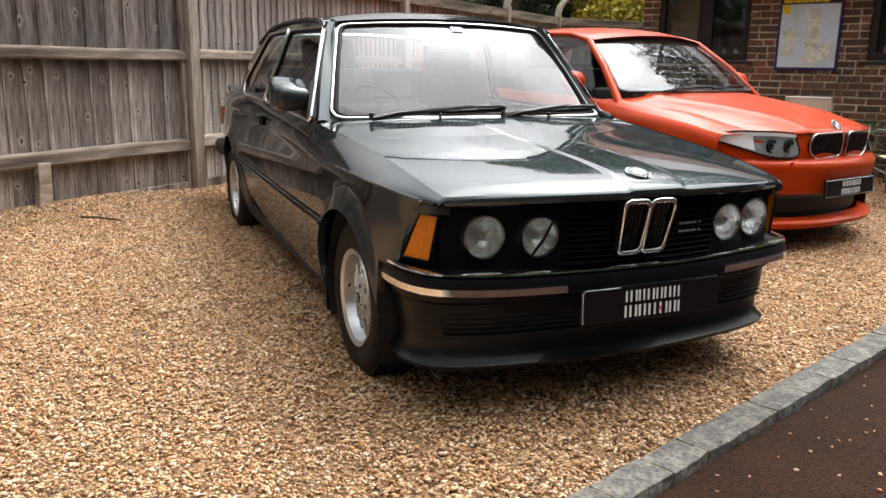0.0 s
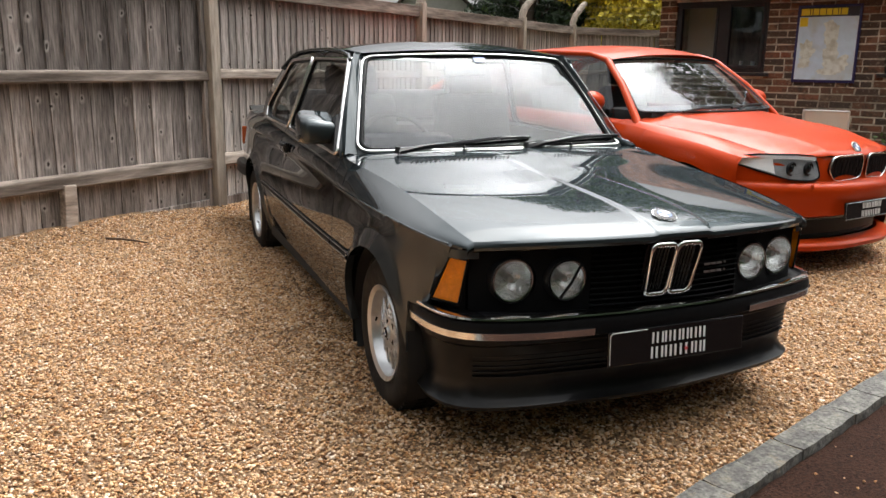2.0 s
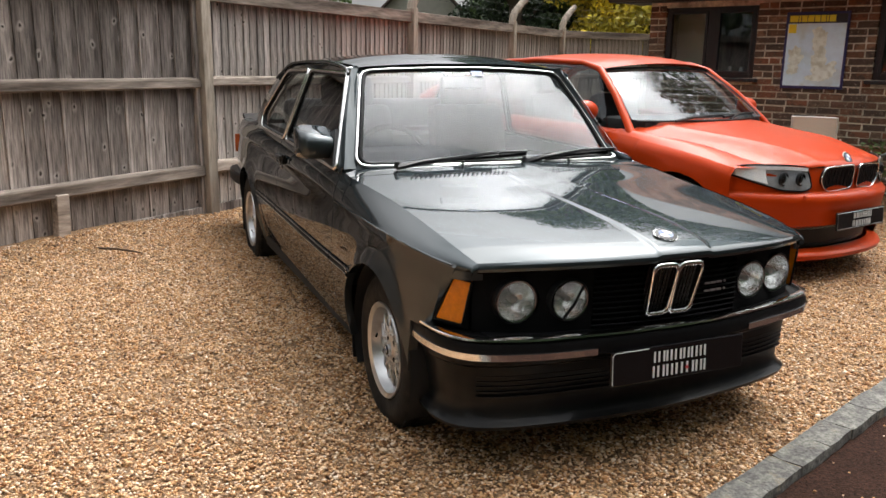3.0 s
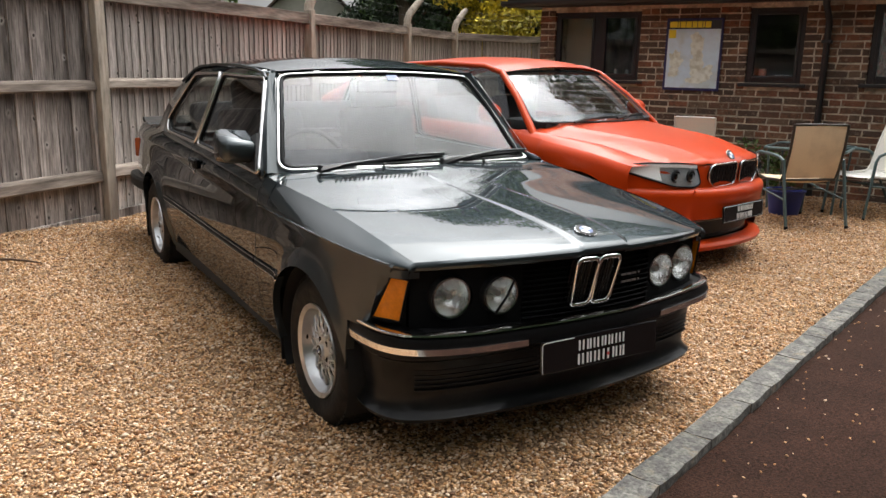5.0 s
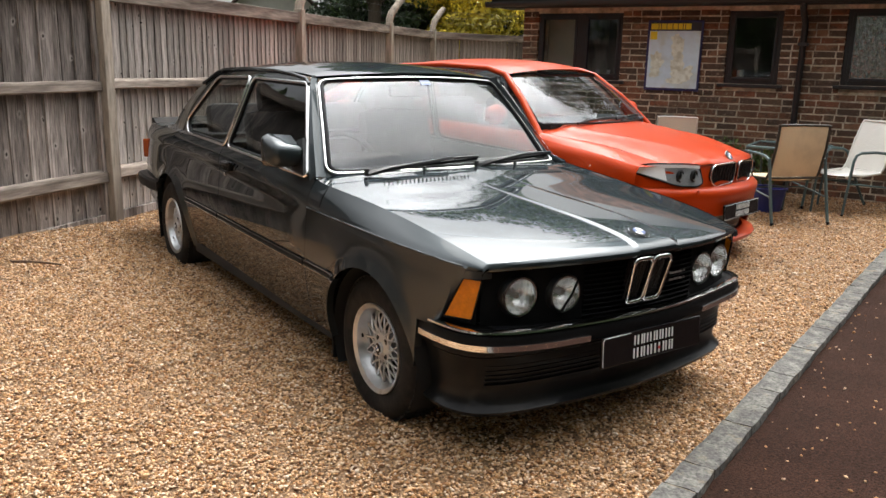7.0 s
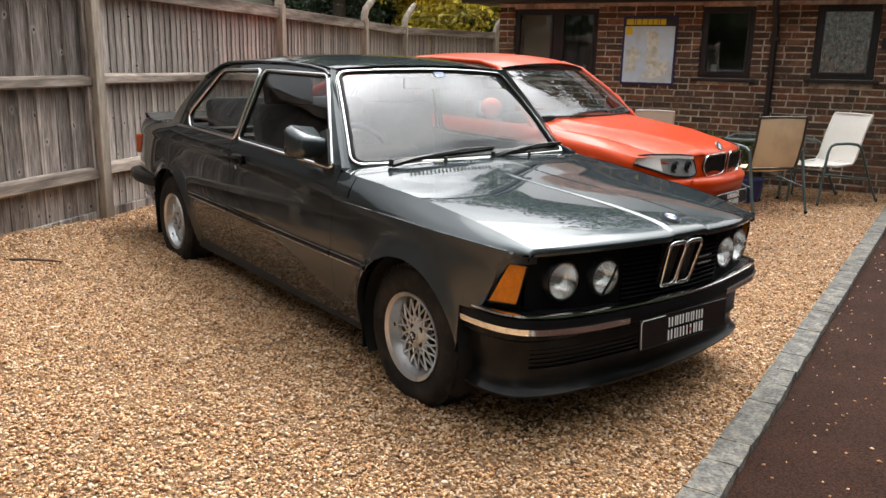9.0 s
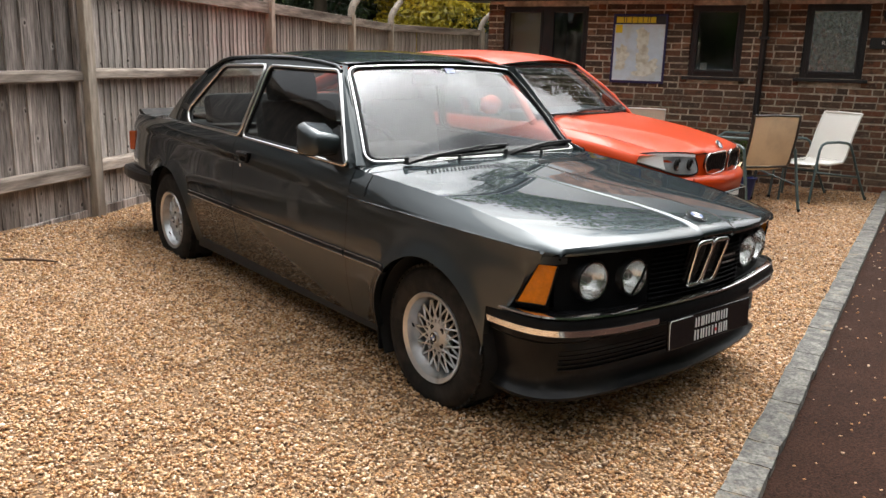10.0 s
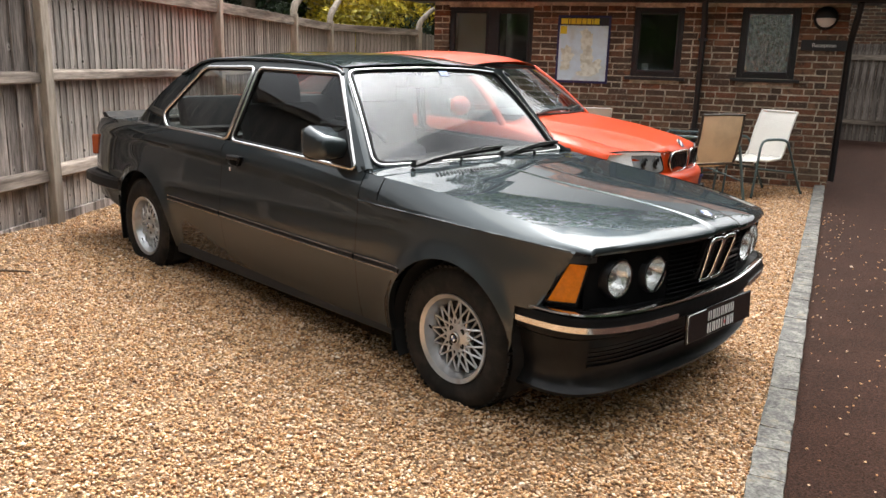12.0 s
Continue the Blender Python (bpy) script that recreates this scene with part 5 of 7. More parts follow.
def word_bars(parent, x0, x1, z0, z1, y, widths, mat=M_LETTER):
    """A row of upright bars as wide as the unread signs."""
    total = sum(widths) + 0.35 * (len(widths) - 1)
    unit = (x1 - x0) / total
    x = x0
    for w in widths:
        bm = bmesh.new()
        for k in (0.0, 0.62) if w > 0.5 else (0.1,):
            box(bm, x + k * w * unit, x + (k * w + 0.24) * unit, y - 0.001, y + 0.001, z0, z1)
        part("plate_bar", bm, mat, parent)
        x += (w + 0.35) * unit


word_bars(plate, -0.100, 0.108, 0.004, 0.039, -0.0068, [1, 0.7, 1, 0.8, 0.8, 0.3, 1])
word_bars(plate, -0.103, 0.108, -0.045, -0.008, -0.0068, [1, 0.8, 1, 1.2, 0.8, 0.8])
part("red_mark", disc(0.006, 0.001, 14), M_REDMARK, plate, at=pose(0.030, -0.0085, -0.026, 90, 0, 0))


# ---- wheels: wide silver alloys with a crossed-spoke mesh ----
def wheel(parent, at):
    w = new("wheel")
    w.parent = parent
    w.matrix_basis = at
    R, rim = 0.288, 0.176
    prof = [(rim - 0.004, -0.014), (rim + 0.010, -0.006), (rim + 0.022, -0.002), (rim + 0.055, 0.004), (rim + 0.085, -0.002), (R - 0.014, -0.014), (R - 0.004, -0.028), (R, -0.045),
            (R, -0.155), (R - 0.005, -0.172), (R - 0.02, -0.188), (rim + 0.05, -0.20), (rim, -0.19)]
    tyre = part("tyre", lathe(prof, 72), M_TYRE, w, "black tyre with a blocked tread", smooth=40)
    bm = bmesh.new()
    for k in range(64):
        a = 2 * math.pi * k / 64
        for x0, x1, tw in ((-0.052, -0.016, 0.012), (-0.100, -0.060, -0.01), (-0.145, -0.105, 0.01)):
            m = Matrix.Rotation(a, 4, "X")
            r0 = R - (0.006 if x1 > -0.03 else 0)
            box(bm, x0, x1, -0.0095, 0.0095, r0 - 0.004, r0 + 0.005, m @ Matrix.Rotation(tw * 3, 4, "Z"))
    part("tread", bm, M_TYRE, tyre)
    rim_o = part("rim", lathe([(rim - 0.006, -0.185), (rim - 0.02, -0.12), (rim - 0.035, -0.060), (rim - 0.028, -0.046), (rim - 0.020, -0.026), (rim - 0.016, -0.010), (rim - 0.007, -0.005), (rim + 0.001, -0.001), (rim + 0.003, -0.006), (rim - 0.002, -0.014)], 64),
                 M_SATIN, w, "silver cross-spoke alloy rim", smooth=35)
    part("brake_shade", lathe([(0.145, -0.085), (0.001, -0.085)], 32), M_UNDER, rim_o)
    n = 16
    for k in range(n):
        for d in (1, -1):
            a0, a1 = 2 * math.pi * (k + 0.5) / n, 2 * math.pi * (k + 0.5 + d * 1.45) / n
            p0 = (-0.038, 0.050 * math.cos(a0), 0.050 * math.sin(a0))
            p1 = (-0.046, 0.143 * math.cos(a1), 0.143 * math.sin(a1))
            pm = (-0.036, 0.5 * (p0[1] + p1[1]), 0.5 * (p0[2] + p1[2]))
            part("spoke", tube([p0, pm, p1], [0.0050, 0.0042, 0.0048], sides=5), M_SATIN, rim_o, smooth=50)
    part("hub", lathe([(0.060, -0.070), (0.062, -0.042), (0.056, -0.036), (0.040, -0.034), (0.030, -0.030), (0.024, -0.028), (0.022, -0.020), (0.001, -0.017)], 32), M_SATIN, rim_o, smooth=40)
    for k in range(4):
        a = math.pi / 4 + k * math.pi / 2
        part("bolt_hole", lathe([(0.0125, -0.0335), (0.0105, -0.033), (0.001, -0.033)], 14), M_UNDER, rim_o, at=pose(0.0, 0.041 * math.cos(a), 0.041 * math.sin(a)))
    badge(rim_o, pose(-0.0205, 0, 0) @ Matrix.Rotation(math.pi / 2, 4, "Y"), 0.020)
    part("valve", tube([(-0.03, -0.150, 0.010), (-0.02, -0.128, 0.008)], 0.004, sides=8), M_RUBBER, rim_o)
    return w


first = wheel(car, pose(-0.768, 0.0, 0.25, 0, 0, 180))
for x, y, z, turn, roll in ((-0.800, 2.585, 0.268, 180, 50), (0.768, 0.0, 0.25, 0, 20), (0.800, 2.585, 0.268, 0, 70)):
    # the same wheel again at the other corners
    made = {}
    for o in (first, *first.children_recursive):
        made[o] = o.copy()
        scene.collection.objects.link(made[o])
        made[o].parent = made.get(o.parent, o.parent)
    made[first].matrix_basis = pose(x, y, z, 0, 0, turn) @ Matrix.Rotation(radians(roll), 4, "X")
for s in (1, -1):
    part("mud_flap", boxed(-0.085, 0.085, -0.006, 0.006, -0.14, 0.16, bevel=0.004), M_RUBBER, car, "black rubber mud flap", at=pose(-s * 0.70, 0.335, 0.25, -6, 0, 0))
    part("mud_flap", boxed(-0.085, 0.085, -0.006, 0.006, -0.14, 0.14, bevel=0.004), M_RUBBER, car, at=pose(-s * 0.71, 2.935, 0.27, -6, 0, 0))


# ---- windscreen wipers and washer jets ----
def wiper(px, py, tip_u, tip_v, base_u, base_v):
    pivot = Vector((px, py, 0.852))
    w = part("wiper", lathe([(0.001, 0.030), (0.010, 0.028), (0.014, 0.010), (0.017, 0.0)], 16), M_PLASTIC, car, "black windscreen wiper", smooth=40, at=Matrix.Translation(pivot) @ Matrix.Rotation(-math.pi / 2, 4, "Y"))
    inv = w.matrix_basis.inverted()
    a, b = Vector(screen_point(base_u, base_v, *FRONT, -0.030)), Vector(screen_point(tip_u, tip_v, *FRONT, -0.030))
    mid = a.lerp(b, 0.5) + Vector((0, -0.016, 0.012))
    arm = [pivot + Vector((0, 0, 0.02)), pivot.lerp(mid, 0.25) + Vector((0, -0.012, 0.018)), pivot.lerp(mid, 0.6) + Vector((0, -0.006, 0.008)), mid]
    part("arm", tube([inv @ p for p in arm], [0.017, 0.014, 0.010, 0.008], sides=6), M_PLASTIC, w, smooth=50)
    blade = [a.lerp(b, k / 8) + Vector((0, 0.014, -0.010)) * 1.0 for k in range(9)]
    part("blade", tube([inv @ p for p in blade], 0.0105, sides=6), M_RUBBER, w)
    top = [a.lerp(b, k / 8) + Vector((0, -0.006, 0.008)) * math.sin(math.pi * k / 8) for k in range(9)]
    part("blade_bridge", tube([inv @ p for p in top], 0.0075, sides=6), M_PLASTIC, w)
    for k in (1, 3, 5, 7):
        part("claw", tube([inv @ top[k], inv @ blade[k]], 0.0035, sides=5), M_PLASTIC, w)


wiper(-0.54, 0.475, 0.16, 0.125, -0.38, 0.085)
wiper(0.10, 0.515, 0.93, 0.12, 0.36, 0.085)
for x in (-0.235, 0.33):
    part("washer_jet", tube([(x, 0.487, 0.85), (x, 0.485, 0.866), (x, 0.478, 0.874)], [0.009, 0.008, 0.005], sides=8), M_PLASTIC, car, smooth=50)

# ---- inside ----
def seat(x, y, rear=False):
    w = 0.50 if not rear else 1.15
    st = new("seat" if not rear else "rear_bench")
    st.parent = car
    st.matrix_basis = pose(x, y, 0)
    part("cushion", boxed(-w / 2, w / 2, -0.26, 0.24, 0.42, 0.56, bevel=0.05), M_CLOTH, st, smooth=40)
    part("backrest", boxed(-w / 2 + 0.01, w / 2 - 0.01, -0.06, 0.06, 0.0, 0.58, bevel=0.045), M_CLOTH, st, smooth=40, at=pose(0, 0.26, 0.48, -14, 0, 0))
    if not rear:
        part("headrest", boxed(-0.15, 0.15, -0.05, 0.05, 0, 0.19, bevel=0.045), M_CLOTH, st, smooth=40, at=pose(0, 0.415, 1.02, -10, 0, 0))
        part("headrest_stem", tube([(-0.05, 0.40, 0.98), (-0.05, 0.42, 1.06)], 0.006), M_CHROME, st)
        part("headrest_stem", tube([(0.05, 0.40, 0.98), (0.05, 0.42, 1.06)], 0.006), M_CHROME, st)


seat(-0.36, 1.38)
seat(0.36, 1.38)
seat(0.0, 2.15, True)
bm = sheet([[(x, 0.60 + 0.02 * (abs(x) / 0.68), 0.835), (x, 0.72, 0.848), (x, 0.90, 0.838), (x, 0.95, 0.80), (x, 0.93, 0.62), (x, 0.85, 0.50)] for x in np.linspace(-0.69, 0.69, 20)])
part("dashboard", bm, M_DASH, car, smooth=50)
part("dash_binnacle", boxed(-0.56, -0.14, 0.80, 0.97, 0.80, 0.895, bevel=0.03), M_DASH, car, smooth=40)
sw = part("steering_wheel", tube([(0.19 * math.cos(t), 0.0, 0.19 * math.sin(t)) for t in np.linspace(0, 2 * math.pi, 33)[:-1]], 0.013, closed=True), M_RUBBER, car, smooth=60, at=pose(-0.36, 1.02, 0.80, -24, 0, 0))
part("steering_hub", boxed(-0.05, 0.05, -0.03, 0.02, -0.05, 0.05, bevel=0.02), M_RUBBER, sw)
for a in (0, 120, 240):
    part("steering_spoke", tube([(0, 0, 0), (0.18 * math.sin(radians(a + 60)), 0, 0.18 * math.cos(radians(a + 60)))], 0.011), M_RUBBER, sw)
part("parcel_shelf", boxed(-0.62, 0.62, 2.30, 2.74, 0.85, 0.872), M_CLOTH, car)
part("inner_mirror", boxed(-0.11, 0.11, -0.012, 0.012, -0.03, 0.03, bevel=0.01), M_PLASTIC, car, at=pose(0.0, 0.98, 1.19))
rows = [[(u * (ROOF_EDGE(y)[0] - 0.02), y, ROOF_EDGE(y)[1] - 0.012 + 0.03 * (1 - u * u)) for u in np.linspace(-1, 1, 9)] for y in np.linspace(0.93, 2.24, 10)]
part("headlining", sheet(rows), M_CLOTH, car, smooth=60)
for s in (1, -1):
    part("door_card", boxed(-0.01, 0.01, 0.6, 2.3, 0.45, 0.852), M_CLOTH, car, at=pose(-s * 0.738, 0, 0))

# the far side stands a little nearer than the near side would mirror to
def drawn_in(p):
    k = lerp(0.030, 0.052, smooth_step(-0.5, 0.2, p[1]))
    k = lerp(k, 0.105, smooth_step(0.84, 0.90, p[2]) * smooth_step(0.42, 0.56, p[1]))
    past = max(0.0, p[0] - lerp(0.684, 0.553, (p[2] - 0.856) / 0.384))
    return k * max(0.0, p[0] + 0.2) / 0.85 + 0.6 * past * smooth_step(0.85, 0.91, p[2]) * smooth_step(0.42, 0.56, p[1]) * smooth_step(1.0, 0.8, past)


seen = set()
for o in car.children_recursive:
    if o.type != "MESH" or o.parent.name.startswith(("wheel", "rim", "tyre", "headlight", "badge", "number_plate", "seat")) or o.name.startswith(("front_bumper", "top_trim", "lower_trim", "air_dam", "rib", "number_plate", "bumper_shelf")):
        continue
    if o.matrix_basis == Matrix.Identity(4):
        if o.data.name not in seen:
            seen.add(o.data.name)
            for v in o.data.vertices:
                v.co.x -= drawn_in(v.co)
    elif o.parent.matrix_basis == Matrix.Identity(4) or o.parent == car:
        p = o.matrix_basis.translation
        p.x -= drawn_in(p)
        o.matrix_basis.translation = p


# ---- the orange coupe beside it ----
M_ORANGE = paint_material("burnt_orange_metallic_paint", (0.46, 0.042, 0.004), (0.50, 0.049, 0.005), 0.10, 0.42, 1.36)
M_ORANGE.node_tree.nodes["Principled BSDF"].inputs["Coat Weight"].default_value = 0.40
M_COUPE_SCREEN = glass_material("coupe_windscreen", (0.45, 0.52, 0.55), ior=1.52, dust=0.012)
M_LAMP_GLASS = glass_material("clear_lamp_cover", (0.95, 0.96, 0.97), ior=1.45)
M_LAMP_BRIGHT = material("bright_lamp_trim", (0.93, 0.93, 0.93), 0.3, metal=0.0, spread=0.05, scale=30)
M_LAMP_DARK = material("grey_lamp_bowl", (0.30, 0.31, 0.32), 0.30, metal=0.2, spread=0.2, scale=30)

coupe = thing("car", "burnt orange two-door coupe with chrome-rimmed twin grille", "car", at=pose(2.615, 0.893, 0.0, 0, 0, 11.7))
cw = pchip([(0.10, 0.74), (0.25, 0.815), (0.40, 0.865), (0.65, 0.895), (0.95, 0.885), (1.3, 0.868), (2.5, 0.860), (3.3, 0.895), (3.8, 0.87), (4.2, 0.78), (4.3, 0.70)])
c_shoulder = pchip([(0.10, 0.655), (0.3, 0.70), (0.6, 0.765), (0.9, 0.80), (1.2, 0.835), (2.5, 0.88), (3.6, 0.925), (4.3, 0.90)])
c_mid = pchip([(0.02, 0.705), (0.06, 0.738), (0.14, 0.768), (0.35, 0.815), (0.7, 0.868), (1.05, 0.915), (1.2, 0.935)])
C_ARCH = ((0.66, 0.30, 0.345), (3.32, 0.30, 0.350))


def c_low(y):
    z = 0.17
    if y < 0.4:
        z = 0.14
    for yc, zc, r in C_ARCH:
        if abs(y - yc) < r:
            z = zc + math.sqrt(max(r * r - (y - yc) ** 2, 0.0))
    return z


def c_side_x(y, z):
    zs = c_shoulder(y)
    d = max(0.0, zs - z)
    x = cw(y) - 0.10 * max(0.0, (d - 0.33) / 0.4) ** 2 - 0.012 * math.exp(-((d - 0.16) / 0.05) ** 2) - 0.05 * math.exp(-d / 0.03)
    for yc, za, r in C_ARCH:
        q = math.hypot(y - yc, z - za)
        x += 0.014 * math.exp(-((q - r) / 0.05) ** 2)
    return x


def c_stations(y0, y1):
    ys = set(np.round(np.linspace(y0, y1, max(3, int((y1 - y0) / 0.06))), 4))
    for yc, zc, r in C_ARCH:
        for t in np.linspace(0, math.pi, 31):
            if y0 < yc + r * math.cos(t) < y1:
                ys.add(round(yc + r * math.cos(t), 4))
        for e in (-r - 0.001, r + 0.001):
            if y0 < yc + e < y1:
                ys.add(round(yc + e, 4))
    return sorted(ys)


for name, y0, y1 in (("front_wing", 0.30, 1.30), ("door", 1.305, 2.62), ("rear_wing", 2.625, 4.28)):
    cols = []
    for y in c_stations(y0, y1):
        zb, zs = c_low(y), c_shoulder(y)
        col = [(-(c_side_x(y, zb) - 0.035), y, zb + 0.004)] + [(-c_side_x(y, lerp(zb, zs, k / 16)), y, lerp(zb, zs, k / 16)) for k in range(17)]
        cols.append(col)
    for s in (1, -1):
        part(name, sheet(cols if s == 1 else mirrored(cols)), M_ORANGE, coupe, smooth=45)


def sweep(x):
    """How far the nose sweeps back towards its corners."""
    return 0.42 * (abs(x) / 0.86) ** 2.7


def c_top(x, y):
    """The bonnet and wing tops."""
    w = cw(max(y, 0.3)) - 0.05
    f = min(abs(x) / w, 1.0)
    zs = c_shoulder(max(y, 0.1))
    z = zs + (c_mid(y) - zs) * (1 - f ** 2.6)
    z += 0.008 * math.exp(-((abs(x) - lerp(0.30, 0.50, smooth_step(0.1, 1.1, y))) / 0.035) ** 2)      # raised ribs of the bonnet
    return z


rows_b = []
for v in np.linspace(0, 1, 26):
    row = []
    for u in np.linspace(-1, 1, 49):
        x = u * lerp(0.60, 0.745, v)
        y = lerp(sweep(x) + 0.025, 1.12 + 0.06 * (abs(x) / 0.7) ** 2, v)
        row.append((x, y, c_top(x, y - sweep(x) * (1 - v) * 0.55)))
    rows_b.append(row)
rows_b.insert(0, [(p[0], p[1] - 0.004, p[2] - 0.012) for p in rows_b[0]])
c_bonnet = part("bonnet", sheet(rows_b), M_ORANGE, coupe, smooth=50)
for s in (1, -1):
    rows = []
    for v in np.linspace(0, 1, 26):
        row = []
        x0 = lerp(0.60, 0.745, v) + 0.004
        y0 = lerp(sweep(x0) + 0.025, 1.18, v)
        y1 = lerp(0.30, 1.30, v)
        for u in np.linspace(0, 1, 9):
            x1 = cw(y1) - 0.05
            x, y = lerp(x0, x1, u), lerp(y0, y1, u)
            zb = c_top(x0, y0 - sweep(x0) * (1 - v) * 0.55)
            z1 = c_shoulder(y1)
            row.append((-s * x, y, lerp(zb, z1, u) + 0.018 * math.sin(math.pi * u) * smooth_step(0, 0.4, v)))
        rows.append(row)
    part("wing_top", sheet(rows), M_ORANGE, coupe, smooth=50)
badge(c_bonnet, pose(0, 0.062, c_mid(0.062) + 0.004, 55, 0, 0), 0.041)

# bumper skin: a profile swept round the nose
prof = [(0.030, 0.700), (0.020, 0.66), (0.012, 0.60), (0.004, 0.560), (-0.030, 0.545), (-0.050, 0.525), (-0.052, 0.50), (-0.046, 0.47), (-0.040, 0.44), (-0.036, 0.40), (-0.030, 0.355), (0.0, 0.345), (0.03, 0.335)]
low = [(0.03, 0.205), (-0.02, 0.200), (-0.055, 0.190), (-0.065, 0.175), (-0.055, 0.150), (0.0, 0.130), (0.06, 0.125)]


def swept(profile, x0, x1, n=41):
    rows = []
    for x in np.linspace(x0, x1, n):
        f = abs(x) / 0.86
        rows.append([(x * (1 - 0.04 * f * (0.7 - z) / 0.5), y + sweep(x), z) for y, z in profile])
    return rows


bump = part("front_bumper", sheet(swept(prof, -0.86, 0.86)), M_ORANGE, coupe, smooth=45)
part("lip", sheet(swept(low, -0.84, 0.84)), M_ORANGE, bump, smooth=45)
part("intake", sheet(swept([(0.05, 0.36), (0.06, 0.27), (0.05, 0.19)], -0.80, 0.80)), M_BLACK_GLOSS, bump)
part("grille_mesh", sheet(swept([(0.055, z) for z in np.linspace(0.20, 0.34, 6)], -0.6, 0.6)), M_PLASTIC, bump)
for s in (-1, 1):
    rows = [[(s * lerp(0.50, 0.84, u) * 1.0, y + sweep(lerp(0.50, 0.84, u)) - 0.012, z) for y, z in ((0.0, 0.36), (-0.015, 0.30), (-0.02, 0.24), (-0.01, 0.18))] for u in np.linspace(0.30, 1, 9)]
    part("corner_duct", sheet(rows), M_ORANGE, bump, smooth=45)

for s in (-1, 1):
    def kpt(x, z):
        return (x, sweep(x) - 0.004 - 0.035 * (0.69 - z) / 0.12 * -0.3, z)
    line = rounded([kpt(s * 0.026, 0.566), kpt(s * 0.262, 0.552), kpt(s * 0.328, 0.620), kpt(s * 0.308, 0.704), kpt(s * 0.026, 0.712)], 0.040, 5)
    g = part("grille_opening", plate_of([(p.x, p.y - 0.002, p.z) for p in line], 0.012, (0, 1, 0)), M_BLACK_GLOSS, coupe, "black kidney-shaped grille with chrome rim")
    part("chrome_rim", tube([(p.x, p.y - 0.006, p.z) for p in line], 0.0048, closed=True, flat=1.2), M_CHROME, g, smooth=60)
    for k in range(7):
        x = s * (0.055 + 0.035 * k)
        part("bar", tube([(x, sweep(x) - 0.005, 0.585), (x, sweep(x) - 0.003, 0.685)], 0.0022, sides=5), M_GRILLE, g)

    # headlight unit
    def hp(x, z, lift=0.0):
        return Vector((s * x, sweep(x) + lerp(0.0, 0.035, smooth_step(0.56, 0.70, z)) - 0.006 - lift, z))
    edge = [(0.850, 0.690), (0.70, 0.720), (0.52, 0.720), (0.405, 0.710), (0.388, 0.655), (0.388, 0.585), (0.44, 0.566), (0.56, 0.572), (0.70, 0.622)]
    rim_line = rounded([hp(*e) for e in edge], 0.03, 4)
    cx, cz = 0.53, 0.648
    def fan(scale, lift):
        bm = bmesh.new()
        pts = []
        for p in rim_line:
            x, z = lerp(cx, abs(p.x), scale), lerp(cz, p.z, scale)
            pts.append(bm.verts.new(hp(x, z, lift)))
        mid_ring = [bm.verts.new(hp(lerp(cx, abs(v.co.x), 0.5), lerp(cz, v.co.z, 0.5), lift)) for v in pts]
        c = bm.verts.new(hp(cx, cz, lift))
        n = len(pts)
        for i in range(n):
            j = (i + 1) % n
            bm.faces.new((pts[i], pts[j], mid_ring[j], mid_ring[i]))
            bm.faces.new((mid_ring[i], mid_ring[j], c))
        return bm
    hl = part("headlight", fan(1.0, 0.004), M_LAMP_DARK, coupe, "slanted clear headlight unit with bright upper trim", smooth=50)
    part("lamp_seal", tube([Vector((p.x, p.y - 0.004, p.z)) for p in rim_line], 0.005, closed=True), M_RUBBER, hl)
    head_z = lambda x: float(np.interp(x, [0.40, 0.52, 0.70, 0.835], [0.703, 0.713, 0.713, 0.688]))
    foot_z = lambda x: float(np.interp(x, [0.40, 0.56, 0.70, 0.835], [0.580, 0.580, 0.632, 0.684]))
    rows = [[hp(x, lerp(head_z(x), head_z(x) - 0.020, u), 0.015) for u in np.linspace(0, 1, 3)] for x in np.linspace(0.405, 0.66, 14)]
    part("brow", sheet(rows), M_LAMP_BRIGHT, hl, smooth=50)
    rows = [[hp(x, lerp(head_z(x), foot_z(x), u), 0.014) for u in np.linspace(0, 1, 6)] for x in np.linspace(0.635, 0.83, 12)]
    part("reflector", sheet(rows), M_LAMP_BRIGHT, hl, smooth=50)
    for x in (0.455, 0.550):
        at = Matrix.Translation(hp(x, 0.638, 0.012)) @ Matrix.Rotation(-math.pi / 2, 4, "Z")
        part("projector", lathe([(0.040, -0.01), (0.042, 0.004), (0.034, 0.008), (0.028, -0.006)], 28), M_PLASTIC, hl, smooth=50, at=at)
        part("projector_eye", lathe([(0.028, -0.004), (0.018, 0.004), (0.001, 0.008)], 24), M_BLACK_GLOSS, hl, smooth=60, at=at)
    part("cover", fan(0.985, 0.022), M_LAMP_GLASS, hl, smooth=60).visible_shadow = False

at = pose(0.01, -0.064, 0.382, -4, 0, 0)
plate = part("number_plate", boxed(-0.275, 0.275, -0.006, 0.004, -0.056, 0.056, bevel=0.003), M_BLACK_GLOSS, coupe, "black show plate with two rows of white bars", at=at)
part("white_edge", tube([(x, -0.0065, z) for x, z in ((-0.267, -0.049), (-0.267, 0.049), (0.267, 0.049), (0.267, -0.049))], 0.0016, sides=5, closed=True), M_SATIN, plate)
word_bars(plate, -0.085, 0.120, 0.006, 0.040, -0.0068, [1, 0.7, 1, 0.8, 0.8, 0.3, 1])
word_bars(plate, -0.095, 0.110, -0.042, -0.006, -0.0068, [1, 0.8, 1, 1.2, 0.8, 0.8])
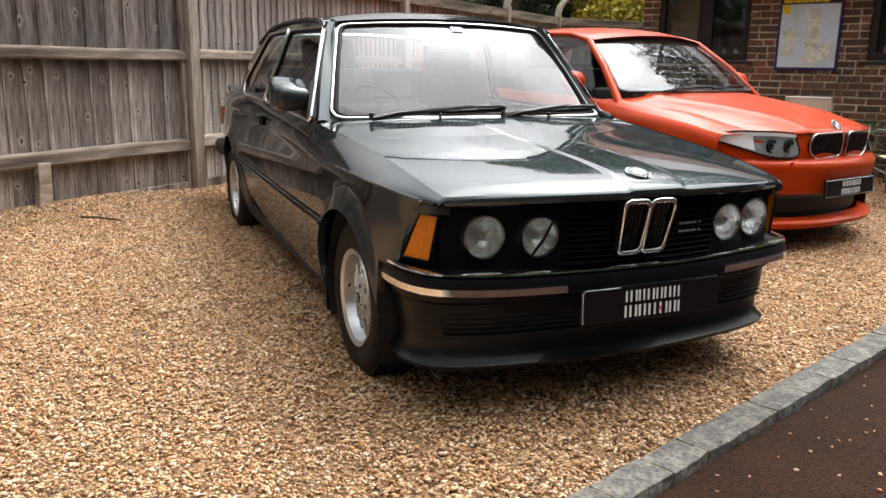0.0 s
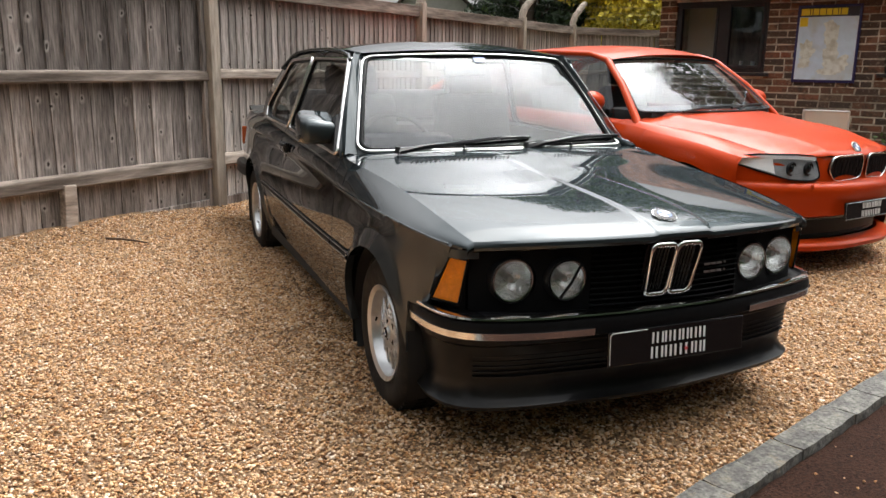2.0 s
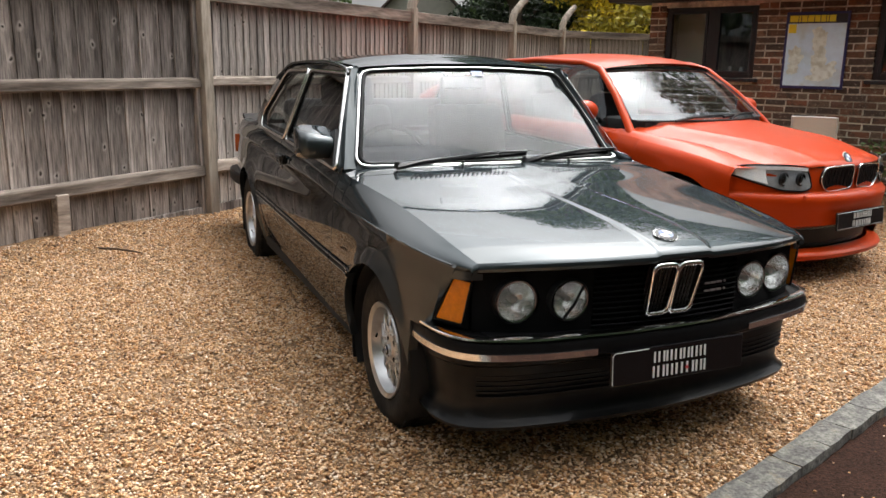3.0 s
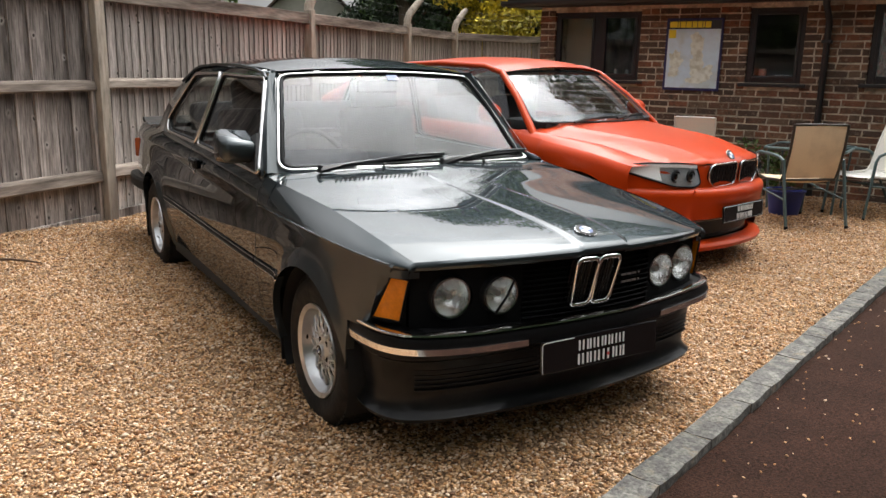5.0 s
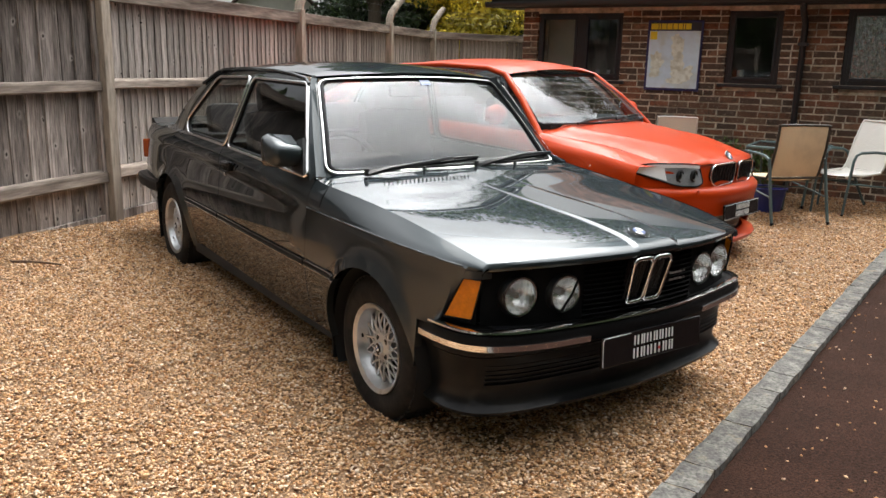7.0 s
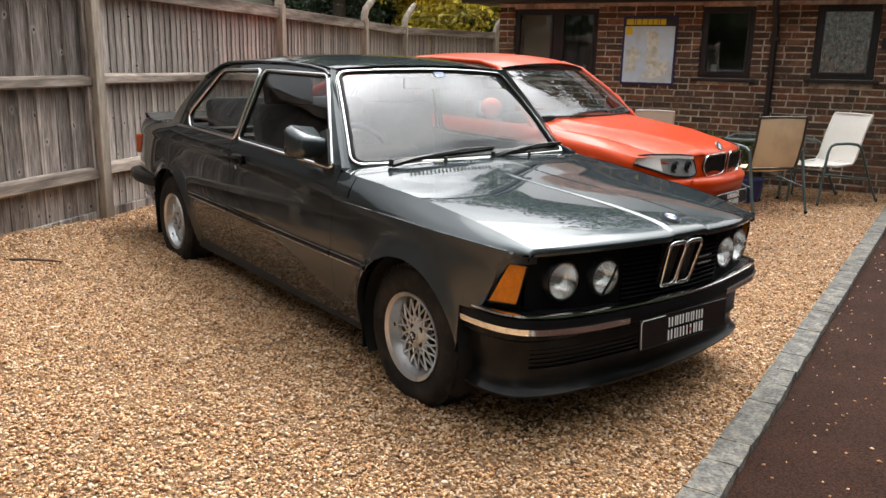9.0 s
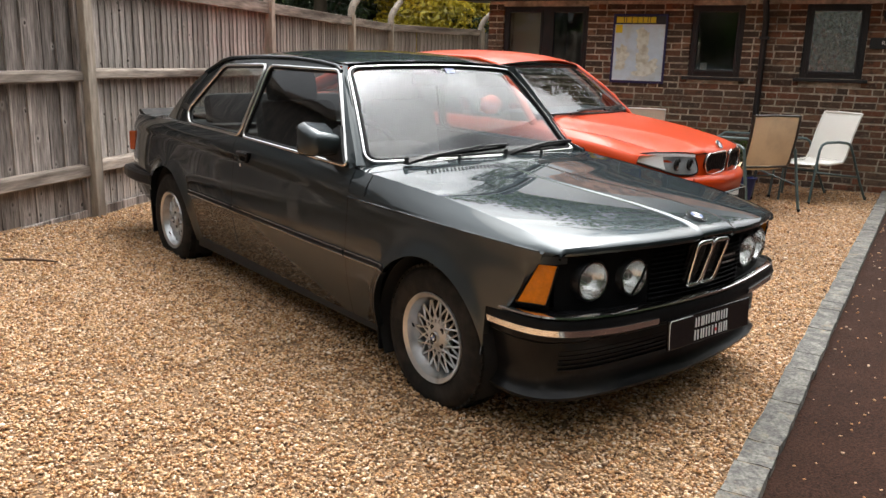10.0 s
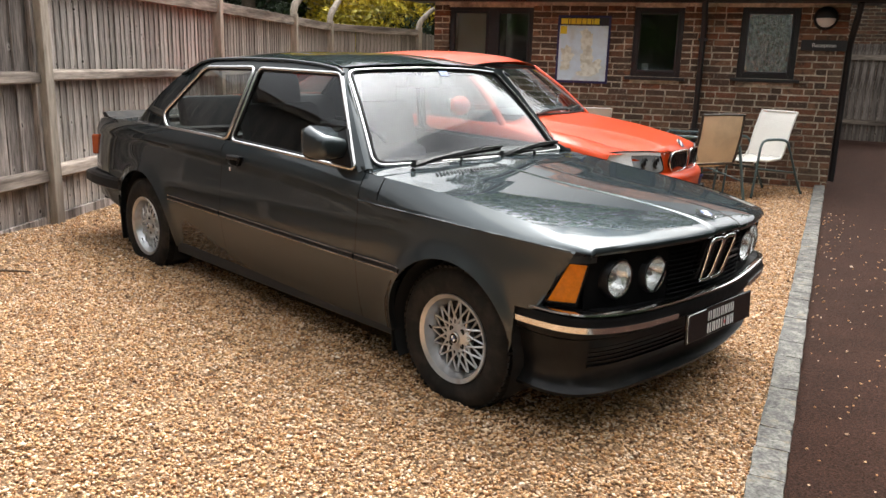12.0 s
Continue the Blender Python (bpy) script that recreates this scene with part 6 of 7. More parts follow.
part("tow_cover", boxed(-0.012, 0.012, -0.004, 0.004, -0.014, 0.014, bevel=0.003), M_ORANGE, bump, at=pose(-0.47, sweep(0.47) - 0.048, 0.535))

# glasshouse of the coupe
C_FRONT = ((0.730, 1.185, 0.915), (0.582, 1.62, 1.256), 0.18, 0.10)
C_REAR = ((0.60, 3.75, 0.96), (0.50, 3.05, 1.26), -0.14, -0.08)
for spec, name in ((C_FRONT, "windscreen"), (C_REAR, "rear_window")):
    rows = [[screen_point(u, v, *spec) for u in np.linspace(-1, 1, 25)] for v in np.linspace(0, 1, 13)]
    part(name, sheet(rows), M_COUPE_SCREEN, coupe, smooth=60).visible_shadow = False
    part("dark_band", tube(frame_line(spec, 1.0, 0.07), 0.011, closed=True, flat=0.6), M_RUBBER, coupe, smooth=60)
c_roof = pchip([(1.60, 0.598, 1.262), (1.8, 0.606, 1.300), (2.3, 0.600, 1.320), (2.8, 0.575, 1.302), (3.08, 0.53, 1.265)])
rows = []
for v in np.linspace(0, 1, 18):
    y = lerp(1.60, 3.06, v)
    ex, ez = c_roof(y)
    rows.append([(u * ex, y - 0.10 * (1 - u * u) * (1 - v) + 0.08 * (1 - u * u) * v, ez + 0.018 * (1 - v) ** 4 * (1 - u * u) + 0.055 * smooth_step(-0.3, 0.35, v) * smooth_step(1.5, 0.5, v) * (1 - abs(u) ** 2.2)) for u in np.linspace(-1, 1, 21)])
part("roof", sheet(rows), M_ORANGE, coupe, smooth=50)
for s in (1, -1):
    top = [(-ex - 0.006, y, ez - 0.014) for y, (ex, ez) in ((y, c_roof(y)) for y in np.linspace(1.62, 3.0, 14))]
    low_line = [(-(cw(y) - 0.075), y, c_shoulder(y) + 0.012) for y in np.linspace(1.33, 3.35, 14)]
    rows = [[tuple(lerp(np.array(a), np.array(b), u)) for u in np.linspace(0, 1, 5)] for a, b in zip(low_line, top)]
    p = part("side_window", flip_bm(sheet(rows), s), M_CARGLASS, coupe, smooth=60)
    p.visible_shadow = False
    part("roof_side", flip_bm(tube([(-0.790, 1.10, 0.790), (-0.762, 1.18, 0.888), (-0.688, 1.38, 1.080), (-0.604, 1.62, 1.256), (-0.600, 1.8, 1.300), (-0.606, 2.3, 1.318), (-0.585, 2.8, 1.298), (-0.545, 3.06, 1.26), (-0.60, 3.4, 1.12), (-0.70, 3.78, 0.95)], [0.036, 0.030, 0.028, 0.028, 0.026, 0.026, 0.030, 0.05, 0.08, 0.07], sides=10, flat=0.8), s), M_ORANGE, coupe, smooth=60)
    part("waist", flip_bm(sheet([[(-(cw(y) - 0.048), y, c_shoulder(y) - 0.002), (-(cw(y) - 0.065), y, c_shoulder(y) + 0.014), (-(cw(y) - 0.11), y, c_shoulder(y) + 0.018)] for y in np.linspace(1.22, 3.7, 30)]), s), M_ORANGE, coupe, smooth=60)
    bm = bmesh.new()
    bmesh.ops.create_icosphere(bm, subdivisions=3, radius=1.0)
    for v in bm.verts:
        v.co = Vector((v.co.x * 0.105, v.co.y * 0.075 * (1.0 if v.co.y < 0 else 0.45), v.co.z * 0.072))
    mir = part("door_mirror", bm, M_ORANGE, coupe, "orange door mirror", smooth=60, at=pose(-s * 0.91, 1.45, 0.975))
    part("mirror_glass", boxed(-0.085, 0.085, 0.030, 0.034, -0.052, 0.052, bevel=0.01), M_CHROME, mir)
    part("mirror_foot", tube([(s * 0.13, 0.02, -0.06), (s * 0.05, 0.0, -0.03)], 0.022), M_PLASTIC, mir)
part("tail", sheet([[(u * 0.72, 4.28 + 0.05 * (1 - u * u), z) for u in np.linspace(-1, 1, 9)] for z in (0.2, 0.5, 0.9)]), M_ORANGE, coupe, smooth=50)
part("boot", sheet([[(u * (cw(y) - 0.06), y, c_shoulder(y) + 0.03 * (1 - u * u)) for u in np.linspace(-1, 1, 11)] for y in np.linspace(3.65, 4.3, 8)]), M_ORANGE, coupe, smooth=50)
bm = bmesh.new()
box(bm, -0.62, 0.62, 0.30, 4.15, 0.16, 0.60)
box(bm, -0.78, 0.78, 1.10, 2.90, 0.16, 0.80)
box(bm, -0.60, 0.60, 0.35, 1.0, 0.5, 0.72)
part("inner_hull", bm, M_UNDER, coupe)
part("dashboard", boxed(-0.66, 0.66, 1.12, 1.55, 0.80, 0.93, bevel=0.04), M_DASH, coupe, smooth=40)
for x in (-0.37, 0.37):
    st = new("seat")
    st.parent = coupe
    st.matrix_basis = pose(x, 2.05, 0)
    part("backrest", boxed(-0.25, 0.25, -0.07, 0.07, 0.0, 0.62, bevel=0.05), M_CLOTH, st, smooth=40, at=pose(0, 0.2, 0.45, -16, 0, 0))
    part("headrest", boxed(-0.13, 0.13, -0.05, 0.05, 0.0, 0.18, bevel=0.04), M_CLOTH, st, smooth=40, at=pose(0, 0.36, 1.06, -12, 0, 0))
for s in (1, -1):
    for yc, zc, r in C_ARCH:
        w = new("wheel")
        w.parent = coupe
        w.matrix_basis = pose(-s * 0.865, yc, 0.285, 0, 0, 180 if s > 0 else 0)
        part("tyre", lathe([(0.235, -0.01), (0.27, 0.004), (0.30, 0.0), (0.315, -0.02), (0.32, -0.05), (0.32, -0.20), (0.30, -0.235), (0.23, -0.23)], 48), M_TYRE, w, smooth=40)
        rm = part("rim", lathe([(0.20, -0.20), (0.215, -0.05), (0.225, -0.01), (0.236, -0.002), (0.238, -0.012)], 48), M_SATIN, w, smooth=40)
        for k in range(10):
            a = 2 * math.pi * k / 10
            part("spoke", tube([(-0.035, 0.04 * math.cos(a), 0.04 * math.sin(a)), (-0.02, 0.22 * math.cos(a), 0.22 * math.sin(a))], [0.016, 0.012], sides=6), M_SATIN, rm, smooth=50)
        rows = [[(-s * q, yc + r * math.cos(t), zc + r * math.sin(t)) for q in (0.865, 0.60)] for t in np.linspace(-0.4, math.pi + 0.4, 24)]
        part("wheel_housing", sheet(rows), M_UNDER, coupe, smooth=50)
for px, a, b in ((-0.40, (-0.45, 0.05), (0.25, 0.075)), (0.20, (0.05, 0.05), (0.78, 0.085))):
    p0, p1 = Vector(screen_point(*a, *C_FRONT, -0.016)), Vector(screen_point(*b, *C_FRONT, -0.016))
    pv = Vector((px - 0.06, 1.03, 0.918))
    w = part("wiper", tube([p0.lerp(p1, k / 6) + Vector((0, -0.006, 0.006)) * math.sin(math.pi * k / 6) for k in range(7)], 0.009, sides=6), M_PLASTIC, coupe)
    part("arm", tube([pv, pv.lerp(p0.lerp(p1, 0.5), 0.5) + Vector((0, -0.01, 0.012)), p0.lerp(p1, 0.5)], [0.011, 0.008, 0.005], sides=6), M_PLASTIC, w)


# ---- things on and before the brick wall ----
M_POSTER_EDGE = material("dark_blue_edge", (0.02, 0.022, 0.10), 0.4, spread=0.1, scale=10)
M_POSTER_HEAD = material("poster_head", (0.018, 0.018, 0.025), 0.4, spread=0.1, scale=10)
M_MAP = material("faded_blue_map", (0.64, 0.79, 0.90), 0.25, spread=0.10, scale=9, second=(0.58, 0.68, 0.70), second_scale=3.4, second_low=0.50, second_high=0.60)
M_MAP_LAND = material("faded_cream_land", (0.74, 0.80, 0.74), 0.4, spread=0.12, scale=30, second=(0.52, 0.55, 0.46), second_scale=14)
M_YELLOW = material("yellow_print", (0.80, 0.62, 0.02), 0.45, spread=0.06, scale=30)
M_SIGN = material("grey_black_sign", (0.014, 0.014, 0.016), 0.4, spread=0.1, scale=20)
M_OPAL = material("opal_glass", (0.72, 0.70, 0.66), 0.25, spread=0.03, scale=10)
M_TAN_SLING = material("tan_mesh_fabric", (0.86, 0.68, 0.45), 0.75, spread=0.10, scale=220, second=(0.74, 0.57, 0.37), second_scale=5, bump=0.3, bump_scale=500)
M_WHITE_SLING = material("off_white_mesh_fabric", (0.86, 0.84, 0.78), 0.75, spread=0.06, scale=200, bump=0.3, bump_scale=500)
M_TEAL = material("grey_green_steel_tube", (0.075, 0.115, 0.115), 0.4, spread=0.15, scale=30)
M_DARK_TUBE = material("dark_bronze_tube", (0.045, 0.038, 0.030), 0.4, spread=0.2, scale=30)
M_TUB = material("blue_plastic", (0.02, 0.035, 0.20), 0.4, spread=0.1, scale=12)
M_BARK_STICK = material("dead_stick", (0.10, 0.062, 0.040), 0.9, spread=0.3, scale=60, bump=0.5)
M_BARK = material("grey_brown_bark", (0.10, 0.075, 0.055), 0.9, spread=0.35, scale=25, bump=0.7)


def leaf_material(name, base, other):
    return material(name, base, 0.55, spread=0.25, scale=1.2, second=other, second_scale=1.6, island=0.45)


M_LEAF = leaf_material("mid_green_leaves", (0.075, 0.125, 0.022), (0.045, 0.085, 0.018))
M_LEAF_DARK = leaf_material("dark_green_leaves", (0.018, 0.038, 0.012), (0.028, 0.050, 0.018))
M_LEAF_GOLD = leaf_material("golden_leaves", (0.62, 0.47, 0.03), (0.40, 0.34, 0.04))

on_wall = lambda u, z, out_by=0.0: WALL @ Matrix.Translation((u, -out_by, z))

poster = part("map_poster", boxed(0, 0.652, -0.012, 0.004, 0, 0.812, bevel=0.004), M_POSTER_EDGE)
poster.matrix_basis = on_wall(0.0, 1.068, 0.012)
tagged(poster, "faded blue road map in a dark blue frame fixed to brick", "map poster")
part("map_sheet", boxed(0.028, 0.626, -0.0145, -0.010, 0.030, 0.690), M_MAP, poster)
part("head_band", boxed(0.028, 0.626, -0.0145, -0.010, 0.694, 0.786), M_POSTER_HEAD, poster)
x = 0.040
for w in (0.095, 0.028, 0.066, 0.070, 0.062, 0.058, 0.028, 0.072):
    part("title_bar", boxed(x, x + w - 0.008, -0.0165, -0.0145, 0.706, 0.774), M_YELLOW, poster)
    x += w
part("yellow_patch", boxed(0.036, 0.118, -0.0158, -0.0145, 0.590, 0.684), M_YELLOW, poster)


def blob(cx, cz, rx, rz, seed, n=40):
    pts = []
    for k in range(n):
        t = 2 * math.pi * k / n
        r = 1 + 0.45 * noise.noise((2.2 * math.cos(t) + seed, 2.2 * math.sin(t), seed * 1.7)) + 0.25 * noise.noise((6 * math.cos(t), 6 * math.sin(t) + seed, 3))
        pts.append((cx + rx * r * math.cos(t), 0, cz + rz * r * math.sin(t)))
    return pts


for cx, cz, rx, rz, sd in ((0.36, 0.52, 0.075, 0.13, 1), (0.38, 0.30, 0.075, 0.14, 4), (0.44, 0.19, 0.12, 0.10, 7), (0.36, 0.12, 0.10, 0.035, 9), (0.13, 0.34, 0.075, 0.10, 12), (0.12, 0.22, 0.06, 0.07, 14)):
    part("land", plate_of([(p[0], -0.0152 - 0.0002 * sd * 0.1, p[2]) for p in blob(cx, cz, rx, rz, sd)], 0.0012, (0, 1, 0)), M_MAP_LAND, poster)

sign = part("door_sign", boxed(0, 0.475, -0.010, 0.004, 0, 0.118, bevel=0.003), M_SIGN)
sign.matrix_basis = on_wall(2.80, 1.520, 0.012)
tagged(sign, "small black sign with white lettering on brick", "sign")
fc = bpy.data.curves.new("lettering", "FONT")
fc.body, fc.size, fc.extrude, fc.align_x, fc.align_y = "Reception", 0.062, 0.0006, "CENTER", "CENTER"
fc.materials.append(M_LETTER)
word = new("lettering", fc)
word.parent = sign
word.matrix_basis = pose(0.24, -0.0118, 0.060, 90, 0, 0)

lamp = part("wall_lamp", lathe([(0.001, 0.0), (0.125, 0.0), (0.128, 0.02), (0.118, 0.055), (0.104, 0.066), (0.100, 0.060)], 40), M_GUTTER, smooth=40)
lamp.matrix_basis = on_wall(3.02, 1.875, 0.0) @ Matrix.Rotation(-math.pi / 2, 4, "Z")
tagged(lamp, "round black bulkhead lamp with an opal glass and eyelid hood", "wall lamp")
part("opal_glass", lathe([(0.104, 0.058), (0.095, 0.072), (0.06, 0.092), (0.001, 0.100)], 32), M_OPAL, lamp, smooth=60)
rows = [[(xx, r * math.cos(t), r * math.sin(t)) for r, xx in ((0.118, 0.056), (0.110, 0.082), (0.070, 0.106), (0.001, 0.114))] for t in np.linspace(-0.05, math.pi + 0.05, 24)]
part("eyelid", sheet(rows), M_GUTTER, lamp, smooth=50)


def cup(u, z, r, h, depth, label, mat=M_WHITE):
    bm = bmesh.new()
    rows = [[(q * math.cos(2 * math.pi * k / 20), q * math.sin(2 * math.pi * k / 20), zz) for k in range(20)] for q, zz in ((0.001, 0), (r * 0.92, 0), (r, 0.01), (r, h), (r * 0.9, h), (r * 0.88, 0.012), (0.001, 0.012))]
    sheet(rows, closed=True, bm=bm)
    ob = part("cup", bm, mat, smooth=40)
    ob.matrix_basis = WALL @ Matrix.Translation((u, depth, z))
    tagged(ob, label, "cup")


part("inner_sill", boxed(0.90, 1.53, 0.10, 0.32, 1.195, 1.215), M_ROOM, house)
part("inner_sill", boxed(-1.46, -0.30, 0.10, 0.32, 1.185, 1.205), M_ROOM, house)
cup(1.075, 1.215, 0.040, 0.115, 0.16, "white mug on the window sill")
cup(-0.66, 1.205, 0.022, 0.090, 0.16, "small pale jar on the window sill")
cup(-0.52, 1.205, 0.022, 0.085, 0.16, "small pale jar on the window sill")


# ---- garden chairs: a cloth sling in a bent tube frame ----
def garden_chair(cloth, tube_mat, back_mat, label, at, recline=0.0, splay=0.335):
    ch = thing("garden_chair", label, "chair", "garden chairs by the wall", at=at)
    w = 0.25
    # the sitter looks along +y; the back stands at -y
    back = [(0.0, -0.335 - recline, 0.900), (0.0, -0.322 - 0.7 * recline, 0.860), (0.0, -0.285 - 0.2 * recline, 0.70), (0.0, -0.235, 0.52), (0.0, -0.205, 0.43)]
    base = [(0.0, -0.205, 0.425), (0.0, -0.14, 0.395), (0.0, 0.05, 0.395), (0.0, 0.22, 0.415), (0.0, 0.27, 0.405)]
    for name, line in (("backrest", back), ("seat", base)):
        top = [[(x, p[1] + 0.012 * (1 - (x / w) ** 2) * (-1 if name == "backrest" else 0), p[2] - 0.014 * (1 - (x / w) ** 2) * (name == "seat")) for x in np.linspace(-w, w, 9)] for p in line]
        under = [[(q[0], q[1] + (0.004 if name == "backrest" else 0), q[2] - (0.004 if name == "seat" else 0.002)) for q in r] for r in top]
        bm = sheet(top)
        sheet(under, bm=bm)
        part(name, bm, cloth, ch, smooth=50)
    part("head_bar", tube([(-w, -0.336 - recline, 0.905), (0, -0.340 - recline, 0.908), (w, -0.336 - recline, 0.905)], 0.012), back_mat, ch, smooth=50)
    part("rear_bar", tube([(-w, -0.21, 0.415), (w, -0.21, 0.415)], 0.011), back_mat, ch, smooth=50)
    for s in (-1, 1):
        x = s * (w + 0.012)
        part("side_rail", tube([(x, -0.338 - recline, 0.91), (x, -0.324 - 0.7 * recline, 0.86), (x, -0.285 - 0.2 * recline, 0.70), (x, -0.225, 0.47), (x, -0.18, 0.41), (x, 0.05, 0.395), (x, 0.22, 0.415), (x, 0.28, 0.395)], 0.013), back_mat, ch, smooth=50)
        xo = s * (w + 0.045)
        part("front_leg", tube([(xo, 0.30, 0.0), (xo, 0.265, 0.30), (xo, 0.235, 0.55), (xo, 0.205, 0.605), (xo, 0.14, 0.628), (xo, -0.05, 0.628), (xo, -0.18, 0.615), (xo, -0.245, 0.585)], 0.0145), tube_mat, ch, smooth=50)
        part("rear_leg", tube([(xo, -0.245, 0.585), (xo, lerp(-0.245, -splay, 0.14), 0.50), (xo, lerp(-0.245, -splay, 0.62), 0.20), (xo, -splay, 0.0)], 0.0145), tube_mat, ch, smooth=50)
        part("brace", tube([(xo, 0.26, 0.33), (xo, lerp(-0.245, -splay, 0.56), 0.25)], 0.009), tube_mat, ch, smooth=50)
        for y in (0.30, -splay):
            part("foot_cap", tube([(xo, y, 0.0), (xo, y * 0.995, 0.03)], 0.017), M_RUBBER, ch, smooth=50)
    part("cross_bar", tube([(-w - 0.045, 0.0, 0.30), (w + 0.045, 0.0, 0.30)], 0.009), tube_mat, ch, smooth=50)
    return ch


def stand(x, y, turn):
    return pose(x, y, ground_z(x, y) - 0.012, 0, 0, turn)


garden_chair(M_TAN_SLING, M_TEAL, M_DARK_TUBE, "tan mesh garden chair with a grey-green steel frame", stand(4.514, 1.784, -22.4) @ Matrix.Diagonal((0.95, 1, 0.97, 1)), -0.043, 0.39)
garden_chair(M_WHITE_SLING, M_TEAL, M_WHITE_SLING, "off-white mesh garden chair with a grey-green steel frame", stand(5.48, 1.667, 80) @ Matrix.Diagonal((0.80, 1, 0.97, 1)), 0.06, 0.60)
garden_chair(M_WHITE_SLING, M_WHITE, M_WHITE, "off-white mesh garden chair half hidden behind the coupe", stand(5.29, 3.64, -52) @ Matrix.Diagonal((0.8, 1.0, 0.90, 1.0)))

table = thing("garden_table", "low garden table with dark glass top and grey-green rim", "table", at=stand(5.27, 2.18, 25) @ Matrix.Diagonal((0.8, 0.8, 0.94, 1)))
part("glass_top", boxed(-0.44, 0.44, -0.44, 0.44, 0.640, 0.648), M_BLACK_GLOSS, table)
part("rim", tube(rounded([(-0.45, -0.45, 0.644), (0.45, -0.45, 0.644), (0.45, 0.45, 0.644), (-0.45, 0.45, 0.644)], 0.08, 5), 0.017, closed=True), M_TEAL, table, smooth=50)
for sx in (-1, 1):
    for sy in (-1, 1):
        part("leg", tube([(sx * 0.40, sy * 0.40, 0.63), (sx * 0.36, sy * 0.36, 0.0)], 0.014), M_TEAL, table, smooth=50)

tub = part("plastic_tub", sheet([[(r * math.cos(2 * math.pi * k / 28), r * math.sin(2 * math.pi * k / 28), z) for k in range(28)] for r, z in ((0.001, 0), (0.13, 0), (0.165, 0.22), (0.178, 0.222), (0.178, 0.235), (0.155, 0.235), (0.12, 0.02), (0.001, 0.02))], closed=True), M_TUB, smooth=35)
tub.matrix_basis = stand(4.78, 2.05, 0)
tagged(tub, "blue plastic tub on the gravel under the chairs", "tub")

rng = random.Random(31)


def leaves(name, mat, parent, centres, size, per, spread, seed, label=""):
    """A crown of single small leaves gathered in uneven clumps."""
    rs = np.random.RandomState(seed)
    V, F = [], []
    for (cx, cy, cz, cr) in centres:
        n = int(per * (cr / spread) ** 2)
        d = rs.normal(size=(n, 3))
        d /= np.linalg.norm(d, axis=1)[:, None]
        r = cr * rs.uniform(0.55, 1.08, n)[:, None] * np.array([1, 1, 0.8])
        p = np.array([cx, cy, cz]) + d * r
        a = rs.normal(size=(n, 3))
        a /= np.linalg.norm(a, axis=1)[:, None]
        b = np.cross(a, rs.normal(size=(n, 3)))
        b /= np.linalg.norm(b, axis=1)[:, None]
        s = size * rs.uniform(0.6, 1.3, (n, 1))
        q = np.stack([p - a * s, p - b * s * 0.45, p + a * s, p + b * s * 0.45], 1)
        base = len(V)
        V += [tuple(v) for v in q.reshape(-1, 3)]
        F += [(base + 4 * i, base + 4 * i + 1, base + 4 * i + 2, base + 4 * i + 3) for i in range(n)]
    me = bpy.data.meshes.new(name)
    me.from_pydata(V, [], F)
    ob = new(name, finish(me, mat))
    ob.parent = parent
    return tagged(ob, label) if label else ob


def tree(x, y, high, wide, mat, label, leaf, clumps, per, seed, low=0.25, category="tree", cone=False):
    t = thing("tree" if category == "tree" else category, label, category, at=pose(x, y, -0.09))
    r = random.Random(seed)
    part("trunk", tube([(0, 0, 0), (0.05 * high * 0.2, 0.02, high * 0.3), (0.02, 0.05, high * 0.62), (0.0, 0.0, high * 0.9)], [0.035 * high, 0.026 * high, 0.015 * high, 0.004 * high], sides=9), M_BARK, t, smooth=60)
    centres = []
    for k in range(clumps):
        u = low + (1 - low) * (k + r.random()) / clumps
        reach = wide * ((1 - u) * 1.15 + 0.06 if cone else math.sqrt(max(0.05, 1 - ((u - 0.55) / 0.52) ** 2)))
        a = r.uniform(0, 2 * math.pi)
        q = reach * r.uniform(0.35, 1.0)
        c = (q * math.cos(a), q * math.sin(a), u * high)
        centres.append((*c, wide * r.uniform(0.20, 0.40) * (0.7 if cone else 1)))
        if k % 3 == 0:
            part("limb", tube([(0, 0, u * high * 0.75), (c[0] * 0.5, c[1] * 0.5, u * high * 0.9), (c[0] * 0.9, c[1] * 0.9, u * high)], [0.010 * high, 0.007 * high, 0.002 * high], sides=6), M_BARK, t, smooth=60)
    leaves("crown", mat, t, centres, leaf, per, wide * 0.30, seed + 1)
    return t


# behind the fence
tree(11.0, 15.6, 4.3, 1.9, M_LEAF_GOLD, "golden yellow leafy shrub behind the fence", 0.075, 40, 380, 41, low=0.35, category="shrub")
tree(12.8, 14.6, 3.7, 1.35, M_LEAF_DARK, "dark green clipped evergreen bush behind the fence", 0.06, 34, 380, 43, low=0.3, category="shrub")
tree(8.6, 16.8, 7.5, 1.5, M_LEAF_DARK, "tall dark conifer behind the fence", 0.09, 60, 330, 45, low=0.12, cone=True)
tree(10.9, 20.2, 10.0, 2.2, M_LEAF, "tall leafy green garden tree behind the fence", 0.16, 48, 230, 47, low=0.16)
tree(14.6, 22.5, 12.5, 3.6, M_LEAF, "broad tall green tree behind the fence", 0.19, 50, 220, 49, low=0.25)
tree(18.5, 19.0, 11.5, 4.4, M_LEAF, "tall green tree behind the building", 0.18, 48, 220, 51, low=0.25)
tree(3.2, 20.5, 5.6, 1.9, M_LEAF, "leafy green tree in a neighbouring garden", 0.11, 36, 300, 53, low=0.35)
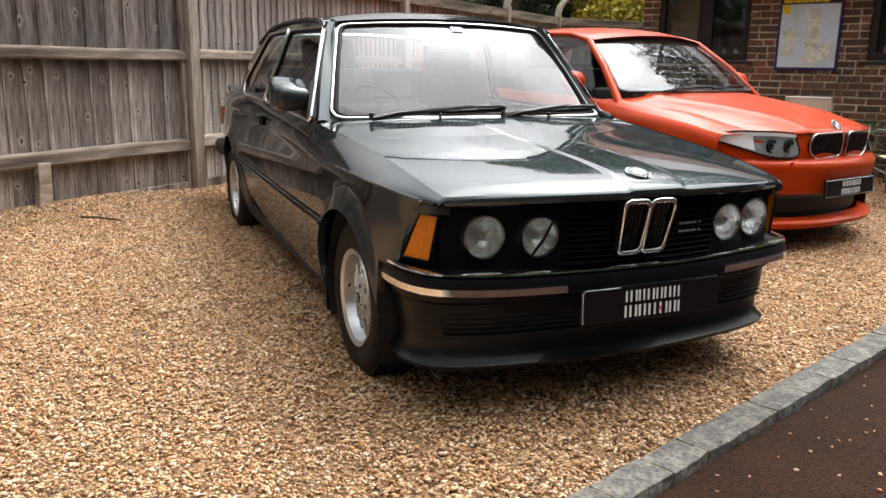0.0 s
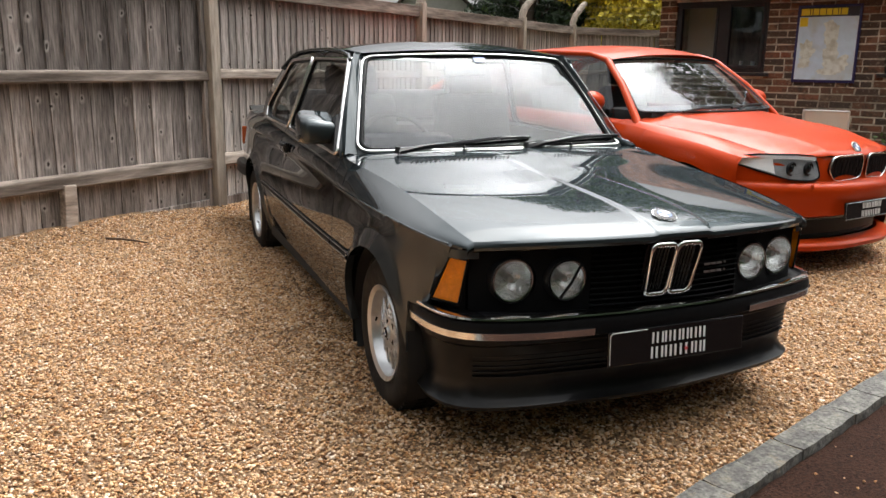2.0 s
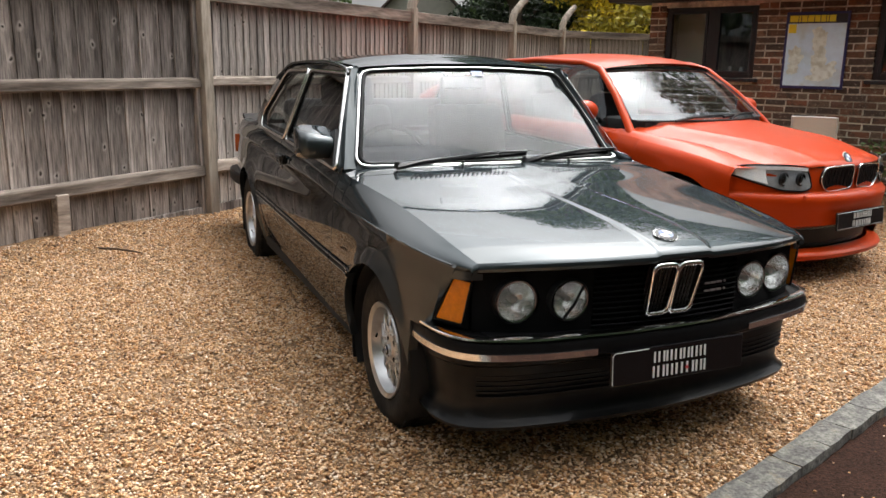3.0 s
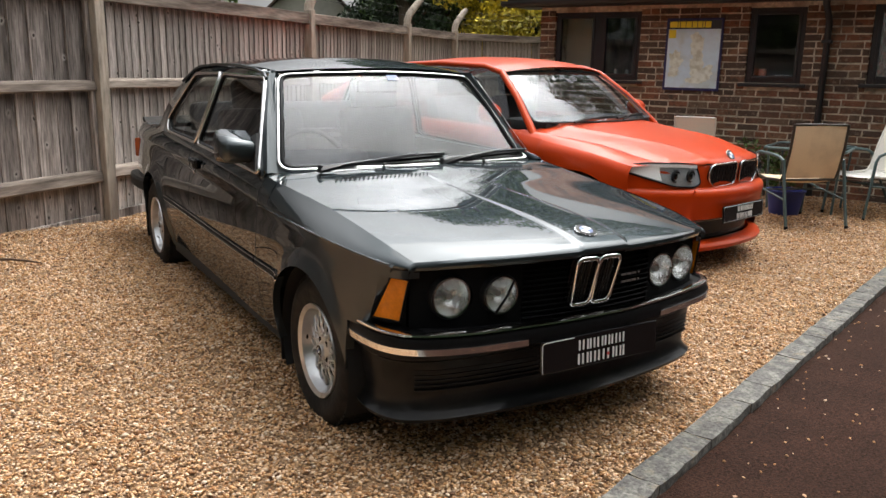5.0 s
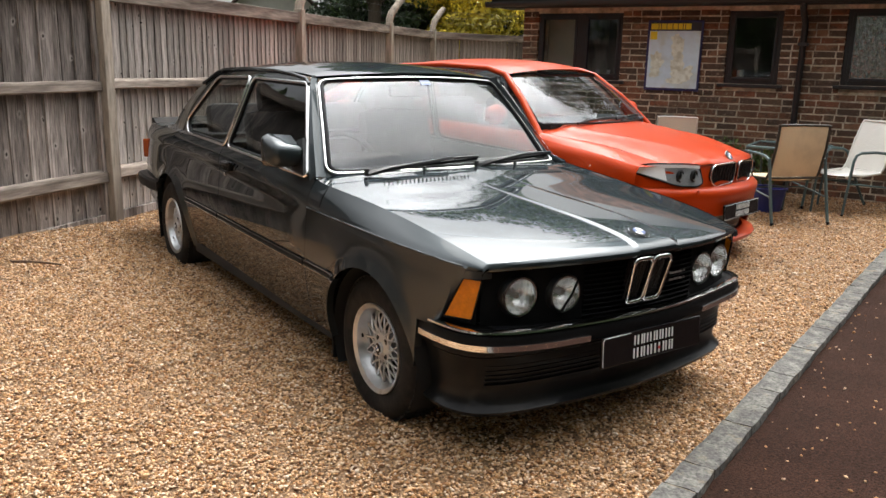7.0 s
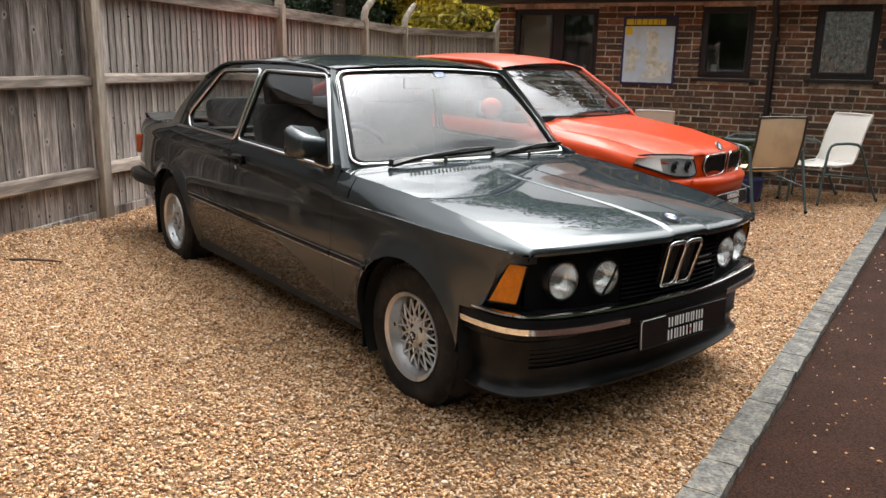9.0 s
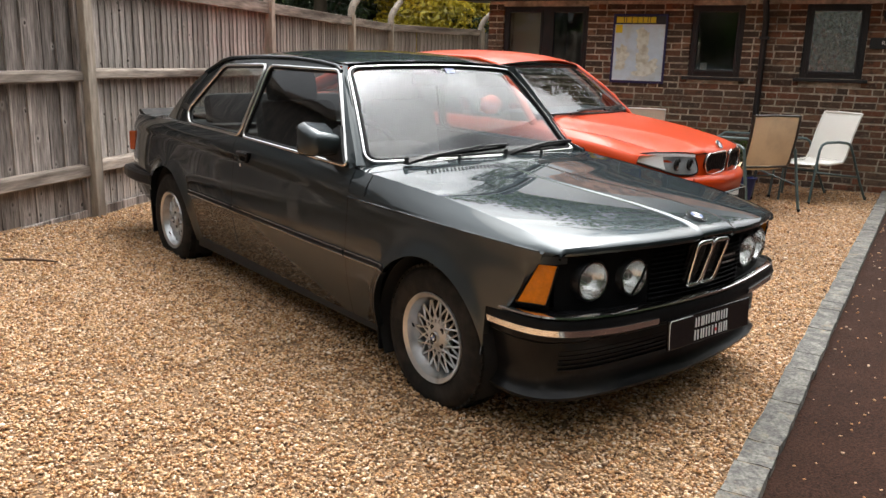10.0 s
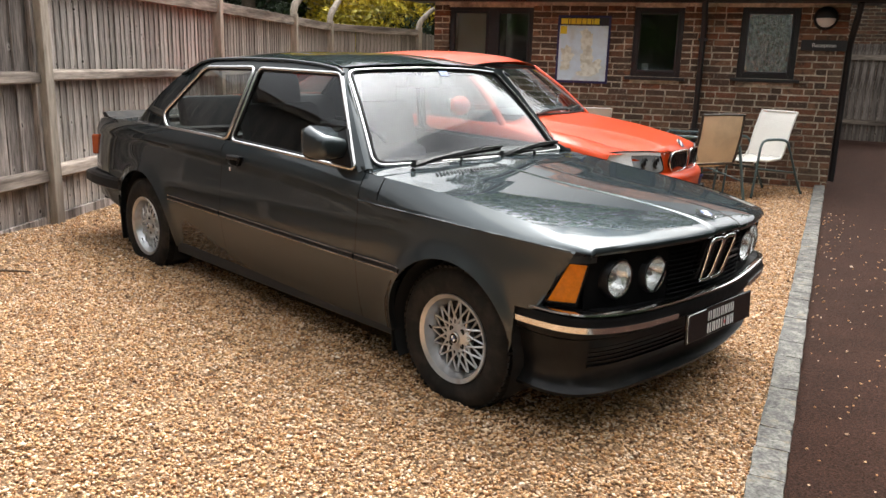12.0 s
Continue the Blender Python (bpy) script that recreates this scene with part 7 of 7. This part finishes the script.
for k, (x, y, h) in enumerate(((15.0, 16.5, 3.6), (13.8, 19.0, 4.6), (9.8, 18.5, 4.2), (8.7, 19.0, 2.9))):
    tree(x, y, h, 1.7, M_LEAF_DARK if k % 2 else M_LEAF, "mixed green hedge bush behind the fence", 0.08, 26, 300, 61 + k, low=0.15, category="shrub")

# more tall trees round the yard, mirrored in the paintwork
for k, (x, y, h, w) in enumerate(((1.0, 26.0, 12.5, 3.8), (17.5, 24.5, 13.0, 4.6), (22.0, 17.0, 12.5, 4.8), (25.0, 9.5, 11.0, 4.6), (17.0, 12.5, 10.5, 4.2), (-2.5, 24.0, 11.0, 4.6))):
    tree(x, y, h, w, M_LEAF, "tall broad green tree beyond the building", 0.20, 48, 190, 71 + 2 * k, low=0.12)

tree(13.2, 6.8, 12.5, 4.6, M_LEAF, "tall spreading green tree over the building", 0.17, 50, 150, 97, low=0.40)

# neighbour's house with a gable roof
M_RENDERED = material("pale_render", (0.55, 0.52, 0.47), 0.9, spread=0.1, scale=6)
M_SLATE = material("brown_roof_tiles", (0.10, 0.065, 0.05), 0.8, spread=0.3, scale=9, bump=0.4)


def cottage(x, y, turn, w, d, h, top, label):
    c = thing("house", label, "house", at=pose(x, y, -0.09, 0, 0, turn))
    part("wall", boxed(-w / 2, w / 2, -d / 2, d / 2, 0, h), M_RENDERED, c)
    bm = bmesh.new()
    rows = [[(xx, -d / 2 - 0.3, h - 0.15), (xx, 0, top), (xx, d / 2 + 0.3, h - 0.15), (xx, d / 2 + 0.3, h - 0.25), (xx, 0, top - 0.1), (xx, -d / 2 - 0.3, h - 0.25)] for xx in (-w / 2 - 0.3, w / 2 + 0.3)]
    sheet(rows, closed=True, bm=bm)
    bmesh.ops.holes_fill(bm, edges=[e for e in bm.edges if e.is_boundary])
    part("roof", bm, M_SLATE, c)
    bm = plate_of([(-w / 2, -d / 2, h), (-w / 2, d / 2, h), (-w / 2, 0, top - 0.12)], w, (1, 0, 0))
    part("gable", bm, M_RENDERED, c)
    for k in range(3):
        wx = -w / 2 + w * (k + 0.5) / 3
        win = part("window", boxed(wx - 0.55, wx + 0.55, -d / 2 - 0.03, -d / 2 + 0.02, h * 0.45, h * 0.8), M_WHITE, c)
        part("pane", boxed(wx - 0.48, wx + 0.48, -d / 2 - 0.036, -d / 2 - 0.028, h * 0.45 + 0.07, h * 0.8 - 0.07), M_BLACK_GLOSS, win)
    return c


cottage(10.2, 27.6, 69, 7.0, 3.2, 2.9, 4.6, "distant brick house with brown gable roof")
# the garden side across the drive, which the car's windows mirror
cottage(-17.0, -4.0, 80, 9.0, 6.0, 2.5, 5.4, "pale rendered house with a dark roof across the drive")
for k, (x, y, h, w) in enumerate(((-10.5, 6.5, 8.5, 3.2), (-12.0, 1.5, 9.0, 3.4), (-10.5, -3.0, 9.0, 3.4), (-8.0, 11.5, 4.2, 2.2))):
    tree(x, y, h, w, M_LEAF if k % 3 else M_LEAF_DARK, "broad green garden tree across the drive", 0.19, 34, 130, 81 + k, low=0.2)

# tall hedge across the drive, trees over it: unseen, added to block low sky
hedge = thing("hedge", "unseen dark green hedge added across the drive to block low sky", "hedge", kind="structure")
r = random.Random(77)
centres = []
for k in range(150):
    p = KERB + KDIR * (-15 + 30 * (k + r.random()) / 150) + KIN * (-7.2 + r.uniform(-0.5, 0.5))
    centres.append((p.x, p.y, r.uniform(0.4, 4.6), r.uniform(0.7, 1.1)))
leaves("foliage", M_LEAF_DARK, hedge, centres, 0.13, 150, 0.6, 78)
core = []
for q in np.linspace(-15.5, 15.5, 40):
    p, o = KERB + KDIR * float(q) + KIN * -7.2, 0.5 + 0.1 * math.sin(3 * q)
    core.append([(*(p - KIN * o), -0.09), (*(p - KIN * o), 4.3), (*p, 4.7), (*(p + KIN * o), 4.3), (*(p + KIN * o), -0.09)])
part("core", sheet(core), M_LEAF_DARK, hedge)
for k, (q, d, h, w) in enumerate(((-13, -10, 11, 3.6), (-7, -11, 12, 3.8), (-1, -10.5, 11, 3.6), (6, -11, 12, 4.0), (13, -10, 11, 3.6))):
    p = KERB + KDIR * q + KIN * d
    tree(p.x, p.y, h, w, M_LEAF, "unseen tall green tree added behind the hedge to block low sky", 0.19, 44, 220, 181 + k, low=0.2)

# gate and wall at the end of the passage beside the building
gate = thing("wooden_gate", "weathered grey boarded side gate at the end of the passage", "gate", at=pose(13.6, 3.35, -0.03, 0, 0, -70))
for k in range(16):
    part("board", boxed(-0.06, 0.06, -0.012, 0.012, 0.05, 1.85, bevel=0.003), M_BOARD, gate, at=pose(-0.98 + 0.127 * k, 0, 0))
for z in (0.35, 1.55):
    part("ledge", boxed(-1.05, 1.05, -0.045, -0.012, z, z + 0.1, bevel=0.004), M_RAIL, gate)
wall = thing("brick_wall", "tall brown brick wall behind the passage gate", "wall", at=pose(16.0, 3.6, -0.09, 0, 0, -70))
part("masonry", boxed(-4.5, 4.5, 0, 0.25, 0, 4.2), M_MORTAR, wall)
verts, faces = [], []
for r in range(54):
    u = -4.5 + (0.11 if r % 2 else 0)
    while u < 4.4:
        me0 = rng.choice(brick_meshes)
        at = Matrix.Translation((u, -0.008, r * 0.0752)) @ Matrix.Diagonal((0.215, 0.10, 0.0645, 1))
        base = len(verts)
        verts += [tuple(at @ v.co) for v in me0.vertices]
        faces += [tuple(base + i for i in p.vertices) for p in me0.polygons]
        u += 0.226
me = bpy.data.meshes.new("brickwork")
me.from_pydata(verts, [], faces)
ob = new("brickwork", finish(me, M_BRICK_REST))
ob.parent = wall
tagged(ob, kind="stuff")

# a dead stick and a few leaves on the gravel
stick = part("stick", tube([(0.0, 0.0, 0.0), (0.10, -0.08, 0.006), (0.20, -0.17, 0.004), (0.25, -0.23, 0.002)], [0.008, 0.0075, 0.006, 0.004], sides=7), M_BARK_STICK, smooth=60)
stick.matrix_basis = pose(-1.74, 2.74, ground_z(-1.65, 2.65) + 0.012)
tagged(stick, "dead brown stick lying on the gravel", "stick")

# low shrub by the wall behind the chairs
sh = thing("shrub", "low yellow-green shrub growing against the brick wall", "shrub", at=pose(5.62, 2.92, -0.03))
part("stem", tube([(0, 0, 0), (0.03, 0.02, 0.3)], [0.015, 0.008], sides=6), M_BARK, sh)
leaves("foliage", M_LEAF, sh, [(rng.uniform(-0.3, 0.3), rng.uniform(-0.3, 0.3), rng.uniform(0.12, 0.56), rng.uniform(0.09, 0.15)) for _ in range(20)], 0.028, 90, 0.14, 71)


# ---- loose pebbles on the bed ----
def stones(name, spots, solid, size, seed, label):
    rs = np.random.RandomState(seed)
    base_v, base_f = solid
    n, k = len(spots), len(base_v)
    sc = size * rs.lognormal(0, 0.28, n)[:, None] * np.stack([rs.uniform(0.85, 1.6, n), rs.uniform(0.65, 1.05, n), rs.uniform(0.40, 0.75, n)], 1)
    v = base_v[None] * (1 + rs.uniform(-0.22, 0.22, (n, k, 1))) * sc[:, None, :]
    tilt = rs.uniform(-0.5, 0.5, n)
    c, s = np.cos(tilt), np.sin(tilt)
    y, z = v[:, :, 1] * c[:, None] - v[:, :, 2] * s[:, None], v[:, :, 1] * s[:, None] + v[:, :, 2] * c[:, None]
    turn = rs.uniform(0, 2 * np.pi, n)
    c, s = np.cos(turn), np.sin(turn)
    x, y = v[:, :, 0] * c[:, None] - y * s[:, None], v[:, :, 0] * s[:, None] + y * c[:, None]
    pts = np.stack([x, y, z], 2) + spots[:, None, :]
    f = base_f[None] + (np.arange(n) * k)[:, None, None]
    me = bpy.data.meshes.new(name)
    nf = n * len(base_f)
    me.vertices.add(n * k)
    me.vertices.foreach_set("co", pts.reshape(-1).astype(np.float32))
    me.loops.add(nf * 3)
    me.loops.foreach_set("vertex_index", f.reshape(-1).astype(np.int32))
    me.polygons.add(nf)
    me.polygons.foreach_set("loop_start", (np.arange(nf) * 3).astype(np.int32))
    me.update(calc_edges=True)
    me.validate()
    me.materials.append(M_PEBBLE)
    me.shade_smooth()
    return tagged(new(name, me), label, "gravel", kind="stuff")


g = (1 + 5 ** 0.5) / 2
ICO_V = np.array([(-1, g, 0), (1, g, 0), (-1, -g, 0), (1, -g, 0), (0, -1, g), (0, 1, g), (0, -1, -g), (0, 1, -g), (g, 0, -1), (g, 0, 1), (-g, 0, -1), (-g, 0, 1)]) / (1 + g * g) ** 0.5
ICO_F = np.array([(0, 11, 5), (0, 5, 1), (0, 1, 7), (0, 7, 10), (0, 10, 11), (1, 5, 9), (5, 11, 4), (11, 10, 2), (10, 7, 6), (7, 1, 8),
                  (3, 9, 4), (3, 4, 2), (3, 2, 6), (3, 6, 8), (3, 8, 9), (4, 9, 5), (2, 4, 11), (6, 2, 10), (8, 6, 7), (9, 8, 1)])
OCT_V = np.array([(1, 0, 0), (-1, 0, 0), (0, 1, 0), (0, -1, 0), (0, 0, 1), (0, 0, -1)], float)
OCT_F = np.array([(0, 2, 4), (2, 1, 4), (1, 3, 4), (3, 0, 4), (2, 0, 5), (1, 2, 5), (3, 1, 5), (0, 3, 5)])


def spread_spots(seed, n, want):
    rs = np.random.RandomState(seed)
    found = []
    while len(found) < n:
        s, d = rs.uniform(-2.6, 7.8), rs.uniform(0.0, 7.2)
        p = KERB + KDIR * s + KIN * d
        if (p - FENCE).dot(FIN) < 0.03 or (p - WALL0).dot(Vector((WDIR.y, -WDIR.x))) < 0.0 and (p - WALL0).dot(WDIR) > -1.7:
            continue
        if abs(p.x) < 0.55 and 0.0 < p.y < 3.0:
            continue
        if rs.rand() < want(p):
            # thin spots where the dark bed shows
            if noise.noise((p.x * 11, p.y * 11, 5.0)) < -0.22 and rs.rand() < 0.6:
                continue
            found.append((p.x, p.y, ground_z(p.x, p.y) - 0.006 + rs.uniform(-0.004, 0.007)))
    return np.array(found)


NEAR = Vector((-1.1, 0.0))
stones("pebbles", spread_spots(1, 185000, lambda p: 1.0 if (p - NEAR).length < 2.2 else max(0.0, 0.7 - 0.35 * ((p - NEAR).length - 2.2))), (OCT_V, OCT_F), 0.0056, 2, "loose tan and cream pea gravel")
stones("pebbles", spread_spots(3, 110000, lambda p: min(1.0, max(0.0, ((p - NEAR).length - 1.5) * 0.8))), (OCT_V, OCT_F), 0.0070, 4, "loose tan and cream pea gravel further off")
rs = np.random.RandomState(9)
drive = []
for _ in range(300):
    s, d = rs.uniform(-1.5, 6), -0.13 - rs.exponential(0.35)
    p = KERB + KDIR * s + KIN * d
    drive.append((p.x, p.y, -0.022))
stones("stray_pebbles", np.array(drive), (ICO_V, ICO_F), 0.0048, 10, "stray pebbles scattered over the asphalt")
